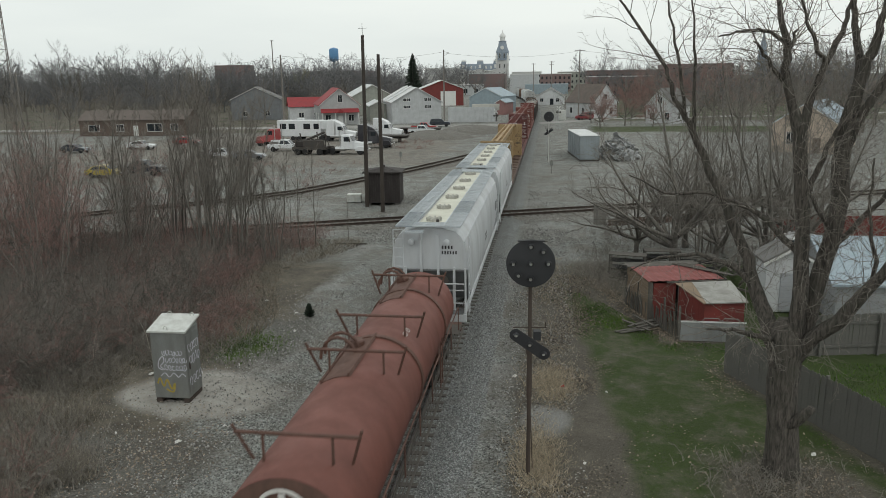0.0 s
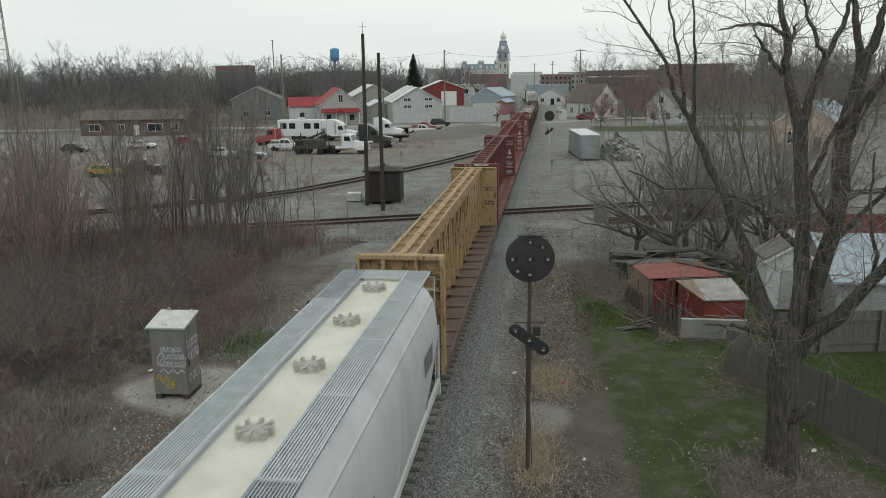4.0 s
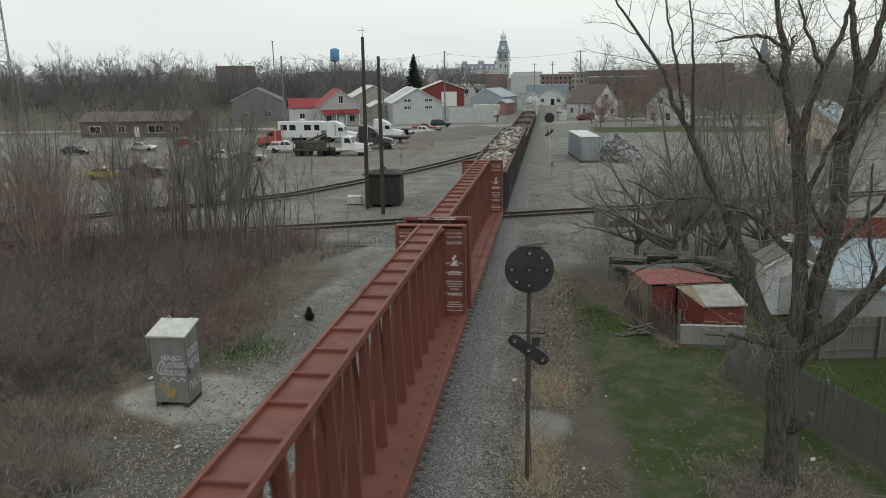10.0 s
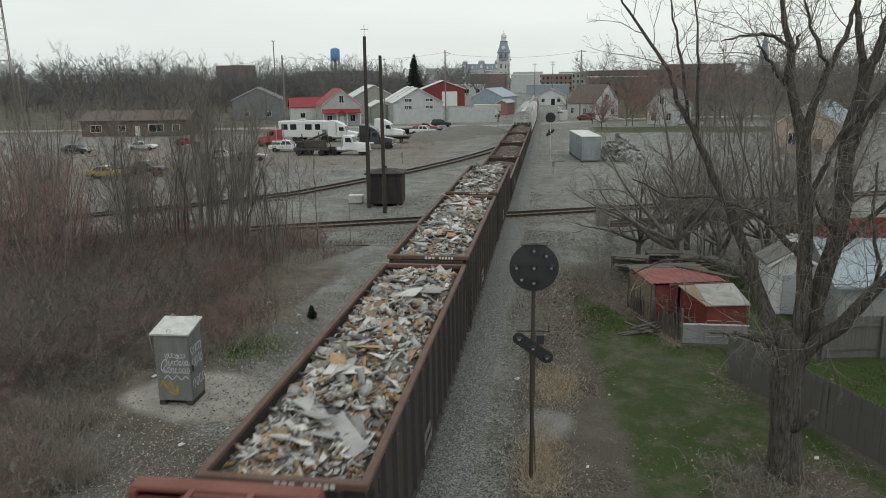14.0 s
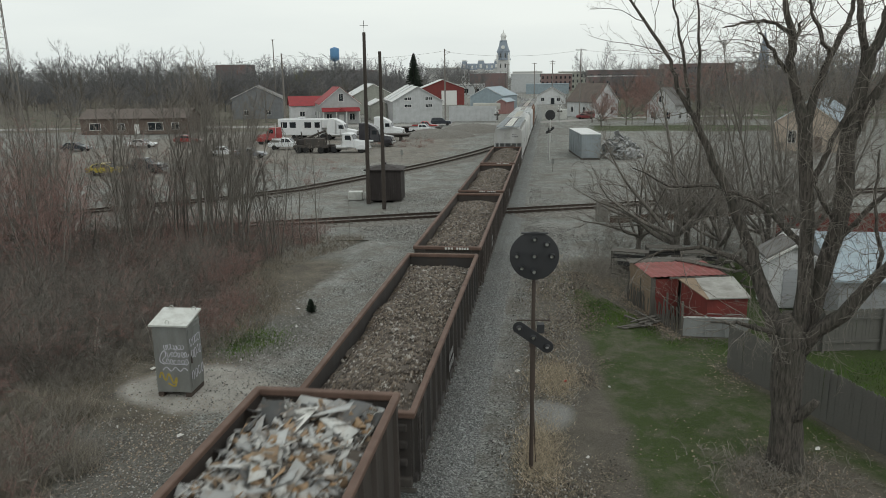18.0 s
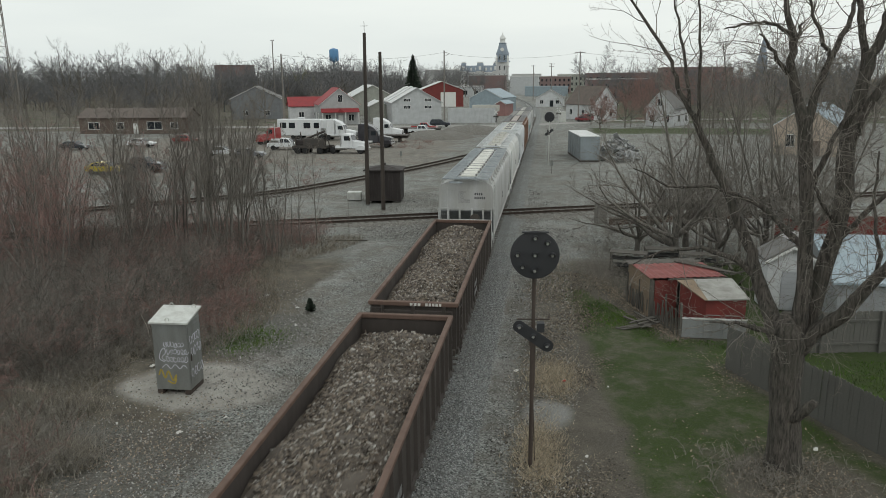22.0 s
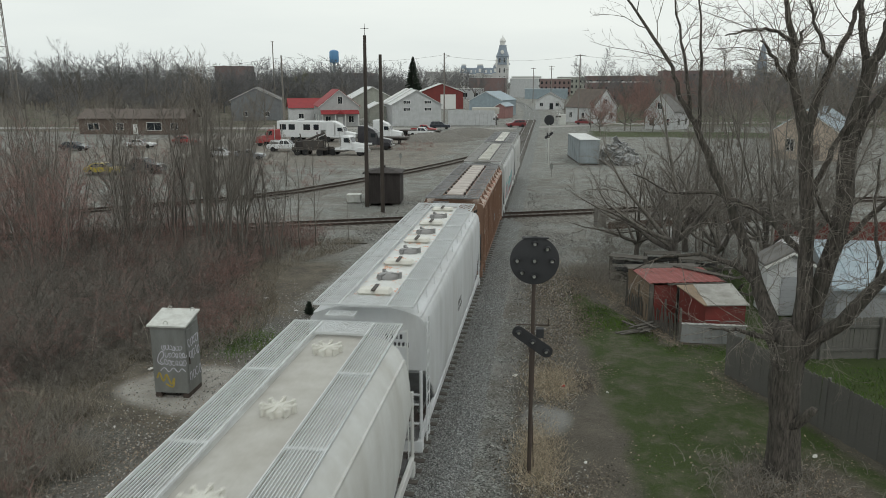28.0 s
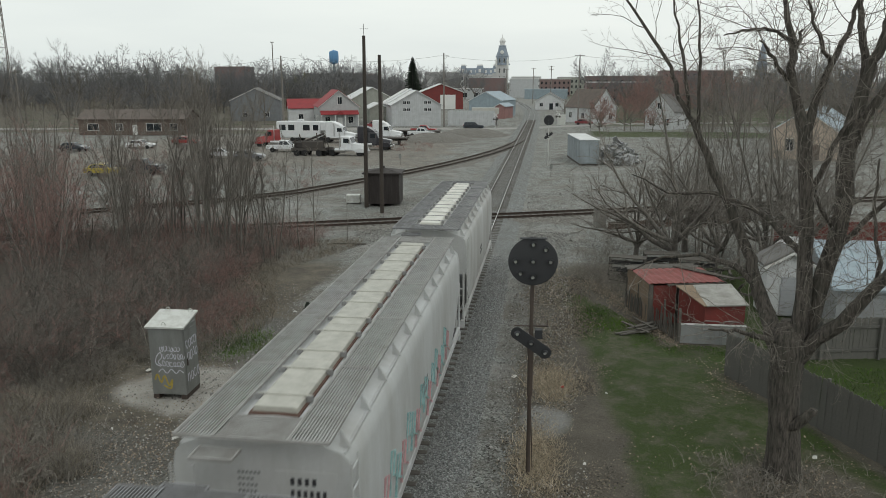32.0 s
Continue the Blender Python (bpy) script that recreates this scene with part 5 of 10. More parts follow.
# ---- signals, cabinet, hut, poles ----
SIGNAL_BLACK = painted("weathered_black_signal_paint", (0.022, 0.023, 0.026), (0.045, 0.045, 0.048), 0.4, 0.6, 3.0, streak=False)
SIGNAL_POLE = painted("rusty_signal_mast", (0.075, 0.055, 0.045), (0.045, 0.035, 0.03), 0.5, 0.75, 2.5)
LAMP_GLASS = plain("dark_signal_lens", (0.05, 0.05, 0.045), 0.08, 0.0, 0.1)
# pale colour for the painted highlight in the signal lenses
LAMP_GLINT = plain("painted_lens_glint", (0.72, 0.72, 0.69), 0.45, 0.2, 0.1)
CONCRETE = painted("weathered_concrete", (0.26, 0.25, 0.23), (0.16, 0.15, 0.135), 0.55, 0.9, 1.5, streak=False, fine=0.5)
CABINET = painted("dull_grey_cabinet_steel", (0.25, 0.26, 0.25), (0.17, 0.165, 0.155), 0.5, 0.5, 1.6, 0.35)
CABINET_LID = painted("bright_cabinet_lid", (0.62, 0.63, 0.6), (0.42, 0.41, 0.38), 0.4, 0.45, 3.0, 0.3, False)
SPRAY_PALE = plain("pale_lilac_spray_paint", (0.55, 0.54, 0.6), 0.7)
SPRAY_GOLD = plain("yellow_spray_paint", (0.4, 0.3, 0.06), 0.7)
POLE_PALE = painted("pale_grey_mast_paint", (0.55, 0.55, 0.53), (0.38, 0.37, 0.35), 0.5, 0.6, 2.5)
HUT_DARK = painted("dark_brown_hut_siding", (0.045, 0.037, 0.035), (0.03, 0.026, 0.025), 0.5, 0.8, 2.0)
POLE_WOOD = painted("dark_creosoted_pole", (0.06, 0.048, 0.04), (0.035, 0.029, 0.025), 0.5, 0.9, 2.0)
POLE_GREY = painted("grey_weathered_pole", (0.23, 0.21, 0.19), (0.14, 0.125, 0.115), 0.5, 0.9, 1.0)


def lamp_unit(head, x, z, lens=True):
    """A signal lamp: housing behind, lens, and a hood over it, facing -y."""
    unit = part("lamp", tube([(x, -0.06, z), (x, 0.02, z)], 0.075, 14), SIGNAL_BLACK, head)
    part("lens", tube([(x, -0.068, z), (x, -0.06, z)], 0.062, 14), LAMP_GLASS, unit, "dark round lens")
    hood = Shape()
    n = 12
    vs, fs = [], []
    for k in range(n + 1):
        w = math.radians(-25 + 230 * k / n)
        for r in (0.085, 0.076):
            for y in (-0.06, -0.24 if 20 < -25 + 230 * k / n < 160 else -0.12):
                vs.append((x + r * math.cos(w), y, z + r * math.sin(w)))
    for k in range(n):
        a, b = 4 * k, 4 * k + 4
        fs += [(a, a + 1, b + 1, b), (a + 2, b + 2, b + 3, a + 3), (a + 1, a + 3, b + 3, b + 1)]
    part("hood", hood.add(vs, fs), SIGNAL_BLACK, unit)
    # pale stub added in front of the lens to paint its glint
    part("lens_glint", tube([(x, -0.1, z - 0.012), (x, -0.068, z - 0.012)], [0.03, 0.048], 10), LAMP_GLINT, unit, "pale disc painted as the lens glint")


def position_signal(x, y, turn, mast_top, head_z, low_z, label, mast=None):
    mast = mast or SIGNAL_POLE
    sig = thing("railway_signal", pose(x, y, -0.36, 0, 0, turn), label, "railway signal", "position light signals")
    part("mast", tube([(0, 0.05, 0.0), (0, 0.05, mast_top)], [0.06, 0.05], 12), mast, sig, smooth=True)
    rings = []
    for r, yy in ((0.02, -0.035), (0.6, -0.03), (0.645, -0.02), (0.65, 0.0), (0.64, 0.02), (0.02, 0.03)):
        rings.append([(r * math.cos(a * math.pi / 24), yy - 0.03, head_z + r * math.sin(a * math.pi / 24)) for a in range(48)])
    head = part("target_disc", Shape().loft(rings), SIGNAL_BLACK, sig, "round black target disc", smooth=True)
    part("disc_visor", box(-0.35, 0.35, -0.1, 0.06, head_z + 0.6, head_z + 0.625), SIGNAL_BLACK, head)
    for px, pz in ((0, 0), (-0.457, 0), (0.457, 0), (0, 0.457), (0, -0.42), (0.323, 0.323), (-0.323, -0.323)):
        lamp_unit(head, px, head_z + pz)
    for px, pz in ((0, 0), (-0.457, 0), (0.457, 0), (0, 0.457), (0, -0.42), (0.323, 0.323), (-0.323, -0.323)):
        part("lamp_case", tube([(px, 0.0, head_z + pz), (px, 0.2, head_z + pz)], 0.07, 10), SIGNAL_BLACK, head)
    arm = Shape()
    m = Matrix.Rotation(radians(35), 4, "Y")
    prof = [(0.62 * math.cos(a) * 0 + (0.46 if math.cos(a) > 0 else -0.46) + 0.17 * math.cos(a), 0.17 * math.sin(a)) for a in np.linspace(-math.pi / 2, 1.5 * math.pi, 25)[:-1]]
    vs = []
    for yy in (-0.05, -0.02):
        for px, pz in prof:
            q = m @ Vector((px, 0, pz))
            vs.append((q.x, yy, low_z + q.z))
    k = len(prof)
    arm.add(vs, [tuple(range(k)), tuple(range(k, 2 * k))[::-1]] + [(i, (i + 1) % k, k + (i + 1) % k, k + i) for i in range(k)])
    low = part("lower_arm", arm, SIGNAL_BLACK, sig, "slanting black arm with three lamps")
    for d in (-0.457, 0.0, 0.457):
        q = m @ Vector((d, 0, 0))
        lamp_unit(low, q.x, low_z + q.z)
        part("lamp_case", tube([(q.x, 0.0, low_z + q.z), (q.x, 0.2, low_z + q.z)], 0.07, 10), SIGNAL_BLACK, low)
    part("bracket", Shape().tube([(-0.45, 0.05, low_z + 0.45), (0.45, 0.05, low_z + 0.45)], 0.018, 6).tube([(0.42, 0.05, low_z + 0.45), (0.42, 0.05, low_z + 0.62)], 0.014, 6), SIGNAL_POLE, sig)
    part("junction_box", box(0.1, 0.3, -0.02, 0.2, low_z + 0.1, low_z + 0.35), SIGNAL_BLACK, sig, bevel=0.01)
    part("clamp", tube([(0, 0.05, low_z - 0.3), (0, 0.05, low_z - 0.14)], 0.1, 10), SIGNAL_POLE, sig)
    part("mast_sleeve", tube([(0, 0.05, 2.4), (0, 0.05, 3.7)], 0.075, 12), mast, sig)
    part("guy_wire", tube([(0.05, 0.05, 1.8), (0.12, 0.1, 0.2)], 0.012, 5), SIGNAL_POLE, sig)
    return sig


position_signal(4.29, 19.55, 4, 6.7, 6.2, 3.95, "black round position light signal on a rusty mast")
position_signal(4.72, 100.0, 184, 5.3, 5.85, 3.9, "black position light signal on a pale grey mast", POLE_PALE)

# steel equipment cabinet with spray paint on its pad
cab = thing("equipment_cabinet", pose(-8.23, 23.78, -0.36, 0, 0, 2), "dented grey steel trackside cabinet covered in graffiti", "equipment cabinet")
body = part("body", box(-0.62, 0.62, -0.55, 0.55, 0.16, 2.6), CABINET, cab, bevel=0.02)
for sx in (-1, 1):
    part("skid", box(sx * 0.5 - 0.1, sx * 0.5 + 0.1, -0.55, 0.55, 0.0, 0.16), SIGNAL_POLE, cab)
part("lid", Shape().add([(-0.7, -0.62, 2.58), (0.7, -0.62, 2.58), (0.7, 0.62, 2.84), (-0.7, 0.62, 2.84), (-0.7, -0.62, 2.64), (0.7, -0.62, 2.64), (0.7, 0.62, 2.9), (-0.7, 0.62, 2.9)], [(3, 2, 1, 0), (4, 5, 6, 7), (0, 1, 5, 4), (1, 2, 6, 5), (2, 3, 7, 6), (3, 0, 4, 7)]), CABINET_LID, cab, "pale sloping sheet metal lid")
part("gable", Shape().extrude([(-0.55, 2.6), (0.55, 2.6), (0.55, 2.84)], -0.6, 0.6, "x"), CABINET, cab)
for lx, ly, lz in ((-0.05, -0.52, 2.68), (-0.35, 0.5, 2.9), (0.5, 0.45, 2.88)):
    part("lifting_eye", tube([(lx + 0.07 * math.cos(a), ly, lz + 0.04 + 0.07 * math.sin(a)) for a in np.linspace(-0.6, math.pi + 0.6, 10)], 0.018, 6), CABINET_LID, cab)
part("door", box(0.621, 0.64, -0.48, 0.48, 0.3, 2.45), CABINET, cab, bevel=0.006)
for hz in (0.6, 1.4, 2.2):
    part("hinge", tube([(0.645, 0.47, hz - 0.09), (0.645, 0.47, hz + 0.09)], 0.02, 8), CABINET, cab)
part("handle", box(0.641, 0.675, -0.42, -0.36, 1.2, 1.45), SIGNAL_POLE, cab, bevel=0.008)


def squiggle(pts, r, n=5):
    """A flat stroke along a smooth line through points (x, z)."""
    out = []
    for i in range(len(pts) - 1):
        p0, p1, p2, p3 = (Vector(pts[max(0, min(len(pts) - 1, j))]) for j in (i - 1, i, i + 1, i + 2))
        for k in range(n):
            t = k / n
            out.append(0.5 * (2 * p1 + (p2 - p0) * t + (2 * p0 - 5 * p1 + 4 * p2 - p3) * t * t + (3 * p1 - p0 - 3 * p2 + p3) * t ** 3))
    out.append(Vector(pts[-1]))
    return out


def spray(pts, r, face):
    """A sprayed line: face 'front' lies on -y, 'side' on +x."""
    line = squiggle(pts, r)
    s = Shape()
    rings = []
    for i, p in enumerate(line):
        d = line[min(i + 1, len(line) - 1)] - line[max(i - 1, 0)]
        n = Vector((-d.y, d.x)).normalized() * r if d.length > 1e-4 else Vector((r, 0))
        q = [(p + n, 0.0), (p - n, 0.0), (p - n, 0.005), (p + n, 0.005)]
        rings.append([(a.x, -0.549 - o, a.y) if face == "front" else (0.641 + o, a.x, a.y) for a, o in q])
    return s.loft(rings)


rr = random.Random(5)


def scrawl(x0, z0, letters, size, face, r):
    """One line of looping hand: each stroke a small closed or open curl."""
    for i in range(letters):
        cx, cz = x0 + i * size * 0.62, z0 + rr.uniform(-0.03, 0.03)
        turns = rr.choice((5, 6, 7))
        ph = rr.uniform(0, 6.28)
        pts = [(cx + size * 0.33 * math.cos(ph + k * 1.25) * rr.uniform(0.5, 1.1) + k * 0.012, cz + size * 0.5 * math.sin(ph + k * 1.25) * rr.uniform(0.7, 1.1)) for k in range(turns)]
        part("graffiti", spray(pts, r, face), SPRAY_PALE, cab, "pale lilac graffiti scrawl")


scrawl(-0.2, 1.82, 6, 0.19, "front", 0.011)
scrawl(-0.12, 1.56, 6, 0.2, "front", 0.012)
scrawl(-0.16, 1.29, 6, 0.21, "front", 0.012)
part("graffiti", spray([(-0.25, 1.2), (-0.42, 1.3), (-0.38, 1.55), (-0.24, 1.7), (-0.2, 1.52), (-0.34, 1.35), (-0.2, 1.22)], 0.015, "front"), SPRAY_PALE, cab)
part("graffiti", spray([(-0.35, 0.98), (-0.2, 1.1), (-0.05, 0.95), (0.12, 1.1), (0.28, 0.95), (0.42, 1.08), (0.55, 0.98)], 0.015, "front"), SPRAY_PALE, cab)
scrawl(-0.36, 1.95, 4, 0.34, "side", 0.016)
scrawl(-0.3, 1.5, 4, 0.34, "side", 0.016)
scrawl(-0.36, 0.75, 4, 0.4, "side", 0.018)
part("graffiti", spray([(-0.5, 0.7), (-0.4, 0.9), (-0.28, 0.6), (-0.15, 0.85), (0.0, 0.5), (0.12, 0.72), (0.05, 0.4), (-0.2, 0.5)], 0.03, "front"), SPRAY_GOLD, cab, "yellow graffiti")

# signal hut, its box and two tall poles
hut = thing("signal_hut", pose(-9.9, 66.6, -0.36, 0, 0, 4), "small dark brown railway signal hut", "hut")
w = part("wall", box(-1.55, 1.55, -1.3, 1.3, 0.15, 2.85), HUT_DARK, hut, bevel=0.02)
for i in range(15):
    part("siding_batten", box(-1.5 + i * 0.21, -1.46 + i * 0.21, -1.33, -1.3, 0.2, 2.8), HUT_DARK, w)
part("roof", Shape().loft([[(-1.75, -1.5, 2.82), (1.75, -1.5, 2.82), (1.75, 1.5, 2.82), (-1.75, 1.5, 2.82)], [(-1.75, -1.5, 2.92), (1.75, -1.5, 2.92), (1.75, 1.5, 2.92), (-1.75, 1.5, 2.92)], [(-0.2, -0.15, 3.25), (0.2, -0.15, 3.25), (0.2, 0.15, 3.25), (-0.2, 0.15, 3.25)]]), HUT_DARK, hut)
part("door", box(-0.35, 0.5, -1.345, -1.3, 0.2, 2.2), HUT_DARK, hut, bevel=0.01)
part("roof_vent", box(-0.25, 0.1, -0.15, 0.15, 3.2, 3.42), HUT_DARK, hut, bevel=0.02)
for lx in (-1.2, 0.0, 1.2):
    part("foot", box(lx - 0.12, lx + 0.12, -1.2, 1.2, 0.0, 0.15), CONCRETE, hut)
solo("utility_box", box(-0.65, 0.65, -0.45, 0.45, 0.0, 0.75), CABINET_LID, "low pale metal utility box on gravel", "utility box", pose(-12.8, 66.8, -0.36, 0, 0, 8), bevel=0.04)


def pole(name, x, y, h, r, material, label, lean=(0, 0), arms=(), wires=0, wire_to=None):
    p = thing(name, pose(x, y, -0.36), label, "pole")
    part("shaft", tube([(0, 0, 0), (lean[0], lean[1], h)], [r, r * 0.7], 10), material, p, smooth=True)
    for z, w in arms:
        part("crossarm", box(-w, w, -0.06, 0.06, z - 0.07, z + 0.07), material, p)
        for d in (-w * 0.9, -w * 0.45, w * 0.45, w * 0.9):
            part("insulator", tube([(d, 0, z + 0.07), (d, 0, z + 0.25)], 0.05, 6), CONCRETE, p)
    return p


pa = pole("tall_wooden_pole", -11.0, 64.3, 14.55, 0.19, POLE_WOOD, "tall dark creosoted wooden pole beside a hut", (0.1, 0))
part("finial", tube([(0.1, 0, 14.5), (0.1, 0, 15.5)], 0.02, 5), POLE_WOOD, pa)
part("finial_arm", tube([(-0.25, 0, 15.1), (0.45, 0, 15.1)], 0.015, 5), POLE_WOOD, pa)
pole("tall_wooden_pole", -9.05, 61.8, 12.9, 0.18, POLE_WOOD, "dark bare wooden pole in front of a hut")
p = pole("utility_pole", -20.2, 183.0, 17.3, 0.2, POLE_GREY, "grey wooden utility pole with an arm")
part("bracket_arm", Shape().tube([(0, 0, 16.9), (1.3, 0, 16.6)], 0.05, 6).tube([(0, 0, 15.9), (1.3, 0, 16.6)], 0.04, 6), POLE_GREY, p)
pole("utility_pole", -48.6, 150.0, 15.8, 0.2, POLE_GREY, "grey wooden utility pole")
pole("light_mast", -90.5, 260.0, 24.2, 0.22, POLE_GREY, "tall slim grey floodlight mast", arms=((24.0, 0.6),))
pole("utility_pole", 12.4, 205.0, 17.5, 0.2, POLE_GREY, "grey utility pole with crossarms", arms=((17.2, 1.3),))
pole("utility_pole", 5.5, 330.0, 17.0, 0.22, POLE_GREY, "distant utility pole with crossarms", arms=((16.6, 1.2), (15.6, 1.0)))
pole("utility_pole", -3.0, 380.0, 17.0, 0.22, POLE_GREY, "distant utility pole beside the line", arms=((16.6, 1.2),))
pole("utility_pole", -17.0, 400.0, 17.0, 0.22, POLE_GREY, "distant utility pole near warehouses", arms=((16.6, 1.2),))
pole("utility_pole", -118.0, 165.0, 13.5, 0.2, POLE_GREY, "weathered utility pole with a transformer", arms=((13.0, 0.9),))
pole("utility_pole", -38.5, 196.0, 10.5, 0.16, POLE_GREY, "short utility pole beside a white barn")
pole("utility_pole", -28.0, 150.0, 8.5, 0.14, POLE_GREY, "thin grey pole behind parked trucks")
wire = Shape()
for a, b, sag in (((-20.0, 183, 16.2), (12.4, 205, 16.8), 1.2), ((-20.0, 183, 16.5), (-48.6, 150, 15.2), 1.2), ((12.4, 205, 16.8), (90.0, 215, 16.0), 2.0), ((-48.6, 150, 15.0), (-118.0, 165, 12.8), 1.6)):
    pts = []
    for k in range(13):
        t = k / 12
        pts.append((a[0] + (b[0] - a[0]) * t, a[1] + (b[1] - a[1]) * t, a[2] + (b[2] - a[2]) * t - sag * 4 * t * (1 - t)))
    wire.tube(pts, 0.02, 4)
solo("overhead_wires", wire, BLACK_IRON, "thin dark overhead wires between poles", "wires", kind="stuff")
# white marker posts by the line
for mx, my in ((5.1, 88.0), (-14.5, 98.0)):
    mk = thing("marker_post", pose(mx, my, -0.36), "thin pale trackside marker post", "marker post")
    part("post", box(-0.04, 0.04, -0.03, 0.03, 0, 1.6), POLE_GREY, mk)
    part("plate", box(-0.16, 0.16, -0.05, -0.031, 0.9, 1.5), CABINET, mk)

# ---- buildings ----
GZ = -0.36


def siding(name, base, dirt, pitch=0.2, axis=2, rough=0.7):
    """Boards or ribs as fine relief on a wall."""
    k = Nodes(name, rough)
    p = k.where()
    f = k.noise(p, 0.9, 5, 0.65)
    c = k.mix(k.ramp(f, [(0.35, 0.0), (0.75, 1.0)]), base, dirt)
    s = k.split(p)[axis] if axis < 3 else k.maths("ADD", k.split(p)[0], k.split(p)[1])
    saw = k.maths("FRACT", k.maths("DIVIDE", s, pitch))
    c = k.mix(k.ramp(saw, [(0.0, 0.45), (0.14, 0.0)]), c, tuple(x * 0.55 for x in base))
    k.colour(c)
    k.bump(saw, 0.4, 0.03)
    return k.mat


W_WHITE = siding("white_metal_siding", (0.52, 0.53, 0.54), (0.38, 0.39, 0.39), 0.5, 3)
W_GREY = siding("pale_grey_clapboard", (0.42, 0.43, 0.43), (0.32, 0.32, 0.32), 0.25)
W_CLAP = siding("white_clapboard", (0.62, 0.63, 0.64), (0.46, 0.46, 0.46), 0.22)
W_OLDCLAP = siding("dulled_white_clapboard", (0.4, 0.41, 0.43), (0.29, 0.295, 0.3), 0.18)
W_RED = siding("barn_red_siding", (0.2, 0.035, 0.03), (0.13, 0.03, 0.028), 0.45, 3)
W_BLUE = siding("blue_grey_metal_siding", (0.3, 0.37, 0.41), (0.22, 0.26, 0.28), 0.45, 3)
W_PINK = siding("faded_pink_siding", (0.33, 0.17, 0.16), (0.24, 0.14, 0.13), 0.3)
W_TAN = siding("tan_board_siding", (0.52, 0.42, 0.34), (0.42, 0.34, 0.28), 0.35, 3)
W_BROWN = siding("brown_board_siding", (0.14, 0.1, 0.08), (0.09, 0.07, 0.06), 0.3)
W_GREENISH = siding("grey_green_block_wall", (0.34, 0.35, 0.31), (0.25, 0.25, 0.22), 0.4)
W_DULL = siding("dull_grey_metal_siding", (0.2, 0.21, 0.22), (0.14, 0.145, 0.15), 0.45, 3)
# red-brown brick with distance haze mixed into a paler colour
W_BRICK_HAZE = siding("hazed_red_brown_brick", (0.22, 0.15, 0.142), (0.16, 0.112, 0.108), 0.3)
W_STONE = siding("pale_courthouse_stone", (0.55, 0.55, 0.54), (0.42, 0.41, 0.41), 0.9)
W_BOX = siding("dull_blue_grey_box_steel", (0.27, 0.305, 0.325), (0.2, 0.215, 0.22), 0.3, 3)
R_WHITE = siding("white_ribbed_metal_roof", (0.68, 0.69, 0.69), (0.5, 0.5, 0.49), 0.6, 1)
R_GREY = siding("grey_shingle_roof", (0.17, 0.165, 0.16), (0.11, 0.105, 0.1), 0.3, 1)
R_BROWN = siding("brown_shingle_roof", (0.13, 0.1, 0.085), (0.085, 0.07, 0.06), 0.3, 1)
R_RED = siding("bright_red_metal_roof", (0.3, 0.03, 0.034), (0.21, 0.03, 0.034), 0.5, 1)
R_BLUE = siding("blue_grey_metal_roof", (0.35, 0.42, 0.47), (0.27, 0.32, 0.35), 0.4, 1)
R_SLATE = siding("slate_mansard", (0.28, 0.33, 0.39), (0.21, 0.24, 0.28), 0.6)
GLASS = plain("dark_window_glass", (0.02, 0.025, 0.03), 0.08, 0.0, 0.1)
TRIM = plain("white_trim_paint", (0.68, 0.68, 0.66), 0.6, 0, 0.1)


def window(parent, x, z, w, h, y=0.0, frame_mat=None, m=None):
    """A window on the local front (-y) of a wall; m turns it to another face."""
    m = m if m is not None else Matrix.Identity(4)
    f = frame_mat or TRIM
    sh = Shape()
    for a, b, c, d in ((x - w / 2 - 0.08, x - w / 2, z - 0.08, z + h + 0.08), (x + w / 2, x + w / 2 + 0.08, z - 0.08, z + h + 0.08), (x - w / 2, x + w / 2, z - 0.08, z), (x - w / 2, x + w / 2, z + h, z + h + 0.08), (x - 0.025, x + 0.025, z, z + h)):
        sh.box(a, b, y - 0.07, y + 0.02, c, d, m)
    win = part("window", sh, f, parent)
    part("pane", Shape().box(x - w / 2, x + w / 2, y - 0.03, y - 0.012, z, z + h, m), GLASS, win)
    return win


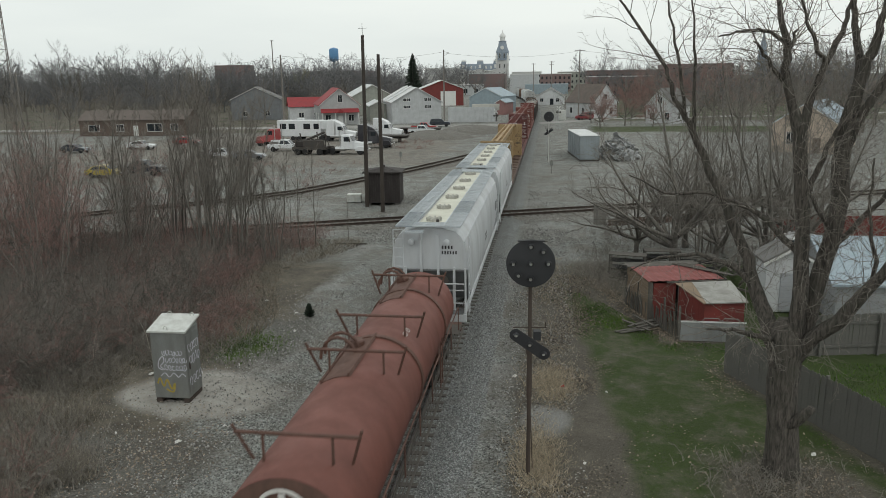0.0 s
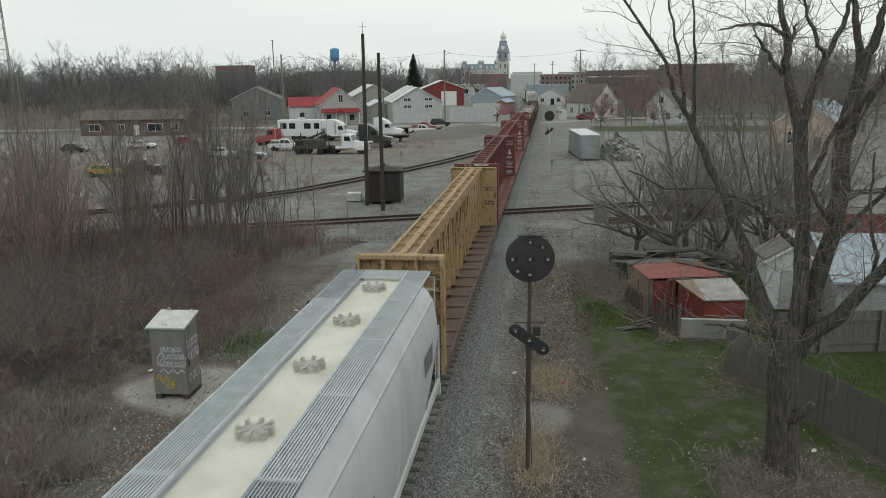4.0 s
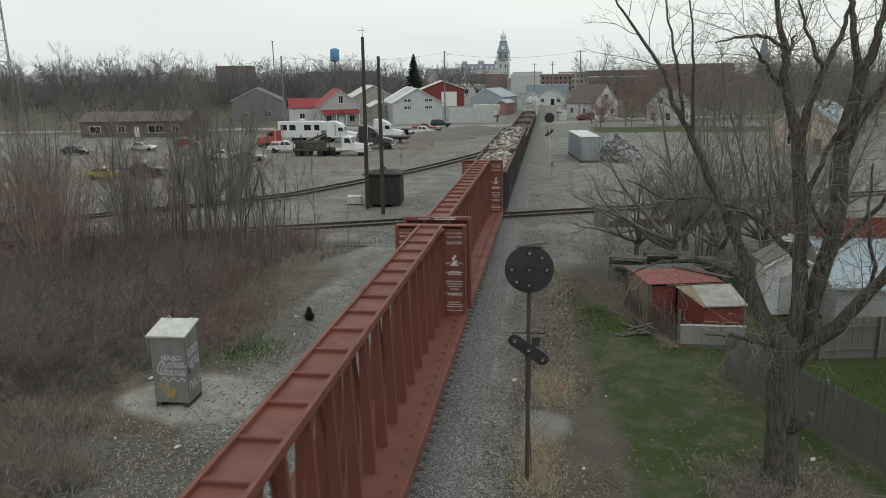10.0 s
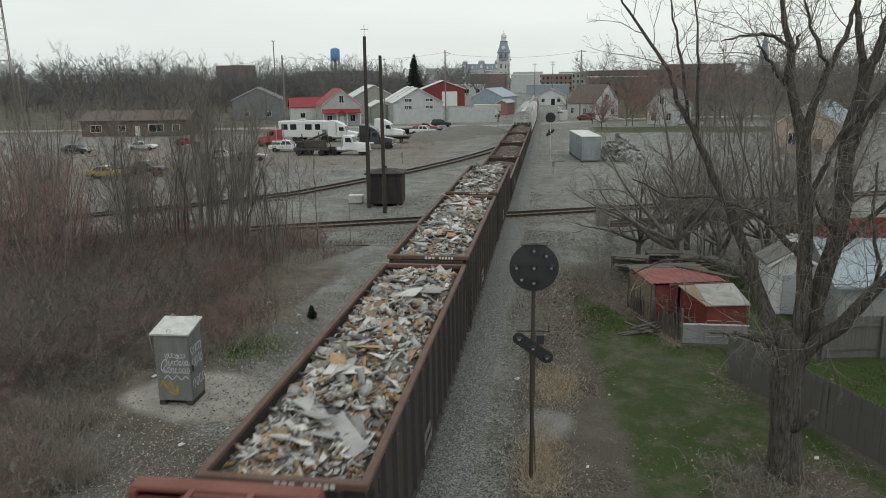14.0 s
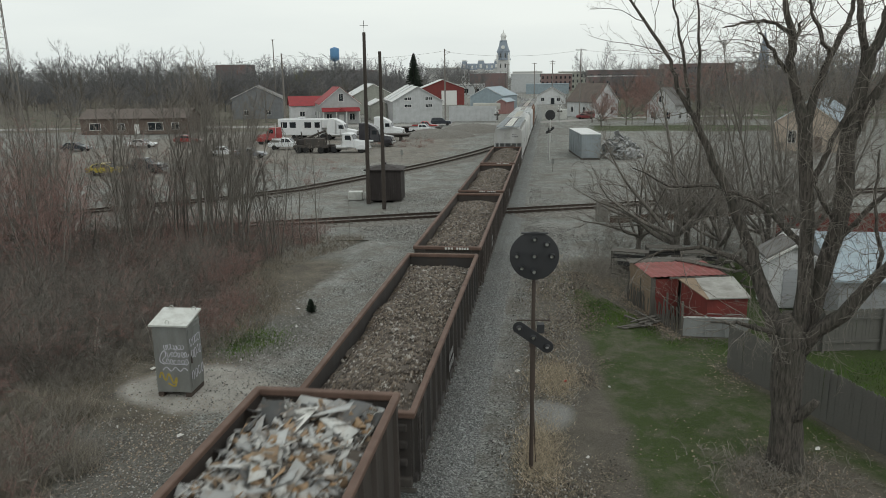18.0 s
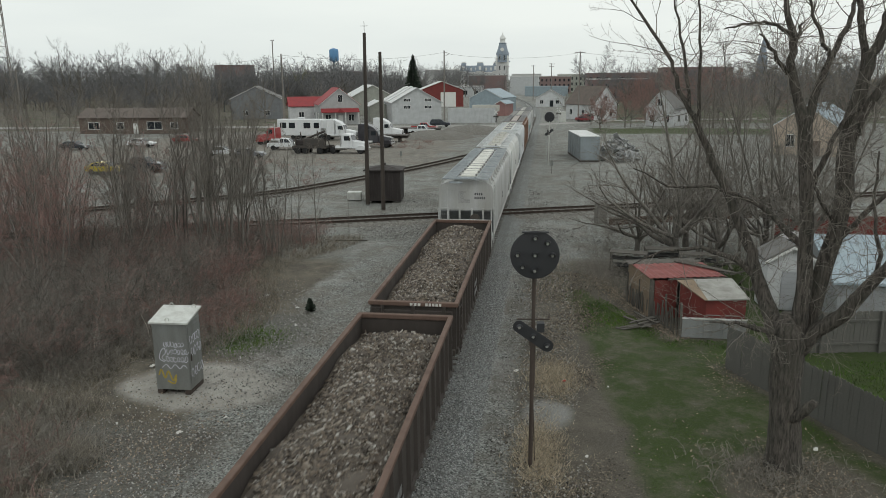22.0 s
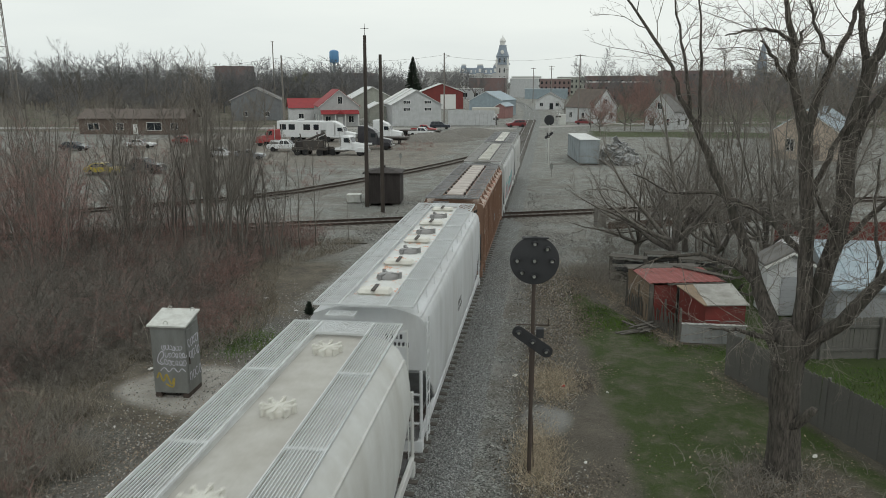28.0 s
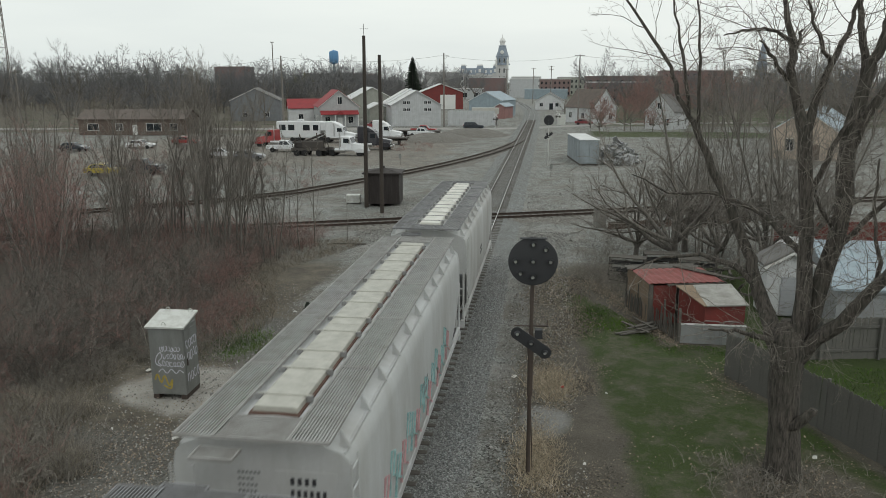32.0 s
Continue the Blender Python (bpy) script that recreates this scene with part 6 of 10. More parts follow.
def building(name, x, y, turn, w, d, eave, ridge, wall, roof, label, category="house", along="y", windows=(), side_windows=(), door=None, over=0.35, chimney=None, trim=TRIM):
    """A gabled building. Its front, in the local plane y = 0, faces -y; along: the ridge's direction."""
    b = thing(name, pose(x, y, -0.36, 0, 0, turn), label, category)
    if along == "y":
        body = Shape().extrude([(-w / 2, 0), (w / 2, 0), (w / 2, eave), (0, ridge), (-w / 2, eave)], 0, d)
    else:
        body = Shape().extrude([(0, 0), (d, 0), (d, eave), (d / 2, ridge), (0, eave)], -w / 2, w / 2, "x")
    part("wall", body, wall, b)
    t = 0.12
    for s in (-1, 1):
        if along == "y":
            sl = (ridge - eave) / (w / 2)
            e, ez = s * (w / 2 + over), eave - sl * over
            sh = Shape().extrude([(0, ridge + 0.02), (e, ez + 0.02), (e, ez + t), (0, ridge + t)], -over, d + over)
        else:
            sl = (ridge - eave) / (d / 2)
            mid, e = d / 2, (-over if s < 0 else d + over)
            ez = eave - sl * over
            sh = Shape().extrude([(mid, ridge + 0.02), (e, ez + 0.02), (e, ez + t), (mid, ridge + t)], -w / 2 - over, w / 2 + over, "x")
        part("roof", sh, roof, b)
        if along == "y":
            part("fascia", Shape().extrude([(0, ridge - 0.1), (e, ez - 0.12), (e, ez + 0.02), (0, ridge + 0.02)], -over - 0.03, -over), trim, b)
    for wx, wz, ww, wh in windows:
        window(b, wx, wz, ww, wh)
    for s, wy, wz, ww, wh in side_windows:
        m = pose(s * w / 2, 0, 0, 0, 0, 90 * s)
        window(b, s * wy, wz, ww, wh, 0.0, None, m)
    if door:
        dx, dw, dh, dm = door
        part("door", box(dx - dw / 2, dx + dw / 2, -0.06, 0.0, 0.05, dh), dm, b, bevel=0.01)
    if chimney:
        cx, cy = chimney
        part("chimney", box(cx - 0.35, cx + 0.35, cy - 0.35, cy + 0.35, eave, ridge + 1.0), W_BRICK_HAZE, b)
    return b


barn = building("white_barn", -27.4, 186.0, 18, 12.2, 24, 5.2, 8.6, W_WHITE, R_WHITE, "large white metal barn with small dark windows", "barn", windows=[(-2.9, 5.4, 0.75, 0.65), (-2.0, 5.4, 0.75, 0.65), (2.3, 5.4, 0.75, 0.65), (3.2, 5.4, 0.75, 0.65), (-2.9, 3.7, 0.75, 0.65), (-2.0, 3.7, 0.75, 0.65), (2.3, 3.7, 0.75, 0.65), (3.2, 3.7, 0.75, 0.65)], trim=W_GREY)
for i in (0.3, 0.62):
    part("roof_band", Shape().extrude([(0, 8.74), (-6.6, 5.06), (-6.6, 5.3), (0, 8.98)], 24 * i, 24 * i + 4.5), R_WHITE, barn)
building("lean_shed", -39.0, 196.0, 18, 5.0, 14, 4.0, 5.2, W_GREENISH, R_WHITE, "low grey shed beside a white barn", "shed")
rh = building("red_roofed_house", -45.8, 182.0, 22, 9.6, 15, 4.9, 8.7, W_GREY, R_RED, "grey gabled house with a bright red metal roof", windows=[(0.2, 5.4, 1.0, 1.7), (-2.8, 0.9, 1.2, 1.5), (2.8, 0.9, 1.2, 1.5)], door=(0.2, 1.1, 2.2, TRIM), side_windows=[(-1, 4, 1.2, 1.1, 1.4), (-1, 9, 1.2, 1.1, 1.4)])
part("porch_roof", Shape().extrude([(0.0, 3.9), (-1.9, 3.1), (-1.9, 2.95), (0.0, 3.7)], -4.6, 4.6, "x"), R_RED, rh, "red porch roof")
part("porch_gable", Shape().add([(-0.9, -1.95, 3.1), (0.9, -1.95, 3.1), (0.0, -1.95, 3.85), (0.0, -0.2, 3.85)], [(0, 1, 2), (0, 2, 3), (1, 3, 2), (0, 3, 1)]), R_RED, rh)
for px in (-4.4, -1.2, 1.2, 4.4):
    part("porch_post", box(px - 0.08, px + 0.08, -1.85, -1.7, 0.0, 3.0), TRIM, rh)
building("red_roofed_shed", -58.0, 196.0, 22, 10, 9, 4.0, 6.2, W_CLAP, R_RED, "low white building with a red metal roof", "building", along="x", windows=[(-2, 1.2, 1.2, 1.2), (2, 1.2, 1.2, 1.2)])
building("grey_hall", -49.0, 232.0, 20, 13, 22, 5.6, 9.0, W_GREENISH, R_WHITE, "grey-green hall with a white metal roof", "building")
rb = building("red_barn", -37.0, 300.0, 12, 17, 18, 6.6, 9.8, W_RED, R_WHITE, "dark red barn with a wide white door", "barn", door=(2.5, 6.0, 5.6, TRIM))
part("side_door", box(-6.4, -5.4, -0.06, 0, 0.05, 2.2), TRIM, rb)
building("blue_building", -14.6, 236.0, -14, 10.5, 15, 5.0, 7.6, W_BLUE, R_BLUE, "low blue-grey metal building beside the track", "building", over=0.2)
building("pink_annex", -9.4, 226.0, -14, 3.0, 8, 3.6, 4.4, W_PINK, R_BLUE, "small faded pink annex beside a metal building", "building")
building("grey_gable_building", -76.0, 205.0, 18, 13.5, 18, 5.8, 9.0, W_DULL, R_GREY, "weathered grey gabled building behind bare trees", "building", windows=[(-3, 1.2, 1.2, 1.2), (3, 1.2, 1.2, 1.2)])
building("brown_ranch_house", -80.5, 148.0, 8, 22, 9, 3.3, 5.0, W_BROWN, R_BROWN, "long low brown ranch house behind bare trees", along="x", windows=[(-8, 1.0, 2.2, 1.3), (-2.6, 1.0, 1.4, 1.3), (4.5, 0.9, 3.0, 1.5), (8.6, 1.0, 1.4, 1.3)], door=(0.6, 1.0, 2.1, TRIM))
building("low_white_building", -128.0, 148.0, 5, 16, 9, 3.0, 4.4, W_GREY, R_GREY, "low pale building behind bare trees", "building", along="x", windows=[(-4, 1.0, 1.4, 1.2), (2, 1.0, 1.4, 1.2)])
# white metal yard wall
yw = thing("yard_wall", pose(-14.2, 189.5, -0.36, 0, 0, 3), "white corrugated metal yard wall", "wall", kind="structure")
for i in range(12):
    part("panel", box(-5.9 + i * 0.98, -5.9 + i * 0.98 + 0.96, -0.04 + 0.03 * (i % 2), 0.04 + 0.03 * (i % 2), 0, 3.7), W_WHITE, yw)
boat = thing("covered_boat", pose(-11.2, 193.0, -0.36), "pale boat hull stored behind a yard wall", "boat")
part("hull", Shape().loft([[(x, yy * k, 2.6 + z * 1.0) for yy, z in ((-1.1, 1.7), (-0.9, 0.6), (0, 0.1), (0.9, 0.6), (1.1, 1.7))] for x, k in ((-3.2, 0.9), (0, 1.0), (2.2, 0.75), (3.6, 0.1))]), HATCH_PALE, boat, smooth=True)
part("trailer", box(-3.0, 3.0, -0.8, 0.8, 0.0, 2.75), BLACK_IRON, boat)

# houses on the other side
building("white_house", 29.5, 178.5, -32, 6.6, 9, 4.2, 7.8, W_CLAP, R_GREY, "white clapboard house with a grey roof", windows=[(-1.8, 1.0, 1.0, 1.5), (1.8, 1.0, 1.0, 1.5), (0, 4.6, 1.0, 1.4)], side_windows=[(1, 3, 1.0, 1.0, 1.4), (1, 7, 1.0, 1.0, 1.4), (-1, 4, 1.0, 1.0, 1.4)], chimney=(0.5, 6))
building("white_house", 19.3, 205.0, 38, 8.0, 11, 4.2, 8.6, W_CLAP, R_BROWN, "white gabled house with a brown roof", windows=[(-2, 1.0, 1.0, 1.4), (2, 1.0, 1.0, 1.4), (0, 4.8, 1.0, 1.3)], side_windows=[(-1, 4, 1.2, 1.0, 1.4), (-1, 9, 1.2, 1.0, 1.4), (1, 4, 1.2, 1.0, 1.4)])
building("small_white_house", -0.6 + 5.5, 300.0, -4, 10.5, 9, 3.4, 6.4, W_CLAP, R_GREY, "small white house with a dark door near the line", windows=[(-3, 1.2, 1.2, 1.3), (3, 1.2, 1.2, 1.3)], door=(0.8, 1.4, 2.4, GLASS))
building("white_garage_building", 35.5, 196.0, -18, 5.0, 7, 3.0, 4.6, W_CLAP, R_GREY, "low white garage beside a house", "garage", door=(0, 3.2, 2.3, TRIM))
tan = building("tan_house", 40.0, 112.0, -28, 8.6, 16.0, 4.0, 6.9, W_TAN, R_BLUE, "tan board house with a blue-grey metal roof", windows=[(-1.8, 1.2, 1.0, 1.6)], side_windows=[(1, 2.2, 1.2, 1.1, 1.6), (1, 8.5, 1.2, 1.1, 1.6)], door=(1.6, 1.0, 2.1, W_BROWN))
building("small_white_shed", 50.0, 99.0, -10, 3.0, 3.4, 2.4, 3.4, W_CLAP, R_GREY, "small white garden shed", "shed", windows=[(0.4, 1.0, 0.7, 0.9)])

# storage containers and junk beside the line
for cx, cy, turn, cw, cl, lab in ((9.4, 106.6, 6, 2.5, 12.2, "pale blue-grey metal storage container"),):
    ct = thing("storage_container", pose(cx, cy, -0.36, 0, 0, turn), lab, "container")
    tall = 3.3 if cw > 2.45 else 2.6
    part("body", box(-cw / 2, cw / 2, -cl / 2, cl / 2, 0.25, tall), W_BOX, ct, bevel=0.03)
    part("roof", box(-cw / 2 - 0.06, cw / 2 + 0.06, -cl / 2 - 0.06, cl / 2 + 0.06, tall, tall + 0.08), R_WHITE, ct)
    for i in range(6):
        part("rib", box(-cw / 2 - 0.04, -cw / 2 - 0.001, -cl / 2 + 0.6 + i * (cl - 1.2) / 5 - 0.05, -cl / 2 + 0.6 + i * (cl - 1.2) / 5 + 0.05, 0.3, tall - 0.02), W_BOX, ct)
    part("door", box(-cw / 2 + 0.15, -0.03, -cl / 2 - 0.05, -cl / 2 - 0.001, 0.35, tall - 0.1), W_BOX, ct)
    part("door", box(0.03, cw / 2 - 0.15, -cl / 2 - 0.05, -cl / 2 - 0.001, 0.35, tall - 0.1), W_BOX, ct)
    part("skid", box(-cw / 2, cw / 2, -cl / 2, cl / 2, 0.0, 0.25), BLACK_IRON, ct)

rnd = random.Random(61)
HEAP_STEEL = painted("bright_scrap_steel", (0.42, 0.43, 0.43), (0.2, 0.19, 0.18), 0.6, 0.5, 2.0, 0.4, False)
hs = Shape()
for i in range(420):
    r, a = math.sqrt(rnd.uniform(0, 1)), rnd.uniform(0, 6.28)
    top = 2.9 * (1 - r ** 1.6) + 0.1
    m = pose(13.9 + 3.1 * r * math.cos(a), 105.5 + 4.2 * r * math.sin(a), GZ + top * rnd.uniform(0.55, 1.0), rnd.uniform(-60, 60), rnd.uniform(-60, 60), rnd.uniform(0, 360))
    w = rnd.uniform(0.15, 0.7)
    hs.box(-w, w, -w * rnd.uniform(0.1, 0.6), w * 0.4, 0, rnd.uniform(0.02, 0.12), m)
heap_core = [[(13.9 + 3.1 * r * math.cos(a), 105.5 + 4.2 * r * math.sin(a), GZ + z) for a in np.linspace(0, 6.283, 17)[:-1]] for r, z in ((1.0, -0.05), (0.75, 0.9), (0.45, 1.8), (0.1, 2.3))]
sc = thing("scrap_heap", pose(0, 0, 0), "heap of bright grey scrap metal beside a container", "scrap heap")
part("heap_core", Shape().loft(heap_core), BALLAST_OLD, sc)
tagged(part("scrap_steel", hs, HEAP_STEEL, sc, "loose bent sheets of scrap steel"), kind="stuff")

# the town in the distance: courthouse with its tower, blocks, water tower, spire
ch = thing("courthouse", pose(-53.0, 650.0, -0.36), "ornate stone courthouse with slate mansard and clock tower", "courthouse")
part("main_block", box(-16, 20, 0, 26, 0, 15.4), W_STONE, ch)
part("cornice", box(-16.6, 20.6, -0.6, 26.6, 15.4, 16.2), TRIM, ch)
part("mansard", Shape().loft([[(-16, 0, 16.2), (20, 0, 16.2), (20, 26, 16.2), (-16, 26, 16.2)], [(-13.5, 2.5, 21.5), (17.5, 2.5, 21.5), (17.5, 23.5, 21.5), (-13.5, 23.5, 21.5)]]), R_SLATE, ch, "slate mansard roof")
for px, pw in ((-14, 5), (0, 7), (13, 5)):
    pv = part("pavilion", box(px - pw / 2, px + pw / 2, -1.2, 4, 0, 17.2), W_STONE, ch)
    part("pavilion_roof", Shape().loft([[(px - pw / 2 - 0.3, -1.5, 17.2), (px + pw / 2 + 0.3, -1.5, 17.2), (px + pw / 2 + 0.3, 4.3, 17.2), (px - pw / 2 - 0.3, 4.3, 17.2)], [(px - pw / 3, 0.2, 23.5), (px + pw / 3, 0.2, 23.5), (px + pw / 3, 3.4, 23.5), (px - pw / 3, 3.4, 23.5)]]), R_SLATE, pv)
    part("crest", box(px - pw / 3, px + pw / 3, 0.4, 3.2, 23.5, 24.4), TRIM, pv)
    part("dormer", box(px - 1.0, px + 1.0, -1.55, 0.5, 18.0, 20.8), TRIM, pv)
for i in range(12):
    for z, hh in ((1.8, 3.0), (6.6, 3.2), (11.4, 2.8)):
        window(ch, -14.6 + i * 2.95, z, 1.2, hh, -1.25 if i in (0, 4, 5, 6, 9) else 0.0)
for i in range(7):
    part("dormer", box(-12.5 + i * 4.2, -11.1 + i * 4.2, 0.4, 2.6, 17.4, 19.8), TRIM, ch)
tw = part("tower", box(13.5, 23.5, -2, 8, 0, 24), W_STONE, ch, "tall stone clock tower")
part("tower_stage", Shape().loft([[(18.5 + r * math.cos(a), 3 + r * math.sin(a), z) for a in np.linspace(math.pi / 4, 2.25 * math.pi, 9)[:-1]] for r, z in ((6.4, 24), (6.4, 25), (5.6, 25.2), (5.2, 30.5), (5.7, 30.8), (5.2, 31.5), (3.9, 35.0), (3.0, 39.0), (3.4, 39.3), (3.1, 39.8))]), R_SLATE, tw)
part("tower_lantern", Shape().loft([[(18.5 + r * math.cos(a), 3 + r * math.sin(a), z) for a in np.linspace(0, 2 * math.pi, 13)[:-1]] for r, z in ((2.2, 39.8), (2.1, 42.6), (2.7, 42.8), (2.5, 43.6), (1.6, 45.2), (0.5, 46.2), (0.1, 48.5))]), TRIM, tw, smooth=True)
part("clock_face", tube([(18.5, -2.9, 34.2), (18.5, -1.0, 34.2)], 1.5, 20), TRIM, tw)
for s in (-1, 1):
    part("tower_turret", Shape().loft([[(18.5 + s * 4.6 + r * math.cos(a), -1.2 + r * math.sin(a), z) for a in np.linspace(0, 2 * math.pi, 9)[:-1]] for r, z in ((0.9, 22), (0.9, 27), (1.1, 27.2), (0.1, 30))]), TRIM, tw)
    for z in (4, 11, 17.5, 25.8):
        window(tw, 18.5 + s * 1.9, z, 1.1, 3.6, -2.0 if z < 25 else -2.6)


def block(x, y, w, d, h, wall, label, cols=0, rows=0, parapet=TRIM, turn=0):
    b = thing("town_block", pose(x, y, -0.36, 0, 0, turn), label, "building", "town blocks")
    part("wall", box(-w / 2, w / 2, 0, d, 0, h), wall, b)
    part("parapet", box(-w / 2 - 0.2, w / 2 + 0.2, -0.2, d + 0.2, h, h + 0.5), parapet, b)
    for i in range(cols):
        for j in range(rows):
            window(b, -w / 2 + (i + 0.5) * w / cols, 1.2 + j * (h - 1.0) / rows, w / cols * 0.36, (h - 1.0) / rows * 0.5, 0.0, wall)
    return b


block(-12, 520, 19, 20, 12.0, W_WHITE, "white flat-roofed warehouse downtown", 0, 0)
block(9, 560, 22, 20, 12.0, W_BRICK_HAZE, "red brick commercial block downtown", 7, 3)
block(-14, 640, 24, 20, 14.0, W_STONE, "pale commercial block downtown", 7, 3)
block(24, 610, 26, 20, 13.5, W_GREENISH, "grey commercial block downtown", 8, 3)
block(3, 475, 26, 14, 5.6, W_BLUE, "low pale blue warehouse by the line", 0, 0, R_BLUE)
block(-46, 470, 20, 14, 6.0, W_WHITE, "low white workshop by the line", 3, 1)
block(-40, 560, 26, 18, 13.0, W_BRICK_HAZE, "brick block below the courthouse", 0, 0, R_WHITE)
block(-84, 690, 44, 20, 18.5, W_STONE, "pale stone block beside the courthouse", 0, 0)
block(-178, 660, 60, 22, 17.0, W_BRICK_HAZE, "long red brick mill in the distance", 0, 0, W_BRICK_HAZE)
block(-290, 690, 30, 22, 24.0, W_BRICK_HAZE, "distant brick mill tower block", 0, 0, W_BRICK_HAZE)
block(58, 430, 66, 24, 13.0, W_BRICK_HAZE, "long dark red brick factory", 16, 3, W_BRICK_HAZE)
block(88, 455, 38, 24, 16.0, W_BRICK_HAZE, "tall dark brick factory", 10, 4, W_BRICK_HAZE)
block(38, 380, 30, 18, 10.0, W_BRICK_HAZE, "brick warehouse behind houses", 8, 2)
block(140, 400, 30, 20, 9.0, W_GREENISH, "pale block behind trees", 8, 2)
sp = thing("church", pose(124.0, 440.0, -0.36), "grey stone church with a tall spire", "church")
part("nave", Shape().extrude([(-6, 0), (6, 0), (6, 9), (0, 15), (-6, 9)], 0, 24), W_BRICK_HAZE, sp)
part("steeple", box(-7.8, -3.6, -2.4, 2.4, 0, 20), R_SLATE, sp)
part("spire", Shape().loft([[(-5.7 + r * math.cos(a), r * math.sin(a), z) for a in np.linspace(math.pi / 8, 2.125 * math.pi, 9)[:-1]] for r, z in ((2.5, 20), (1.7, 25), (0.1, 33))]), R_SLATE, sp)
wt = thing("water_tower", pose(-180.0, 655.0, -0.36), "blue cylindrical water tower on legs", "water tower")
part("tank", Shape().loft([[(r * math.cos(a), r * math.sin(a), z) for a in np.linspace(0, 2 * math.pi, 25)[:-1]] for r, z in ((0.5, 25.0), (3.6, 26.5), (4.0, 28), (4.0, 35), (3.4, 36.2), (0.4, 37.2))]), plain("blue_tank_paint", (0.1, 0.25, 0.45), 0.5), wt, smooth=True)
for a in range(6):
    part("leg", tube([(4.4 * math.cos(a * math.pi / 3), 4.4 * math.sin(a * math.pi / 3), 0), (3.6 * math.cos(a * math.pi / 3), 3.6 * math.sin(a * math.pi / 3), 27)], 0.3, 6), W_BLUE, wt)
part("riser", tube([(0, 0, 0), (0, 0, 26)], 0.7, 10), W_BLUE, wt)

# lattice mast
lm = thing("lattice_mast", pose(-147.0, 200.0, -0.36), "tall grey steel lattice mast", "mast")
legs = [(-2.4, -1.4), (2.4, -1.4), (0.0, 2.7)]
H = 52.0
for lx, ly in legs:
    part("leg", tube([(lx, ly, 0), (lx * 0.25, ly * 0.25, H)], 0.12, 6), POLE_GREY, lm)
for i in range(18):
    z0, z1 = i * H / 18, (i + 1) * H / 18
    for k in range(3):
        a, b = legs[k], legs[(k + 1) % 3]
        f0, f1 = 1 - 0.75 * z0 / H, 1 - 0.75 * z1 / H
        part("brace", tube([(a[0] * f0, a[1] * f0, z0), (b[0] * f1, b[1] * f1, z1)], 0.05, 4), POLE_GREY, lm)
        part("strut", tube([(a[0] * f1, a[1] * f1, z1), (b[0] * f1, b[1] * f1, z1)], 0.045, 4), POLE_GREY, lm)

# ---- sheds, fences and junk beside the lawn ----
RED_TIN = painted("faded_red_roof_tin", (0.25, 0.065, 0.058), (0.16, 0.06, 0.053), 0.5, 0.6, 1.5, streak=False)
RED_BOARD = siding("red_vertical_boards", (0.2, 0.035, 0.028), (0.12, 0.03, 0.026), 0.2, 0)
WHITE_TIN = painted("peeling_white_roof_tin", (0.34, 0.335, 0.31), (0.17, 0.158, 0.14), 0.6, 0.6, 1.8, streak=False)
PALE_PANEL = painted("grey_white_old_panel", (0.27, 0.28, 0.28), (0.17, 0.17, 0.165), 0.5, 0.7, 1.2)
OLD_WOOD = painted("silver_grey_old_boards", (0.13, 0.12, 0.105), (0.08, 0.07, 0.062), 0.6, 0.9, 2.0, fine=0.4)
FENCE_WOOD = painted("weathered_grey_fence_boards", (0.15, 0.145, 0.132), (0.085, 0.081, 0.074), 0.6, 0.9, 1.5, fine=0.4)
TAN_BOARD = painted("tan_weathered_plywood", (0.26, 0.19, 0.13), (0.17, 0.13, 0.095), 0.5, 0.85, 1.5)
BROWN_BOARD = painted("brown_weathered_planks", (0.13, 0.085, 0.065), (0.08, 0.058, 0.048), 0.6, 0.9, 2.0, fine=0.4)
# near-black that paints the shade inside openings
DARK_VOID = plain("dark_void_shade", (0.025, 0.024, 0.023), 0.9)

s1 = thing("red_roofed_chicken_shed", pose(9.38, 33.95, GZ, 0, 0, 13), "low old shed with a faded red tin roof", "shed")
part("back_wall", box(0.0, 3.3, 3.1, 3.2, 0, 1.95), OLD_WOOD, s1)
part("side_wall", Shape().extrude([(0.0, 0.0), (3.2, 0.0), (3.2, 1.95), (0.0, 1.9)], 0.0, 0.08, "x"), TAN_BOARD, s1, "tan boarded end wall")
for i in range(6):
    part("side_board", box(-0.03, -0.001, 0.2, 3.1, 0.88 + i * 0.17, 1.04 + i * 0.17), TAN_BOARD, s1)
part("corner_post", box(-0.06, 0.1, -0.06, 0.1, 0, 1.85), OLD_WOOD, s1)
part("front_wall", box(0.15, 1.2, 0.0, 0.06, 0, 1.8), RED_BOARD, s1, "red boarded front")
# solid panel behind the slats, coloured as the shaded inside
part("front_void", box(1.3, 2.5, 0.02, 0.07, 0, 1.75), DARK_VOID, s1, "dark panel painted as the open front's shade")
for i in range(5):
    part("gate_slat", box(1.35 + i * 0.24, 1.42 + i * 0.24, -0.02, 0.018, 0, 1.7), OLD_WOOD, s1)
part("side_wall", box(3.2, 3.3, 0.0, 3.1, 0, 1.9), OLD_WOOD, s1)
n = 11
rf = Shape()
prof = []
for i in range(n * 2 + 1):
    prof.append((-0.12 + i * 3.5 / (n * 2), 0.03 * (i % 2)))
vs = [(x, -0.12, 1.93 + z) for x, z in prof] + [(x, 2.35, 1.98 + z) for x, z in prof]
m = len(prof)
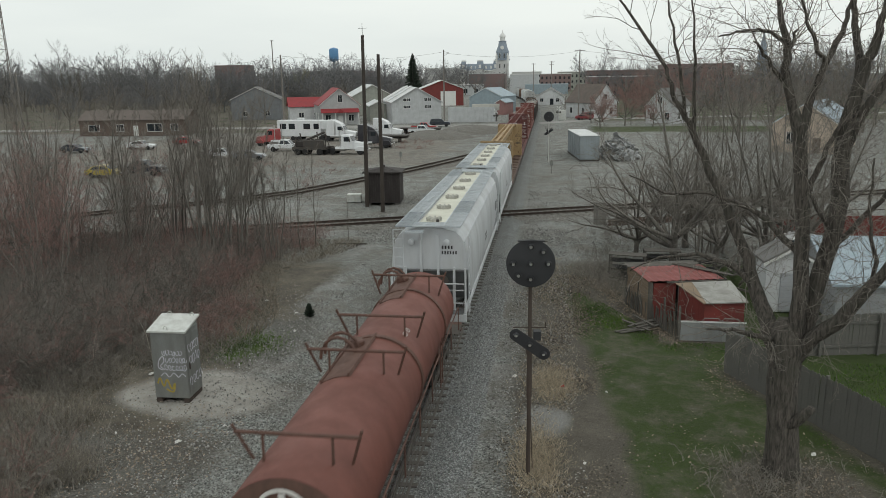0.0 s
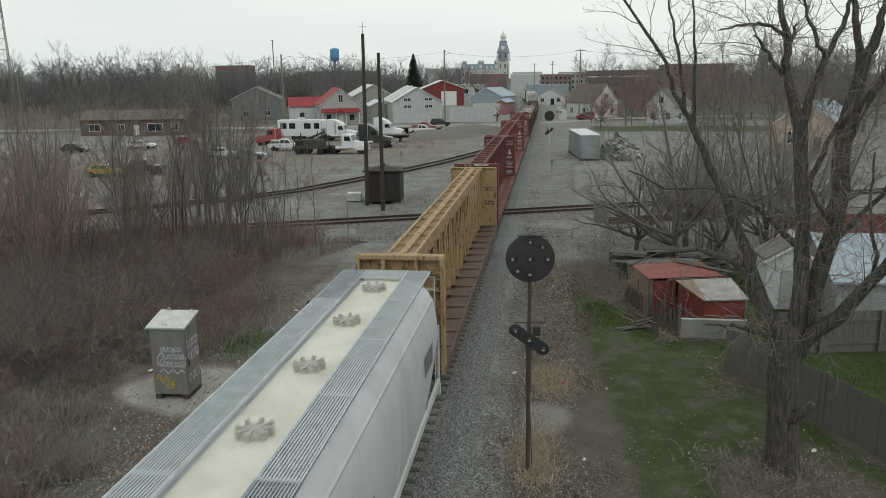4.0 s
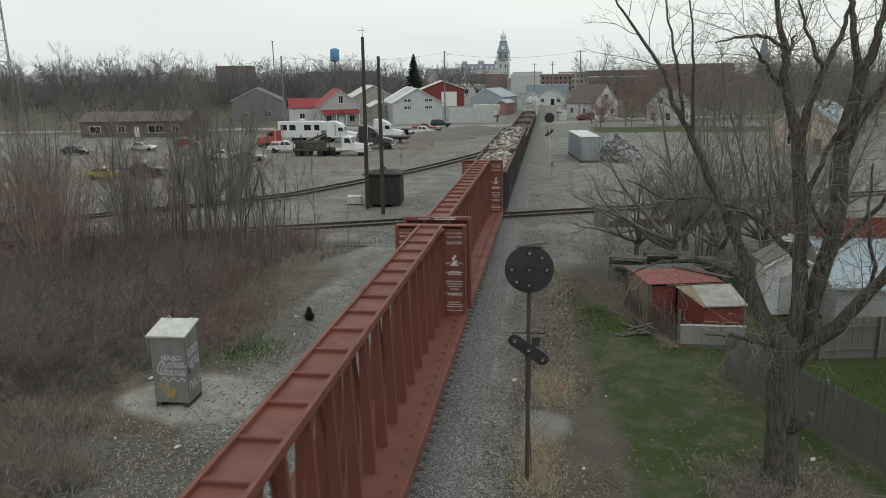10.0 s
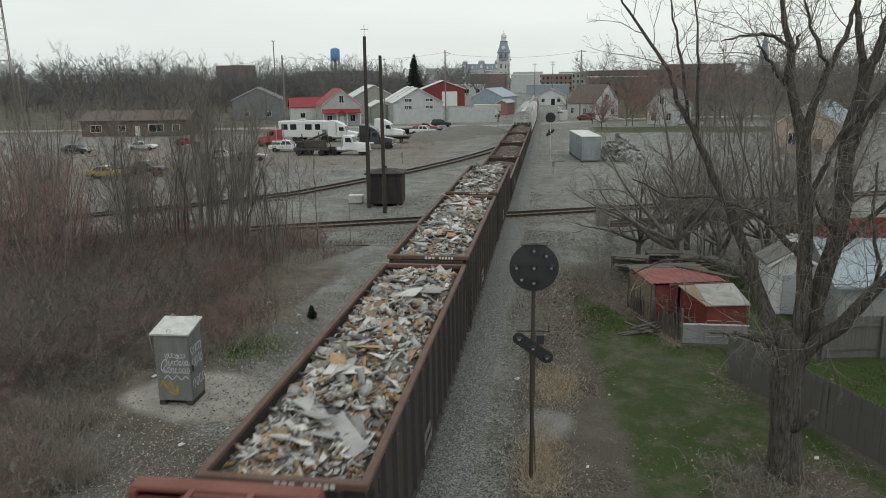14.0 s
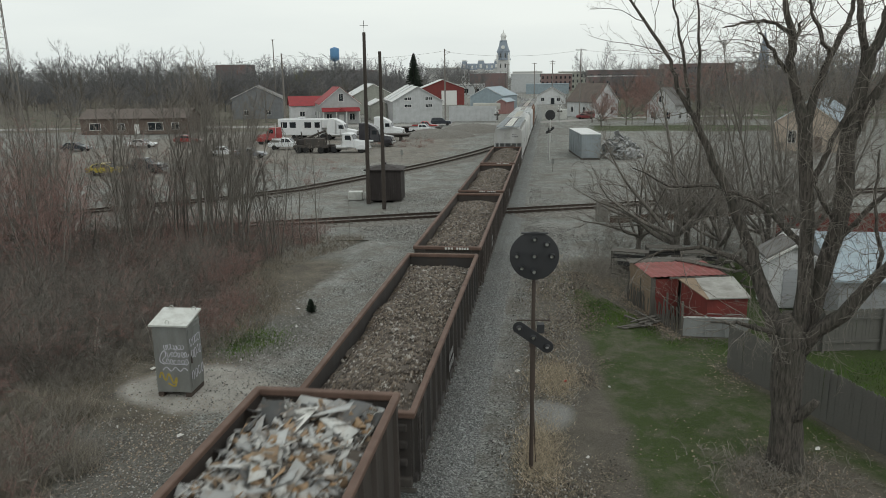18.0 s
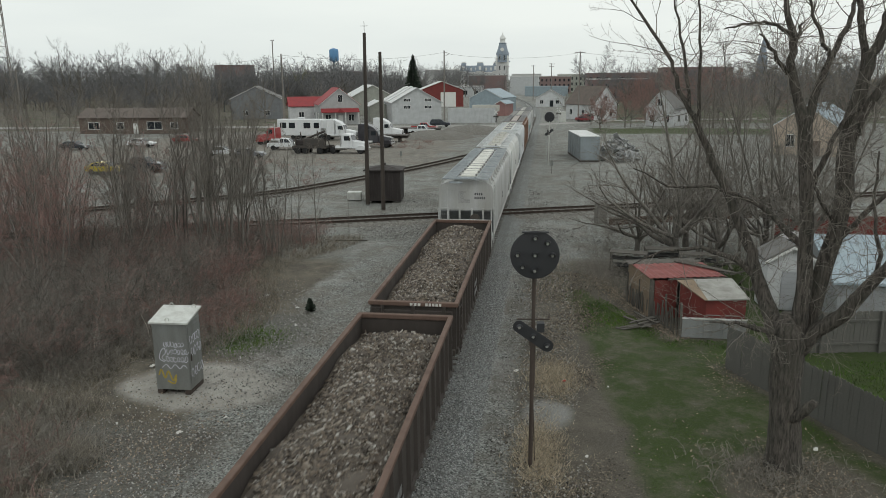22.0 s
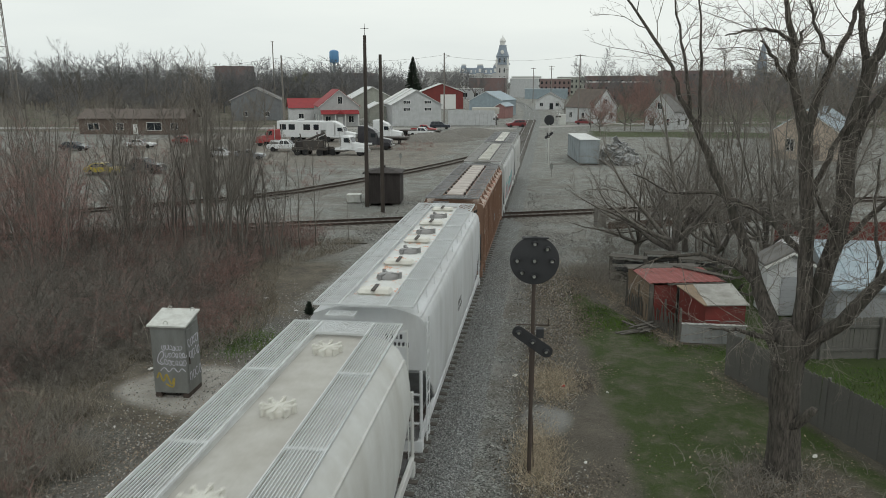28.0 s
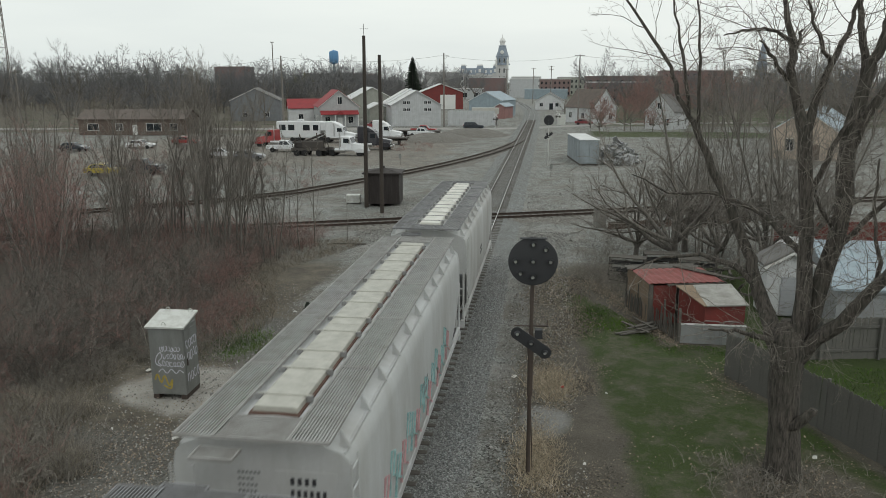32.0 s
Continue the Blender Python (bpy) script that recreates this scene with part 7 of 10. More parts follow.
rf.add(vs + [(x, y, z - 0.02) for x, y, z in vs], [(i, i + 1, m + i + 1, m + i) for i in range(m - 1)] + [(2 * m + i, 3 * m + i, 3 * m + i + 1, 2 * m + i + 1) for i in range(m - 1)] + [(i, 2 * m + i, 2 * m + i + 1, i + 1) for i in range(m - 1)])
part("roof", rf, RED_TIN, s1, "faded red corrugated roof")
for i in range(7):
    part("roof_plank", box(-0.3 + 0.05 * (i % 3), 3.2 + 0.09 * (i % 4), 2.37 + i * 0.125, 2.48 + i * 0.125, 1.97, 2.0 + 0.006 * (i % 2)), OLD_WOOD, s1)
part("eave_plank", box(0.7, 3.3, -0.2, -0.13, 1.84, 1.9), OLD_WOOD, s1)
for i, (a, b) in enumerate(((0.0, 0.5), (0.22, 0.72), (0.45, 0.95))):
    part("loose_plank", tube([(2.0 + a, 2.5, 2.06), (3.5 + b * 0.4, 0.2 - a * 0.3, 2.04)], 0.045, 4), OLD_WOOD, s1)

s2 = thing("small_red_shed", pose(10.35, 31.55, GZ), "low red shed with a peeling white roof", "shed")
plan = [(0.97, 0.1), (2.66, 0.42), (2.42, 2.4), (0.16, 1.85)]
tops = (1.62, 1.62, 1.92, 1.92)
for k, (nm, mt) in enumerate((("front_wall", RED_BOARD), ("side_wall", RED_BOARD), ("back_wall", OLD_WOOD), ("side_wall", RED_BOARD))):
    (ax, ay), (bx, by) = plan[k], plan[(k + 1) % 4]
    d = Vector((bx - ax, by - ay, 0)).normalized()
    o = Vector((-d.y, d.x, 0)) * 0.05
    za, zb = tops[k], tops[(k + 1) % 4]
    vs = [(ax, ay, 0), (bx, by, 0), (bx, by, zb), (ax, ay, za)]
    part(nm, Shape().add(vs + [(x + o.x, y + o.y, z) for x, y, z in vs], [(0, 1, 2, 3), (4, 7, 6, 5), (0, 4, 5, 1), (1, 5, 6, 2), (2, 6, 7, 3), (3, 7, 4, 0)]), mt, s2)
part("lower_panel", box(0.02, 2.62, -0.05, 0.0, 0.0, 0.86), PALE_PANEL, s2, "grey-white lower panel")
part("panel_rail", box(0.0, 2.66, -0.07, -0.052, 0.82, 0.89), TRIM, s2)
part("panel_post", box(-0.08, 0.0, -0.08, 0.0, 0, 1.45), OLD_WOOD, s2)


def roof_sheet(corners, thick):
    return Shape().add(corners + [(x, y, z + thick) for x, y, z in corners], [(3, 2, 1, 0), (4, 5, 6, 7), (0, 1, 5, 4), (1, 2, 6, 5), (2, 3, 7, 6), (3, 0, 4, 7)])


part("roof", roof_sheet([(1.0, -0.05, 1.63), (2.76, 0.28, 1.63), (2.5, 2.5, 1.95), (0.78, 2.08, 1.95)], 0.05), WHITE_TIN, s2, "peeling white roof sheet")
part("roof_corner", roof_sheet([(0.88, -0.07, 1.63), (0.995, -0.05, 1.63), (0.775, 2.08, 1.95), (0.04, 1.9, 1.95)], 0.045), TAN_BOARD, s2, "tan plywood roof corner")
for gx in (1.1, 1.9):
    gt = solo("metal_gate_panel", Shape().tube([(0, 0, 0.05), (0, 0, 0.95), (0.08, 0, 1.02), (0.62, 0, 1.02), (0.7, 0, 0.95), (0.7, 0, 0.05)], 0.022, 6).tube([(0, 0, 0.35), (0.7, 0, 0.35)], 0.015, 6).tube([(0, 0, 0.65), (0.7, 0, 0.65)], 0.015, 6), CABINET, "bent grey tubular gate leaning on a shed", "gate", pose(10.15 + gx, 31.38, GZ, -8))

# grey board fences
BOARD = Shape().extrude([(-0.068, 0), (0.068, 0), (0.068, 1.66), (0.03, 1.72), (-0.03, 1.72), (-0.068, 1.66)], -0.011, 0.011).mesh("board", FENCE_WOOD)


def board_fence(a, b, label, step=0.138, height=1.0):
    a, b = Vector(a), Vector(b)
    d = b - a
    ang = math.degrees(math.atan2(d.y, d.x))
    f = thing("board_fence", pose(a.x, a.y, GZ, 0, 0, ang), label, "fence")
    rnd = random.Random(int(a.x * 10))
    n = int(d.length / step)
    for i in range(n):
        ob = part("board", BOARD, FENCE_WOOD, f)
        ob.matrix_basis = pose(i * step, rnd.uniform(-0.01, 0.01), rnd.uniform(-0.02, 0.03), rnd.uniform(-0.7, 0.7), rnd.uniform(-0.8, 0.8), 0) @ Matrix.Diagonal((1, 1, height, 1))
    for z in (0.35, 1.3):
        part("rail", box(0, d.length, 0.02, 0.07, z * height, z * height + 0.09), FENCE_WOOD, f)
    for i in range(int(d.length / 2.4) + 1):
        part("post", box(i * 2.4 - 0.05, i * 2.4 + 0.05, 0.07, 0.17, 0, 1.75 * height), FENCE_WOOD, f, bevel=0.01)
    return f


board_fence((11.45, 28.0), (16.6, 16.4), "weathered grey board fence along the lawn")
board_fence((22.5, 31.6), (14.2, 29.9), "grey board fence behind a lawn")
wf = thing("old_yard_fence", pose(8.55, 36.6, GZ, 0, 0, math.degrees(math.atan2(-5.2, 1.75))), "sagging grey picket and wire fence by a shed", "fence")
rnd = random.Random(8)
for i in range(30):
    ob = part("picket", box(-0.05, 0.05, -0.01, 0.01, 0, rnd.uniform(0.75, 1.25)), OLD_WOOD, wf)
    ob.matrix_basis = pose(0.1 + i * 0.18, rnd.uniform(-0.02, 0.02), 0, rnd.uniform(-6, 6), rnd.uniform(-7, 7), 0)
for i in range(5):
    part("post", tube([(i * 1.35, 0.05, 0), (i * 1.35 + rnd.uniform(-0.1, 0.1), 0.05, 1.5)], 0.05, 6), OLD_WOOD, wf)
for z in (0.4, 0.75, 1.1):
    part("wire", tube([(0, 0.02, z), (5.4, 0.02, z)], 0.008, 4), SIGNAL_POLE, wf)

# loose planks and junk
rnd = random.Random(4)
for i in range(9):
    solo("loose_plank", box(-0.9, 0.9, -0.06, 0.06, 0, 0.04), OLD_WOOD, "weathered grey plank lying by a fence", "plank", pose(9.0 + rnd.uniform(-0.5, 0.5), 32.6 + i * 0.12, GZ + 0.02 + 0.02 * i, rnd.uniform(-3, 3), rnd.uniform(-2, 2), rnd.choice((35, 40, 118)) + rnd.uniform(-8, 8)), group="loose planks")
junk = Shape()
for i in range(70):
    m = pose(rnd.uniform(8.6, 15.5), rnd.uniform(38.4, 43.5), GZ + rnd.uniform(0.05, 0.9), rnd.uniform(-25, 25), rnd.uniform(-25, 25), rnd.uniform(0, 180))
    junk.box(-rnd.uniform(0.3, 1.3), rnd.uniform(0.3, 1.3), -0.05, 0.08, 0, rnd.uniform(0.03, 0.12), m)
solo("junk_pile", junk, OLD_WOOD, "heap of old grey timber and scrap behind sheds", "junk pile", kind="stuff")
for i, (jx, jy) in enumerate(((9.2, 42.0), (11.2, 43.2), (12.9, 42.0))):
    rk = thing("junk_rack", pose(jx, jy, GZ, 0, 0, rnd.uniform(-15, 15)), "rusty frame rack with junk behind a shed", "rack")
    for z in (0.5, 0.9, 1.25):
        # lower shelves coloured as the dark void below the top one
        part("shelf", box(-1.0, 1.0, -0.4, 0.4, z, z + 0.05), DARK_VOID if z < 1 else OLD_WOOD, rk)
    for sx in (-0.95, 0.95):
        for sy in (-0.36, 0.36):
            part("upright", box(sx - 0.04, sx + 0.04, sy - 0.04, sy + 0.04, 0, 1.25), OLD_WOOD, rk)

# white garage with a metal roof
g = building("white_garage", 21.7, 34.4, 0, 8.4, 6.2, 1.95, 3.3, W_OLDCLAP, R_BLUE, "white clapboard garage with a pale metal roof", "garage", along="x")
for i in range(13):
    part("roof_seam", Shape().extrude([(-0.36, 1.91), (3.1, 3.42), (3.1, 3.46), (-0.36, 1.95)], -4.4 + i * 0.7, -4.37 + i * 0.7, "x"), R_BLUE, g)
building("white_shed", 15.94, 36.0, 2, 2.1, 1.6, 2.5, 3.1, W_CLAP, R_GREY, "small white clapboard shed with a plank door", "shed", door=(0.15, 1.1, 1.9, W_OLDCLAP), over=0.2)

# walls and fences by the crossing line
ang = math.degrees(math.atan2(18.3, 43.8))
solo("concrete_post", box(-0.4, 0.4, -0.3, 0.3, 0, 1.75), CONCRETE, "square weathered concrete post by the tracks", "concrete post", pose(8.65, 57.2, GZ, 0, 0, ang), bevel=0.05)
lf = thing("low_plank_fence", pose(9.2, 56.3, GZ, 0, 0, ang), "low brown plank fence by the tracks", "fence")
rnd = random.Random(12)
for i in range(44):
    part("plank", box(i * 0.28, i * 0.28 + 0.25, -0.015, 0.015, 0, rnd.uniform(0.5, 0.68)), BROWN_BOARD, lf)
part("rail", box(0, 12.3, 0.016, 0.06, 0.36, 0.44), BROWN_BOARD, lf)
rfence = thing("red_board_fence", pose(20.0, 53.0, GZ, 0, 0, 7), "dark red board fence behind the garage", "fence")
for i in range(46):
    part("board", box(i * 0.3, i * 0.3 + 0.28, -0.015, 0.015, 0, 1.5), RED_BOARD, rfence)
# scattered boards in the gravel by the crossing
for bx, by, bl, bt in ((-8.5, 49.0, 2.2, 4), (4.2, 50.5, 1.2, 30), (5.9, 101.0, 1.2, 8)):
    solo("loose_plank", box(-bl / 2, bl / 2, -0.09, 0.09, 0, 0.06), OLD_WOOD, "weathered plank lying in gravel", "plank", pose(bx, by, GZ + 0.03, 0, 0, bt), group="loose planks")

# bits of rubbish on the ground
rnd = random.Random(41)
PAPER, CUP_RED = plain("dirty_white_paper", (0.62, 0.61, 0.58), 0.8), plain("red_plastic_cup", (0.5, 0.04, 0.03), 0.5)
for lx, ly in ((5.9, 20.4), (6.9, 25.6), (12.6, 21.7), (-5.6, 21.6), (-6.6, 20.4), (-10.3, 25.6), (-7.2, 33.6), (-6.4, 31.0), (-9.4, 35.5), (3.6, 26.8), (-8.9, 20.7)):
    w = rnd.uniform(0.06, 0.13)
    solo("paper_scrap", Shape().add([(-w, -w * 0.7, 0), (w, -w * 0.6, 0.02), (w * 0.8, w * 0.7, 0.0), (-w * 0.9, w * 0.6, 0.05), (0, 0, 0.09)], [(0, 1, 4), (1, 2, 4), (2, 3, 4), (3, 0, 4), (3, 2, 1, 0)]), PAPER, "crumpled dirty white paper on the ground", "litter", pose(lx, ly, GZ + 0.01, 0, 0, rnd.uniform(0, 360)), group="litter")
solo("plastic_cup", tube([(0, 0, 0.04), (0.12, 0, 0.05)], [0.035, 0.048], 12), CUP_RED, "crushed red plastic cup in straw", "litter", pose(5.3, 25.9, GZ + 0.01, 0, 0, 40))

# ---- parked and moving vehicles ----
def car_paint(name, c, rough=0.3):
    k = Nodes(name, rough)
    f = k.noise(k.where(), 2.5, 5, 0.6)
    k.colour(k.mix(k.ramp(f, [(0.35, 0.0), (0.75, 0.35)]), c, tuple(0.6 * x + 0.06 for x in c)))
    k.bsdf.inputs["Coat Weight"].default_value = 0.4
    return k.mat


P_WHITE, P_BLACK, P_RED, P_NAVY = car_paint("white_vehicle_paint", (0.68, 0.69, 0.7)), car_paint("black_vehicle_paint", (0.022, 0.02, 0.026)), car_paint("red_vehicle_paint", (0.33, 0.03, 0.03)), car_paint("dark_navy_vehicle_paint", (0.018, 0.024, 0.035))
P_MAROON = car_paint("dark_red_vehicle_paint", (0.2, 0.025, 0.03))
P_YELLOW, P_GREY = car_paint("yellow_vehicle_paint", (0.5, 0.38, 0.03)), car_paint("grey_vehicle_paint", (0.2, 0.21, 0.23))
TYRE = plain("black_tyre_rubber", (0.02, 0.02, 0.02), 0.9)
CHROME = plain("dull_chrome", (0.55, 0.55, 0.55), 0.3, 0.9, 0.1)
TAILLIGHT = plain("red_tail_light", (0.4, 0.02, 0.02), 0.3)
HEADLIGHT = plain("clear_head_light", (0.7, 0.7, 0.68), 0.15)


def ring_wheel(v, x, y, r, w, inner=False):
    rings = [[(x + rr * math.cos(a * math.pi / 9), y + d, r + rr * math.sin(a * math.pi / 9)) for a in range(18)] for d, rr in ((-w / 2, r * 0.6), (-w / 2, r * 0.93), (-w / 3, r), (w / 3, r), (w / 2, r * 0.93), (w / 2, r * 0.6))]
    wh = part("wheel", Shape().loft(rings), TYRE, v, smooth=True)
    part("rim", tube([(x, y - w * 0.46, r), (x, y + w * 0.46, r)], r * 0.58, 12), CHROME, wh)


def side_slab(profile, hw, tuck=0.0):
    """A body from its side outline (x, z), with the sides drawn in a little at the top."""
    zs = [z for _, z in profile]
    zm = max(zs)
    rings = []
    for s in (-1, 1):
        rings.append([(x, s * (hw - tuck * max(0, (z - 0.9)) / max(0.1, zm - 0.9)), z) for x, z in profile])
    return Shape().loft(rings)


def suv(x, y, turn, paint, label, kind="suv"):
    """A road car that faces its local +x."""
    v = thing("suv" if kind == "suv" else "car" if kind == "car" else "pickup_truck", pose(x, y, -0.32, 0, 0, turn), label, "car")
    if kind == "suv":
        lower = [(-2.3, 0.4), (2.3, 0.4), (2.32, 0.75), (2.2, 0.98), (1.0, 1.1), (-2.25, 1.12), (-2.33, 0.8)]
        cabin = [(-2.22, 1.1), (1.0, 1.1), (0.35, 1.68), (-0.2, 1.76), (-1.8, 1.74), (-2.1, 1.6)]
        panes = [[(0.75, 1.16), (0.28, 1.6), (-0.35, 1.64), (-0.35, 1.16)], [(-0.45, 1.16), (-0.45, 1.64), (-1.25, 1.64), (-1.25, 1.16)], [(-1.35, 1.16), (-1.35, 1.64), (-1.85, 1.6), (-2.0, 1.16)]]
    elif kind == "car":
        lower = [(-2.2, 0.35), (2.2, 0.35), (2.25, 0.6), (2.1, 0.78), (0.9, 0.92), (-2.1, 0.95), (-2.25, 0.65)]
        cabin = [(-1.8, 0.92), (0.95, 0.92), (0.25, 1.38), (-0.8, 1.42), (-1.35, 1.3)]
        panes = [[(0.7, 0.96), (0.2, 1.31), (-0.3, 1.34), (-0.3, 0.96)], [(-0.4, 0.96), (-0.4, 1.34), (-0.85, 1.35), (-1.3, 1.2), (-1.5, 0.96)]]
    else:
        lower = [(-2.7, 0.5), (2.6, 0.5), (2.65, 0.85), (2.55, 1.1), (1.2, 1.18), (-2.7, 1.15), (-2.75, 0.8)]
        cabin = [(-0.9, 1.15), (1.2, 1.15), (0.6, 1.78), (-0.6, 1.84), (-0.85, 1.7)]
        panes = [[(0.95, 1.2), (0.52, 1.68), (0.0, 1.72), (0.0, 1.2)], [(-0.1, 1.2), (-0.1, 1.72), (-0.6, 1.72), (-0.75, 1.2)]]
    hw = 0.92
    part("body", side_slab(lower, hw), paint, v, bevel=0.05)
    cb = part("cabin", side_slab(cabin, hw - 0.02, 0.16), paint, v, bevel=0.04)
    for s in (-1, 1):
        for pn in panes:
            zm = max(z for _, z in cabin)
            pts = [(px, s * (hw - 0.005 - 0.16 * (pz - 0.9) / (zm - 0.9)), pz) for px, pz in pn]
            part("side_window", Shape().add(pts + [(a, b - s * 0.03, c) for a, b, c in pts], [tuple(range(len(pts))), tuple(range(len(pts), 2 * len(pts)))[::-1]] + [(i, (i + 1) % len(pts), len(pts) + (i + 1) % len(pts), len(pts) + i) for i in range(len(pts))]), GLASS, cb)
    (x1, z1), (x2, z2) = cabin[1], cabin[2]
    part("windscreen", Shape().add([(x1 + 0.01, -hw + 0.12, z1 + 0.05), (x1 + 0.01, hw - 0.12, z1 + 0.05), (x2 + 0.02, hw - 0.22, z2), (x2 + 0.02, -hw + 0.22, z2)], [(0, 1, 2, 3)]), GLASS, cb)
    part("rear_window", box(cabin[-1][0] - 0.04, cabin[-1][0] + 0.02, -hw + 0.28, hw - 0.28, cabin[0][1] + 0.1, cabin[-1][1]), GLASS, cb)
    wr = 0.36 if kind == "suv" else 0.32 if kind == "car" else 0.4
    for wx in ((-1.4, 1.45) if kind != "pickup" else (-1.75, 1.65)):
        for s in (-1, 1):
            ring_wheel(v, wx, s * 0.82, wr, 0.24)
    for s in (-1, 1):
        part("headlight", box(lower[2][0] - 0.12, lower[2][0] + 0.015, s * 0.66 - 0.17, s * 0.66 + 0.17, lower[2][1] - 0.02, lower[2][1] + 0.13), HEADLIGHT, v, bevel=0.02)
        part("tail_light", box(lower[-1][0] - 0.015, lower[-1][0] + 0.1, s * 0.74 - 0.1, s * 0.74 + 0.1, lower[-1][1], lower[-1][1] + 0.25), TAILLIGHT, v, bevel=0.02)
    part("bumper", box(lower[2][0] - 0.1, lower[2][0] + 0.08, -hw + 0.04, hw - 0.04, 0.4, 0.6), P_GREY, v, bevel=0.04)
    part("bumper", box(lower[-1][0] - 0.06, lower[-1][0] + 0.1, -hw + 0.04, hw - 0.04, 0.42, 0.6), P_GREY, v, bevel=0.04)
    if kind == "pickup":
        part("bed_liner", box(-2.6, -1.0, -0.78, 0.78, 1.14, 1.17), BLACK_IRON, v)
    return v


def semi(x, y, turn, paint, label, sleeper=True, bed=True):
    """A bonneted road tractor that faces its local +x."""
    v = thing("semi_tractor", pose(x, y, -0.36, 0, 0, turn), label, "truck")
    part("chassis", box(-3.6, 3.3, -0.45, 0.45, 0.75, 1.0), BLACK_IRON, v)
    part("hood", side_slab([(1.2, 0.75), (3.2, 0.75), (3.35, 1.2), (3.2, 1.6), (1.2, 1.95)], 0.95, 0.15), paint, v, bevel=0.08)
    cb = part("cab", side_slab([(-0.4, 0.8), (1.3, 0.8), (1.3, 1.9), (0.95, 2.75), (0.6, 2.9), (-0.4, 2.9)], 1.15, 0.12), paint, v, bevel=0.08)
    if sleeper:
        part("sleeper", side_slab([(-2.1, 0.9), (-0.42, 0.9), (-0.42, 3.3), (-0.8, 3.75), (-2.1, 3.75)], 1.18, 0.08), paint, v, bevel=0.08)
        part("roof_fairing", side_slab([(-0.6, 2.88), (0.75, 2.88), (0.4, 3.2), (-0.6, 3.65)], 1.05, 0.1), paint, v, bevel=0.08)
    for s in (-1, 1):
        part("side_window", box(0.05, 0.85, s * 1.1 - 0.02, s * 1.1 + 0.02, 1.95, 2.6), GLASS, cb)
        part("fender", side_slab([(1.75, 0.55), (3.3, 0.55), (3.3, 0.9), (3.0, 1.25), (2.2, 1.25), (1.75, 0.8)], 0.16), paint, v, bevel=0.05).matrix_basis = pose(0, s * 1.02, 0)
        ring_wheel(v, 2.5, s * 1.0, 0.5, 0.28)
        for wx in (-3.0, -1.75):
            ring_wheel(v, wx, s * 0.92, 0.5, 0.5)
        part("fuel_tank", tube([(-1.3, s * 0.95, 0.85), (0.3, s * 0.95, 0.85)], 0.33, 14), CHROME, v, smooth=True)
        part("exhaust_stack", tube([(-0.5, s * 1.2, 1.0), (-0.5, s * 1.2, 3.6)], 0.07, 8), CHROME, v)
        part("mirror", box(1.0, 1.08, s * 1.4 - 0.1, s * 1.4 + 0.1, 1.9, 2.4), BLACK_IRON, v)
        part("headlight", box(3.2, 3.33, s * 0.72 - 0.13, s * 0.72 + 0.13, 1.0, 1.22), HEADLIGHT, v)
    part("windscreen", Shape().add([(1.32, -0.95, 2.0), (1.32, 0.95, 2.0), (1.02, 0.9, 2.7), (1.02, -0.9, 2.7)], [(0, 1, 2, 3)]), GLASS, cb)
    part("grille", box(3.3, 3.38, -0.5, 0.5, 0.9, 1.5), CHROME, v)
    part("bumper", box(3.3, 3.5, -1.15, 1.15, 0.45, 0.8), CHROME, v, bevel=0.05)
    if bed:
        part("fifth_wheel", tube([(-2.4, 0, 1.0), (-2.4, 0, 1.2)], 0.5, 14), BLACK_IRON, v)
    return v


def flatbed(x, y, turn, length, label, paint=None):
    v = thing("flatbed_trailer", pose(x, y, -0.36, 0, 0, turn), label, "trailer")
    part("deck", box(-length / 2, length / 2, -1.25, 1.25, 1.1, 1.3), paint or BLACK_IRON, v, bevel=0.02)
    part("frame", box(-length / 2, length / 2, -0.4, 0.4, 0.8, 1.1), BLACK_IRON, v)
    part("landing_leg", box(length / 2 - 1.6, length / 2 - 1.4, -0.8, 0.8, 0, 0.9), BLACK_IRON, v)
    for wx in (-length / 2 + 0.8, -length / 2 + 2.0):
        for s in (-1, 1):
            ring_wheel(v, wx, s * 0.98, 0.45, 0.4)
    return v


semi(-25.2, 110.5, -4, P_WHITE, "white bonneted road tractor parked in a yard", sleeper=False)
semi(-23.6, 121.0, -3, P_BLACK, "black sleeper road tractor parked in a yard")
semi(-33.0, 135.0, -2, P_WHITE, "white sleeper road tractor parked in a yard")
semi(-25.5, 140.0, -2, P_WHITE, "white road tractor beside a flatbed")
semi(-41.0, 124.0, 170, P_RED, "red road tractor parked beside a long trailer", sleeper=False)
flatbed(-24.0, 131.0, -4, 9.0, "dark flatbed trailer parked on gravel")
flatbed(-20.5, 150.0, -3, 8.0, "black flatbed trailer near the road")
suv(-21.0, 158.0, -3, P_RED, "bright red pickup parked behind a trailer", "pickup")
suv(-20.0, 149.0, -6, P_WHITE, "white pickup parked beside weeds", "pickup")
suv(-36.0, 114.5, 4, P_WHITE, "white pickup parked among trucks", "pickup")
suv(-42.0, 104.5, 10, P_WHITE, "white car with raised bonnet in a yard", "car")
suv(-37.0, 102.0, 12, P_GREY, "grey car among weeds in a yard", "car")
suv(-47.0, 83.0, 3, P_YELLOW, "yellow car parked among saplings", "car")
suv(-43.5, 85.0, 3, P_NAVY, "dark pickup parked among saplings", "pickup")
suv(18.6, 44.8, 235, P_WHITE, "white car parked behind a garage")
suv(-62.0, 118.0, 5, P_WHITE, "white car parked behind bare trees", "car")
suv(-58.0, 126.0, 5, P_RED, "red car parked behind bare trees", "car")
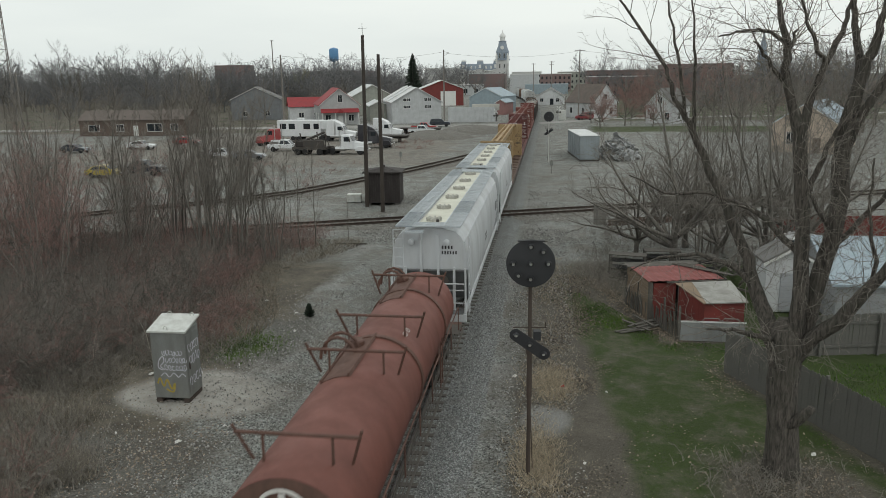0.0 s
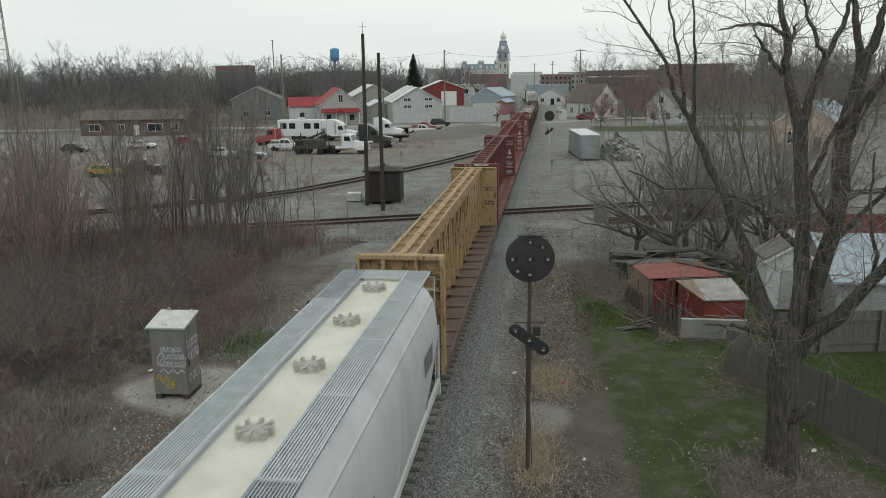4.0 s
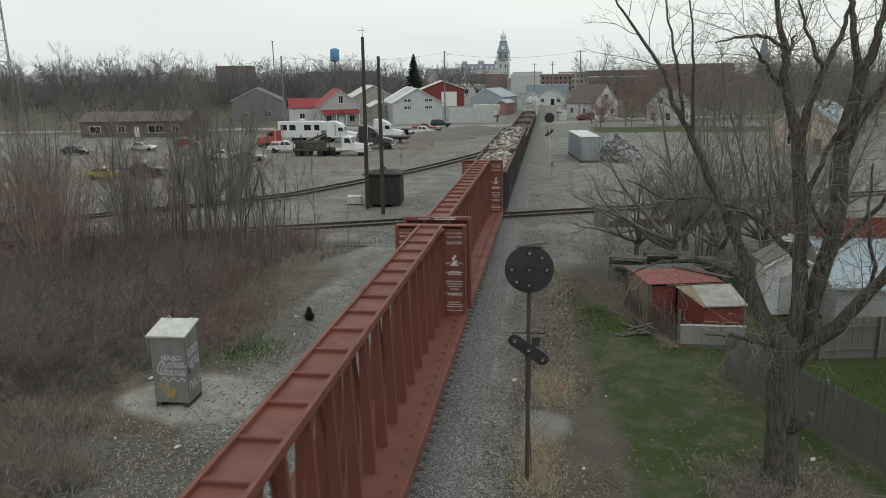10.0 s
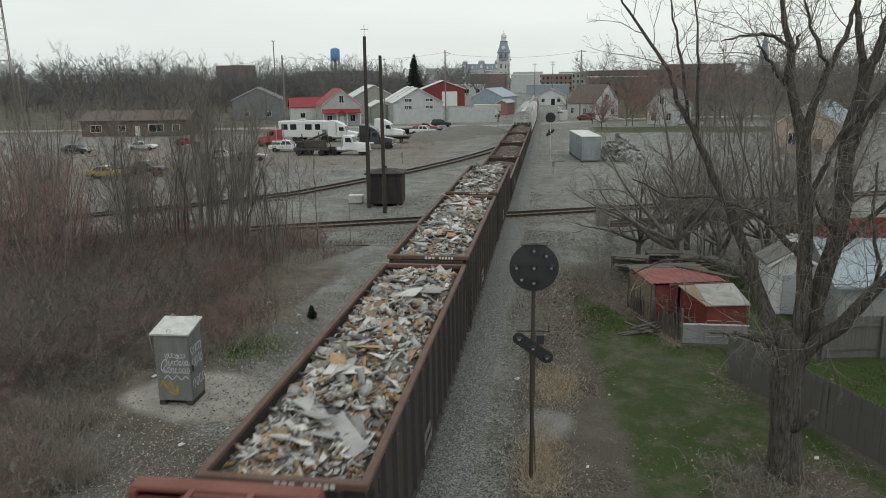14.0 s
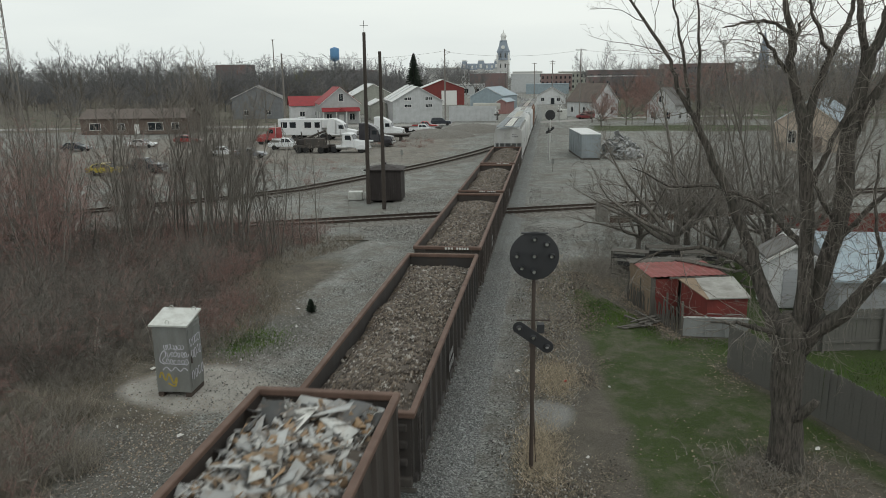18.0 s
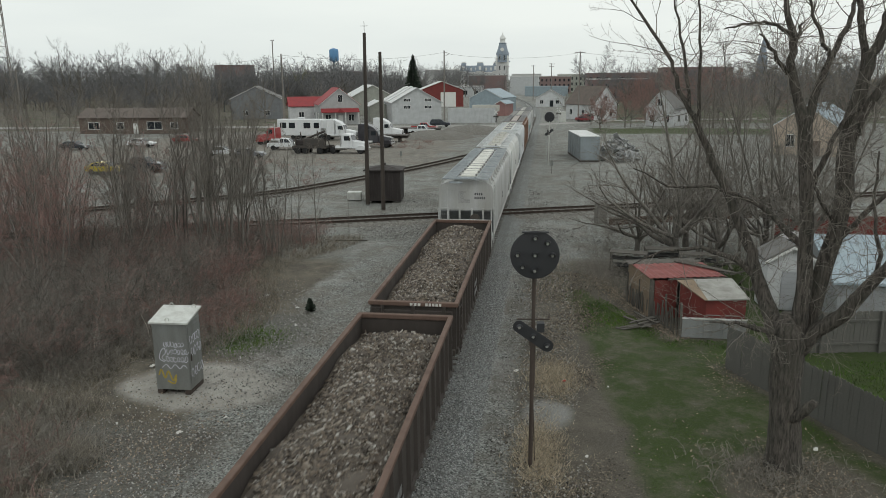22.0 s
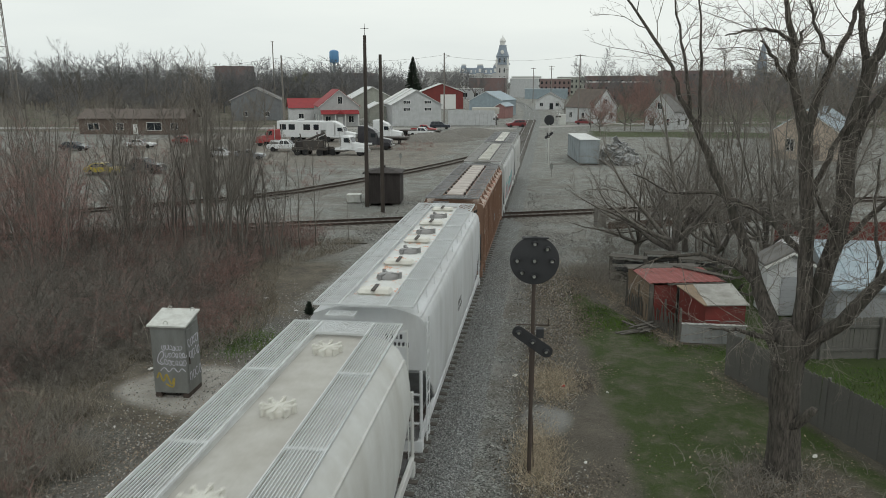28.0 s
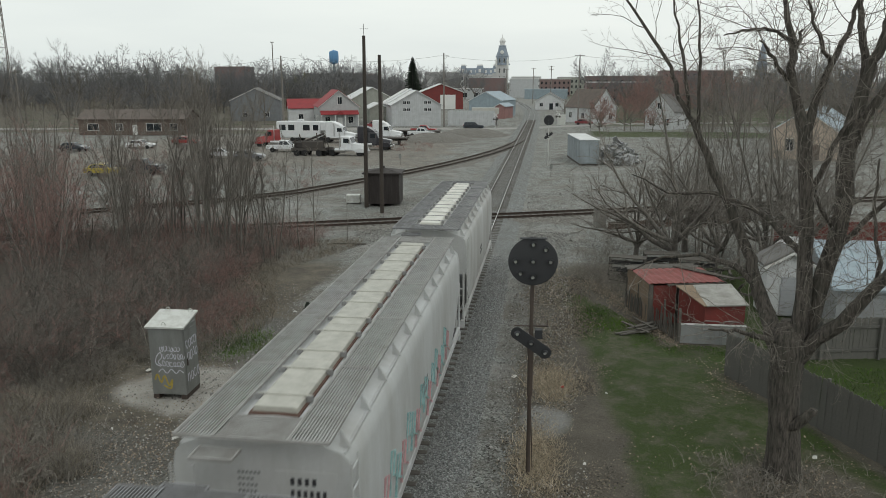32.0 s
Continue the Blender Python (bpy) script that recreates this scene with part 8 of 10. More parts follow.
suv(-70.0, 112.0, 0, P_NAVY, "blue car parked behind bare trees", "car")
suv(13.6, 196.0, -4, P_MAROON, "red car parked beside a white house", "car")
rv = thing("horse_trailer", pose(-39.5, 136.0, -0.36, 0, 0, -3), "long white living-quarters trailer with dark windows", "trailer")
part("body", box(-5.2, 3.2, -1.25, 1.25, 0.7, 3.7), P_WHITE, rv, bevel=0.12)
for wx, ww in ((-4.0, 1.2), (-2.3, 1.2), (0.6, 1.3), (2.4, 1.0)):
    part("window", box(wx - ww / 2, wx + ww / 2, -1.28, -1.2, 2.1 if wx < 3 else 2.7, 3.1), GLASS, rv, bevel=0.02)
part("roof_unit", box(-1.5, -0.4, -0.5, 0.5, 3.7, 4.0), P_WHITE, rv, bevel=0.08)
for wx in (-2.2, -1.0):
    for s in (-1, 1):
        ring_wheel(rv, wx, s * 1.1, 0.42, 0.28)
part("nose", box(3.2, 4.8, -1.2, 1.2, 2.0, 3.65), P_WHITE, rv, bevel=0.15)
part("landing_leg", box(2.7, 2.9, -0.9, 0.9, 0, 0.75), BLACK_IRON, rv)
wk = thing("wrecker_body", pose(-30.4, 109.8, -0.36), "dark tow rig with hoops and chains on a truck chassis", "truck body")
part("deck", box(-2.6, 2.6, -1.1, 1.1, 0.8, 1.2), BLACK_IRON, wk)
for i in range(5):
    part("hoop", tube([(-2.0 + i * 1.0 + 0.8 * math.cos(a), 0.3 * (i % 2), 1.2 + 1.1 * math.sin(a)) for a in np.linspace(0, math.pi, 9)], 0.07, 6), BLACK_IRON, wk)
for i, (wx, wh) in enumerate(((-2.3, 2.6), (-1.1, 3.2), (0.3, 2.4), (1.5, 3.4), (2.3, 2.9))):
    part("rack_post", tube([(wx, -0.7 + 0.3 * (i % 3), 1.1), (wx + 0.3 * (-1) ** i, -0.6, wh)], 0.09, 6), BLACK_IRON, wk)
part("boom", tube([(-2.4, 0, 1.5), (2.2, 0, 3.3)], 0.16, 8), BLACK_IRON, wk)
part("tool_box", box(-0.9, 2.2, -1.05, -0.3, 1.2, 2.2), BLACK_IRON, wk, bevel=0.04)
part("engine_block", box(-2.2, -0.9, -0.6, 0.8, 1.2, 2.0), HUT_DARK, wk, bevel=0.06)
for wx in (-1.8, -0.6, 1.6):
    for s in (-1, 1):
        ring_wheel(wk, wx, s * 0.95, 0.48, 0.35)
moving_suv = suv(-19.6, 174.0, 0, P_NAVY, "dark navy sport utility car waiting, then driving off")
moving_red = suv(13.8, 199.0, 216, P_MAROON, "dark red sport utility car that drives over the crossing")
# crossing furniture
for bx, by in ((-7.0, 171.5), (7.0, 186.0)):
    cs = thing("crossing_signal", pose(bx, by, -0.36), "railway crossing post with crossbuck boards", "crossing signal")
    part("post", tube([(0, 0, 0), (0, 0, 3.8)], 0.06, 8), CHROME, cs)
    for a in (-45, 45):
        part("crossbuck", Shape().box(-0.6, 0.6, -0.03, 0.0, -0.1, 0.1, pose(0, -0.06, 3.4, 0, a, 0)), TRIM, cs)
    part("lamp_bar", box(-0.45, 0.45, -0.1, 0.0, 2.4, 2.55), BLACK_IRON, cs)
    for s in (-1, 1):
        part("flasher", tube([(s * 0.4, -0.05, 2.47), (s * 0.4, -0.2, 2.47)], 0.22, 12), BLACK_IRON, cs)
solo("relay_cabinet", box(-1.0, 1.0, -0.7, 0.7, 0, 2.5), CABINET_LID, "pale metal relay cabinet by the road crossing", "equipment cabinet", pose(8.0, 196.0, -0.36), bevel=0.04)
# gravel heap near the road
hp = []
for r, z in ((5.5, 0.0), (4.4, 0.7), (2.6, 1.35), (0.6, 1.6)):
    hp.append([(r * (1 + 0.1 * math.sin(3 * a) + 0.06 * math.sin(7 * a + r)) * math.cos(a) * 1.3, r * math.sin(a), z + 0.08 * math.sin(5 * a)) for a in np.linspace(0, 2 * math.pi, 33)[:-1]])
solo("gravel_mound", Shape().loft(hp), BALLAST_OLD, "low heap of grey gravel near the road", "gravel heap", pose(-10.5, 153.0, -0.4), smooth=True)
solo("gravel_mound", Shape().loft(hp), BALLAST_OLD, "low heap of grey gravel beside the yard", "gravel heap", pose(-16.0, 140.0, -0.5), smooth=True)

# ---- bare trees, thickets, grass ----
def bark(name, a, b, scale=6.0):
    k = Nodes(name, 0.95)
    p = k.where()
    f = k.noise(k.scaled(p, (1, 1, 0.25)), scale, 5, 0.7)
    k.colour(k.mix(k.ramp(f, [(0.3, 0.0), (0.7, 1.0)]), a, b))
    k.bump(f, 0.6, 0.03)
    return k.mat


def ridged_bark():
    """Furrowed bark: dark upright cracks between grey-brown ridges."""
    k = Nodes("furrowed_grey_bark", 0.95)
    p = k.where()
    warp = k.scaled(p, (1, 1, 0.14))
    f = k.noise(warp, 17.0, 5, 0.7)
    g = k.noise(p, 1.6, 4, 0.6)
    c = k.mix(k.ramp(f, [(0.36, 0.0), (0.62, 1.0)]), (0.03, 0.026, 0.023), (0.14, 0.121, 0.104))
    k.colour(k.mix(k.ramp(g, [(0.45, 0.0), (0.75, 0.6)]), c, (0.07, 0.07, 0.055)))
    k.bump(f, 1.0, 0.06)
    return k.mat


OLD_BARK = ridged_bark()
BARK = bark("grey_brown_bark", (0.085, 0.077, 0.068), (0.23, 0.208, 0.184), 9.0)
TWIG = bark("grey_brown_twigs", (0.115, 0.103, 0.09), (0.3, 0.27, 0.236))
TWIG_RED = bark("reddish_brown_twigs", (0.19, 0.115, 0.1), (0.37, 0.24, 0.21))
TWIG_DARK = bark("dark_grey_twigs", (0.06, 0.054, 0.047), (0.15, 0.135, 0.118))
BRAMBLE = bark("pale_grey_brambles", (0.13, 0.116, 0.102), (0.36, 0.33, 0.285))
# bark lifted to a bluish grey: distance haze put into the colour
FAR_WOOD_HAZE = bark("haze_greyed_woods", (0.12, 0.12, 0.125), (0.215, 0.21, 0.208), 0.06)
FAR_BRUSH = bark("distant_brown_brush", (0.12, 0.105, 0.09), (0.26, 0.225, 0.19), 0.06)


def blade_mat_olive():
    return bark("olive_budding_twigs", (0.15, 0.15, 0.075), (0.26, 0.25, 0.13), 1.0)


def rods(p0, p1, r0, r1, sides):
    """Tapered rods without caps, as vertices and quads, from arrays of ends."""
    d = p1 - p0
    ln = np.linalg.norm(d, axis=1, keepdims=True)
    d = d / np.maximum(ln, 1e-6)
    ref = np.where(np.abs(d[:, 2:3]) < 0.9, np.array([[0.0, 0, 1]]), np.array([[1.0, 0, 0]]))
    a = np.cross(d, ref)
    a /= np.linalg.norm(a, axis=1, keepdims=True)
    b = np.cross(d, a)
    n = len(p0)
    V = np.empty((n, 2, sides, 3))
    for k in range(sides):
        w = 2 * math.pi * k / sides
        o = math.cos(w) * a + math.sin(w) * b
        V[:, 0, k] = p0 + o * r0[:, None]
        V[:, 1, k] = p1 + o * r1[:, None]
    base = (np.arange(n) * 2 * sides)[:, None, None]
    q = np.array([[k, (k + 1) % sides, sides + (k + 1) % sides, sides + k] for k in range(sides)])
    return V.reshape(-1, 3), (base + q[None]).reshape(-1, 4)


def split_meshes(segs, limit, trunk_mat, twig_mat):
    """The thick rods and the thin ones as two meshes."""
    s = np.array(segs)
    thick = s[:, 6] > limit
    v, f = rods(s[thick, :3], s[thick, 3:6], s[thick, 6], s[thick, 7], 7)
    tm = raw_mesh("trunk", v, f, trunk_mat)
    tm.polygons.foreach_set("use_smooth", np.ones(len(f), bool))
    v, f = rods(s[~thick, :3], s[~thick, 3:6], s[~thick, 6], s[~thick, 7], 3)
    return tm, raw_mesh("crown", v, f, twig_mat)


def tree(name, meshes, m, label, group="", kind=""):
    t = thing(name, m, label, "tree", group)
    for tm in (meshes[0] if isinstance(meshes[0], list) else [meshes[0]]):
        part("trunk", tm, BARK, t)
    part("crown", meshes[1], TWIG, t, "bare twigs")
    return t


def shoot(rnd, start, way, length, radius, kids, out, spread=0.5, bend=0.1, up=0.05, shrink=0.45, first=0.25, bits=5, tip=0.25, thin=0.008):
    """A wavering shoot with side shoots; kids: how many at each finer level."""
    p, d = start.copy(), way / np.linalg.norm(way)
    pts, ways = [p.copy()], [d.copy()]
    for i in range(bits):
        d = d + rnd.normal(0, bend, 3) + np.array([0, 0, up])
        d /= np.linalg.norm(d)
        q = p + d * (length / bits)
        out.append((*p, *q, radius * (1 - (1 - tip) * i / bits), radius * (1 - (1 - tip) * (i + 1) / bits)))
        p = q
        pts.append(p.copy())
        ways.append(d.copy())
    if not kids:
        return
    for k in range(kids[0]):
        t = first + (1 - first) * (k + rnd.uniform(0.1, 0.9)) / kids[0]
        i = min(int(t * bits), bits - 1)
        f = t * bits - i
        side = rnd.normal(0, 1, 3)
        side -= ways[i + 1] * side.dot(ways[i + 1])
        side /= np.linalg.norm(side) + 1e-6
        g = spread * rnd.uniform(0.6, 1.35)
        w = ways[i + 1] * math.cos(g) + side * math.sin(g)
        shoot(rnd, pts[i] * (1 - f) + pts[i + 1] * f, w, length * shrink * rnd.uniform(0.55, 1.2) * (1.3 - 0.7 * t), max(thin, radius * (1 - (1 - tip) * t) * 0.45), kids[1:], out, spread, bend * 1.15, up, max(0.46, shrink), 0.15, max(2, bits - 2), max(tip, 0.4), thin)


def make_clump(seed, stems, height, foot, lean, radius, kids, spread=0.42, shrink=0.3, up=0.03, first=0.28, mat=None, bend=0.06):
    """Several stems from one root, each a trunk mesh, and their twigs as one crown."""
    rnd = np.random.default_rng(seed)
    every, trunks = [], []
    for i in range(stems):
        out = []
        a = 2 * math.pi * (i + rnd.uniform(-0.3, 0.3)) / stems
        r, tilt = foot * math.sqrt(rnd.uniform(0, 1)), rnd.uniform(*lean)
        shoot(rnd, np.array([r * math.cos(a), r * math.sin(a), -0.1]), np.array([tilt * math.cos(a), tilt * math.sin(a), 1.0]), height * rnd.uniform(0.75, 1.05), radius * rnd.uniform(0.6, 1.1), kids, out, spread, bend, up, shrink, first, 9, 0.2)
        stem = np.array(out[:9])
        v, f = rods(stem[:, :3], stem[:, 3:6], stem[:, 6], stem[:, 7], 7)
        tm = raw_mesh("trunk", v, f, BARK)
        tm.polygons.foreach_set("use_smooth", np.ones(len(f), bool))
        trunks.append(tm)
        every.append(np.array(out[9:]))
    s = np.concatenate(every)
    v, f = rods(s[:, :3], s[:, 3:6], s[:, 6], s[:, 7], 3)
    return trunks, raw_mesh("crown", v, f, mat or TWIG)


def crown_segs(seed, height, radius, limbs, kids, fork=0.3, open_to=1.05, spread=0.5, up=0.06, thin=0.0065, shrink=0.42, bits=6):
    """A short trunk that divides into limbs which fill a rounded crown."""
    rnd = np.random.default_rng(seed)
    out = []
    shoot(rnd, np.array([0, 0, -0.2]), np.array([rnd.normal(0, 0.05), rnd.normal(0, 0.05), 1.0]), height * fork * 1.25 + 0.2, radius, (), out, bend=0.04, bits=5, tip=0.6)
    for i in range(limbs):
        z = rnd.uniform(0.7, 1.0)
        k = min(4, int(z * 5))
        p = np.array(out[k][:3]) if i else np.array(out[4][3:6])
        a, tilt = 2.4 * i + rnd.uniform(-0.4, 0.4), open_to * math.sqrt((i + 0.3) / limbs)
        reach = height * (1 - fork) * (1.08 - 0.3 * tilt / 1.2) * rnd.uniform(0.8, 1.05)
        shoot(rnd, p, np.array([math.sin(tilt) * math.cos(a), math.sin(tilt) * math.sin(a), math.cos(tilt)]), reach, radius * rnd.uniform(0.4, 0.62), kids, out, spread, 0.13, up, shrink, 0.2, bits, 0.15, thin)
    s = np.array(out)
    s[:, 6:] = np.maximum(s[:, 6:], thin)
    return s


def make_crown(seed, height, radius, limbs, kids, mat=None, limit=0.045, **more):
    return split_meshes(crown_segs(seed, height, radius, limbs, kids, **more), limit, BARK, mat or TWIG)




def limb_loft(shape, pts, radii, rnd, n=12):
    """A limb as one skin along its points, with an uneven, ridged surface."""
    pts = [Vector(p) for p in pts]
    a = None
    rings = []
    for i, p in enumerate(pts):
        d = (pts[min(i + 1, len(pts) - 1)] - pts[max(i - 1, 0)]).normalized()
        if a is None:
            a = d.cross(Vector((0.3, 1, 0.1))).normalized()
        a = (a - d * a.dot(d)).normalized()
        b = d.cross(a)
        rings.append([p + float(radii[i] * (1 + 0.07 * math.sin(3 * w + i) + rnd.uniform(-0.05, 0.05))) * (math.cos(w) * a + math.sin(w) * b) for w in (2 * math.pi * k / n for k in range(n))])
    shape.loft(rings)


# the large old tree by the fence
def big_tree():
    rnd = np.random.default_rng(21)
    x0, y0 = 11.34, 20.6
    limbs = [
        [(11.39, 20.60, -0.75, 0.674), (11.34, 20.60, -0.09, 0.526), (11.29, 20.60, 1.15, 0.441), (11.21, 20.60, 2.48, 0.435), (11.17, 20.60, 3.30, 0.508), (11.13, 20.60, 3.86, 0.383), (11.10, 20.60, 4.18, 0.198)],
        [(11.14, 20.60, 2.81, 0.263), (10.89, 20.80, 3.63, 0.310), (10.63, 21.20, 4.39, 0.259), (10.31, 21.40, 5.30, 0.212), (10.20, 21.50, 5.76, 0.189), (9.81, 21.60, 6.67, 0.173), (9.13, 21.70, 8.01, 0.141), (8.58, 21.80, 9.25, 0.101), (8.35, 21.80, 9.60, 0.093), (8.04, 21.80, 10.13, 0.077), (7.85, 21.80, 10.82, 0.061), (7.33, 21.90, 11.58, 0.054), (6.69, 22.00, 12.48, 0.038), (6.28, 22.00, 13.07, 0.023)],
        [(8.39, 21.80, 9.54, 0.070), (8.24, 21.90, 10.82, 0.054), (7.98, 22.00, 11.87, 0.038), (7.73, 22.00, 13.04, 0.023)],
        [(8.66, 21.80, 9.13, 0.070), (8.55, 21.60, 10.67, 0.053), (8.49, 21.50, 11.68, 0.037), (8.31, 21.40, 12.81, 0.022)],
        [(10.49, 21.20, 4.87, 0.125), (9.86, 21.60, 5.40, 0.111), (9.00, 22.00, 5.61, 0.073), (8.03, 22.30, 5.44, 0.041), (7.18, 22.50, 4.94, 0.021)],
        [(11.60, 20.70, 5.69, 0.113), (11.01, 20.90, 6.30, 0.114), (10.39, 21.20, 6.93, 0.092), (9.69, 21.50, 7.26, 0.078), (8.96, 21.80, 7.46, 0.063), (8.03, 22.00, 7.35, 0.040), (6.98, 22.00, 7.87, 0.020)],
        [(10.81, 20.50, 3.61, 0.100), (10.27, 20.30, 3.77, 0.091), (10.03, 20.20, 3.90, 0.076), (9.49, 20.10, 3.94, 0.053), (8.94, 20.00, 4.02, 0.023)],
        [(11.32, 20.60, 3.06, 0.231), (11.38, 20.50, 3.83, 0.274), (11.37, 20.40, 5.27, 0.239), (11.31, 20.40, 6.33, 0.221), (11.17, 20.40, 7.67, 0.218), (11.01, 20.40, 9.18, 0.215), (10.74, 20.40, 9.88, 0.142), (10.55, 20.40, 10.54, 0.127), (10.54, 20.40, 11.21, 0.119), (10.38, 20.40, 11.86, 0.091), (10.28, 20.40, 12.26, 0.076), (10.18, 20.40, 12.79, 0.062)],
        [(11.06, 20.40, 8.82, 0.144), (11.08, 20.40, 9.46, 0.143), (11.23, 20.50, 10.14, 0.121), (11.54, 20.60, 10.86, 0.099), (11.91, 20.80, 11.60, 0.078), (12.05, 20.90, 12.14, 0.063), (12.25, 21.00, 12.82, 0.042)],
        [(11.52, 20.60, 10.80, 0.071), (11.23, 20.50, 11.37, 0.063), (10.95, 20.40, 11.85, 0.049), (10.70, 20.30, 12.51, 0.027)],
        [(10.53, 20.40, 11.29, 0.077), (10.29, 20.30, 11.52, 0.056), (9.99, 20.20, 11.66, 0.049), (9.63, 20.10, 11.70, 0.041), (9.21, 20.00, 11.63, 0.034), (8.75, 19.90, 11.53, 0.017)],
        [(10.47, 20.40, 10.47, 0.078), (10.15, 20.30, 10.84, 0.063), (9.87, 20.20, 11.21, 0.049), (9.63, 20.10, 11.42, 0.021)],
        [(10.59, 20.40, 11.24, 0.070), (10.66, 20.40, 11.45, 0.056), (10.72, 20.40, 11.68, 0.035)],
        [(11.36, 20.40, 7.67, 0.102), (11.51, 20.30, 8.35, 0.086), (11.68, 20.20, 8.98, 0.071), (11.85, 20.20, 9.33, 0.056), (12.25, 20.10, 9.68, 0.028)],
        [(11.48, 20.70, 2.98, 0.263), (11.69, 20.70, 3.85, 0.261), (11.84, 20.60, 5.23, 0.270), (12.06, 20.50, 6.33, 0.265), (12.12, 20.40, 7.53, 0.275), (12.06, 20.40, 8.44, 0.258), (12.09, 20.40, 9.32, 0.241), (12.28, 20.30, 10.37, 0.181), (12.45, 20.20, 11.16, 0.151), (12.55, 20.10, 11.81, 0.108), (12.63, 20.00, 12.69, 0.073)],
        [(12.15, 20.40, 9.46, 0.156), (12.35, 20.60, 10.77, 0.127), (12.25, 20.80, 11.59, 0.106), (12.14, 20.90, 12.28, 0.084), (12.06, 21.00, 12.82, 0.070)],
        [(12.08, 20.40, 8.66, 0.143), (12.36, 20.20, 9.61, 0.140), (12.62, 20.00, 10.22, 0.116), (12.91, 19.90, 11.01, 0.081), (13.07, 19.80, 11.90, 0.046)],
        [(12.12, 20.50, 6.56, 0.103), (11.80, 20.40, 6.90, 0.088), (11.47, 20.30, 7.36, 0.065), (11.32, 20.30, 7.83, 0.043)],
        [(11.42, 20.60, 2.95, 0.231), (11.76, 20.30, 3.75, 0.256), (12.26, 20.00, 4.34, 0.235), (12.61, 19.70, 5.08, 0.200), (12.92, 19.40, 5.78, 0.167), (13.34, 19.10, 6.79, 0.122), (13.56, 18.80, 7.92, 0.079), (13.67, 18.60, 9.11, 0.038)],
        [(12.75, 19.60, 5.30, 0.071), (12.86, 19.60, 6.03, 0.070), (12.68, 19.70, 6.58, 0.056), (12.63, 19.80, 7.63, 0.042), (12.64, 19.90, 8.59, 0.028)],
        [(12.19, 20.40, 6.35, 0.088), (12.59, 20.20, 6.99, 0.086), (12.96, 20.00, 7.53, 0.070), (13.32, 19.80, 8.34, 0.041)],
        [(11.29, 20.50, 1.11, 0.204), (11.52, 20.20, 1.38, 0.185), (11.70, 20.00, 1.75, 0.159), (11.79, 19.90, 1.93, 0.128)],
    ]
    out, lines = [], []
    for lb in limbs:
        fine = []
        for i in range(len(lb) - 1):
            a, b = np.array(lb[i]), np.array(lb[i + 1])
            for k in range(3):
                fine.append(a + (b - a) * k / 3)
        fine.append(np.array(lb[-1]))
        for i in range(1, len(fine) - 1):
            if fine[i][3] < 0.2:
                fine[i] = fine[i] + np.append(rnd.normal(0, 0.022, 3), 0)
        lines.append(fine)
        for i in range(len(fine) - 1):
            p, q = fine[i], fine[i + 1]
            d = q[:3] - p[:3]
            if p[3] < 0.27 and p[2] > 3.6 and lb is not limbs[-1]:
                for _ in range(1 if rnd.uniform(0, 1) < 0.75 else 0):
                    w = d / np.linalg.norm(d) * 0.75 + rnd.normal(0, 1, 3) * 0.5
                    shoot(rnd, p[:3] + d * rnd.uniform(0, 1), w, rnd.uniform(0.7, 2.3), min(0.014, p[3] * 0.3), (4, 3), out, 0.72, 0.2, 0.03, 0.5, 0.2, 6, 0.3, 0.004)
    trunk = Shape()
    for line in lines:
        limb_loft(trunk, [(p[0] - x0, p[1] - y0, p[2] - GZ) for p in line], [p[3] * (0.8 if p[3] < 0.3 else 0.92) for p in line], rnd)
    # water shoots and drooping twigs on the lower limbs
    for i in range(250):
        lb = lines[rnd.integers(1, len(lines) - 1)]
        p = lb[rnd.integers(0, max(1, len(lb) // 2))]
        if p[2] > 2.6:
            shoot(rnd, p[:3], rnd.normal(0, 1, 3) + np.array([0, -0.2, -0.1]), rnd.uniform(0.6, 1.9), 0.01, (4, 3), out, 0.8, 0.3, -0.07, 0.5, 0.2, 6, 0.3, 0.004)
    tm = trunk.mesh("trunk", OLD_BARK, smooth=False)
    tm.polygons.foreach_set("use_smooth", np.ones(len(tm.polygons), bool))
    s = np.array(out)
    s[:, [0, 3]] -= x0
    s[:, [1, 4]] -= y0
    s[:, [2, 5]] -= GZ
    v, f = rods(s[:, :3], s[:, 3:6], s[:, 6], s[:, 7], 4)
    return tm, raw_mesh("crown", v, f, TWIG)


tree("old_maple_tree", big_tree(), pose(11.34, 20.6, GZ), "large bare old tree with a thick grey trunk by a fence")

# left side: tall clumps, slim young trees, red shrubs and bushes
TALL = [make_clump(31, 10, 13.0, 0.9, (0.02, 0.16), 0.075, (20, 7, 3), 0.42, 0.19, 0.02, 0.3, None, 0.045), make_clump(32, 9, 12.2, 0.95, (0.02, 0.19), 0.07, (20, 7, 3), 0.44, 0.19, 0.02, 0.3, None, 0.045)]
SLIM = [make_clump(33, 2, 11.8, 0.25, (0.02, 0.12), 0.085, (17, 6, 3), 0.6, 0.22, 0.03, 0.25), make_clump(34, 4, 9.8, 0.35, (0.04, 0.2), 0.065, (14, 6, 3), 0.6, 0.24, 0.03, 0.22), make_clump(35, 1, 6.0, 0.05, (0.0, 0.05), 0.065, (14, 5, 2), 0.55, 0.26, 0.05, 0.2)]
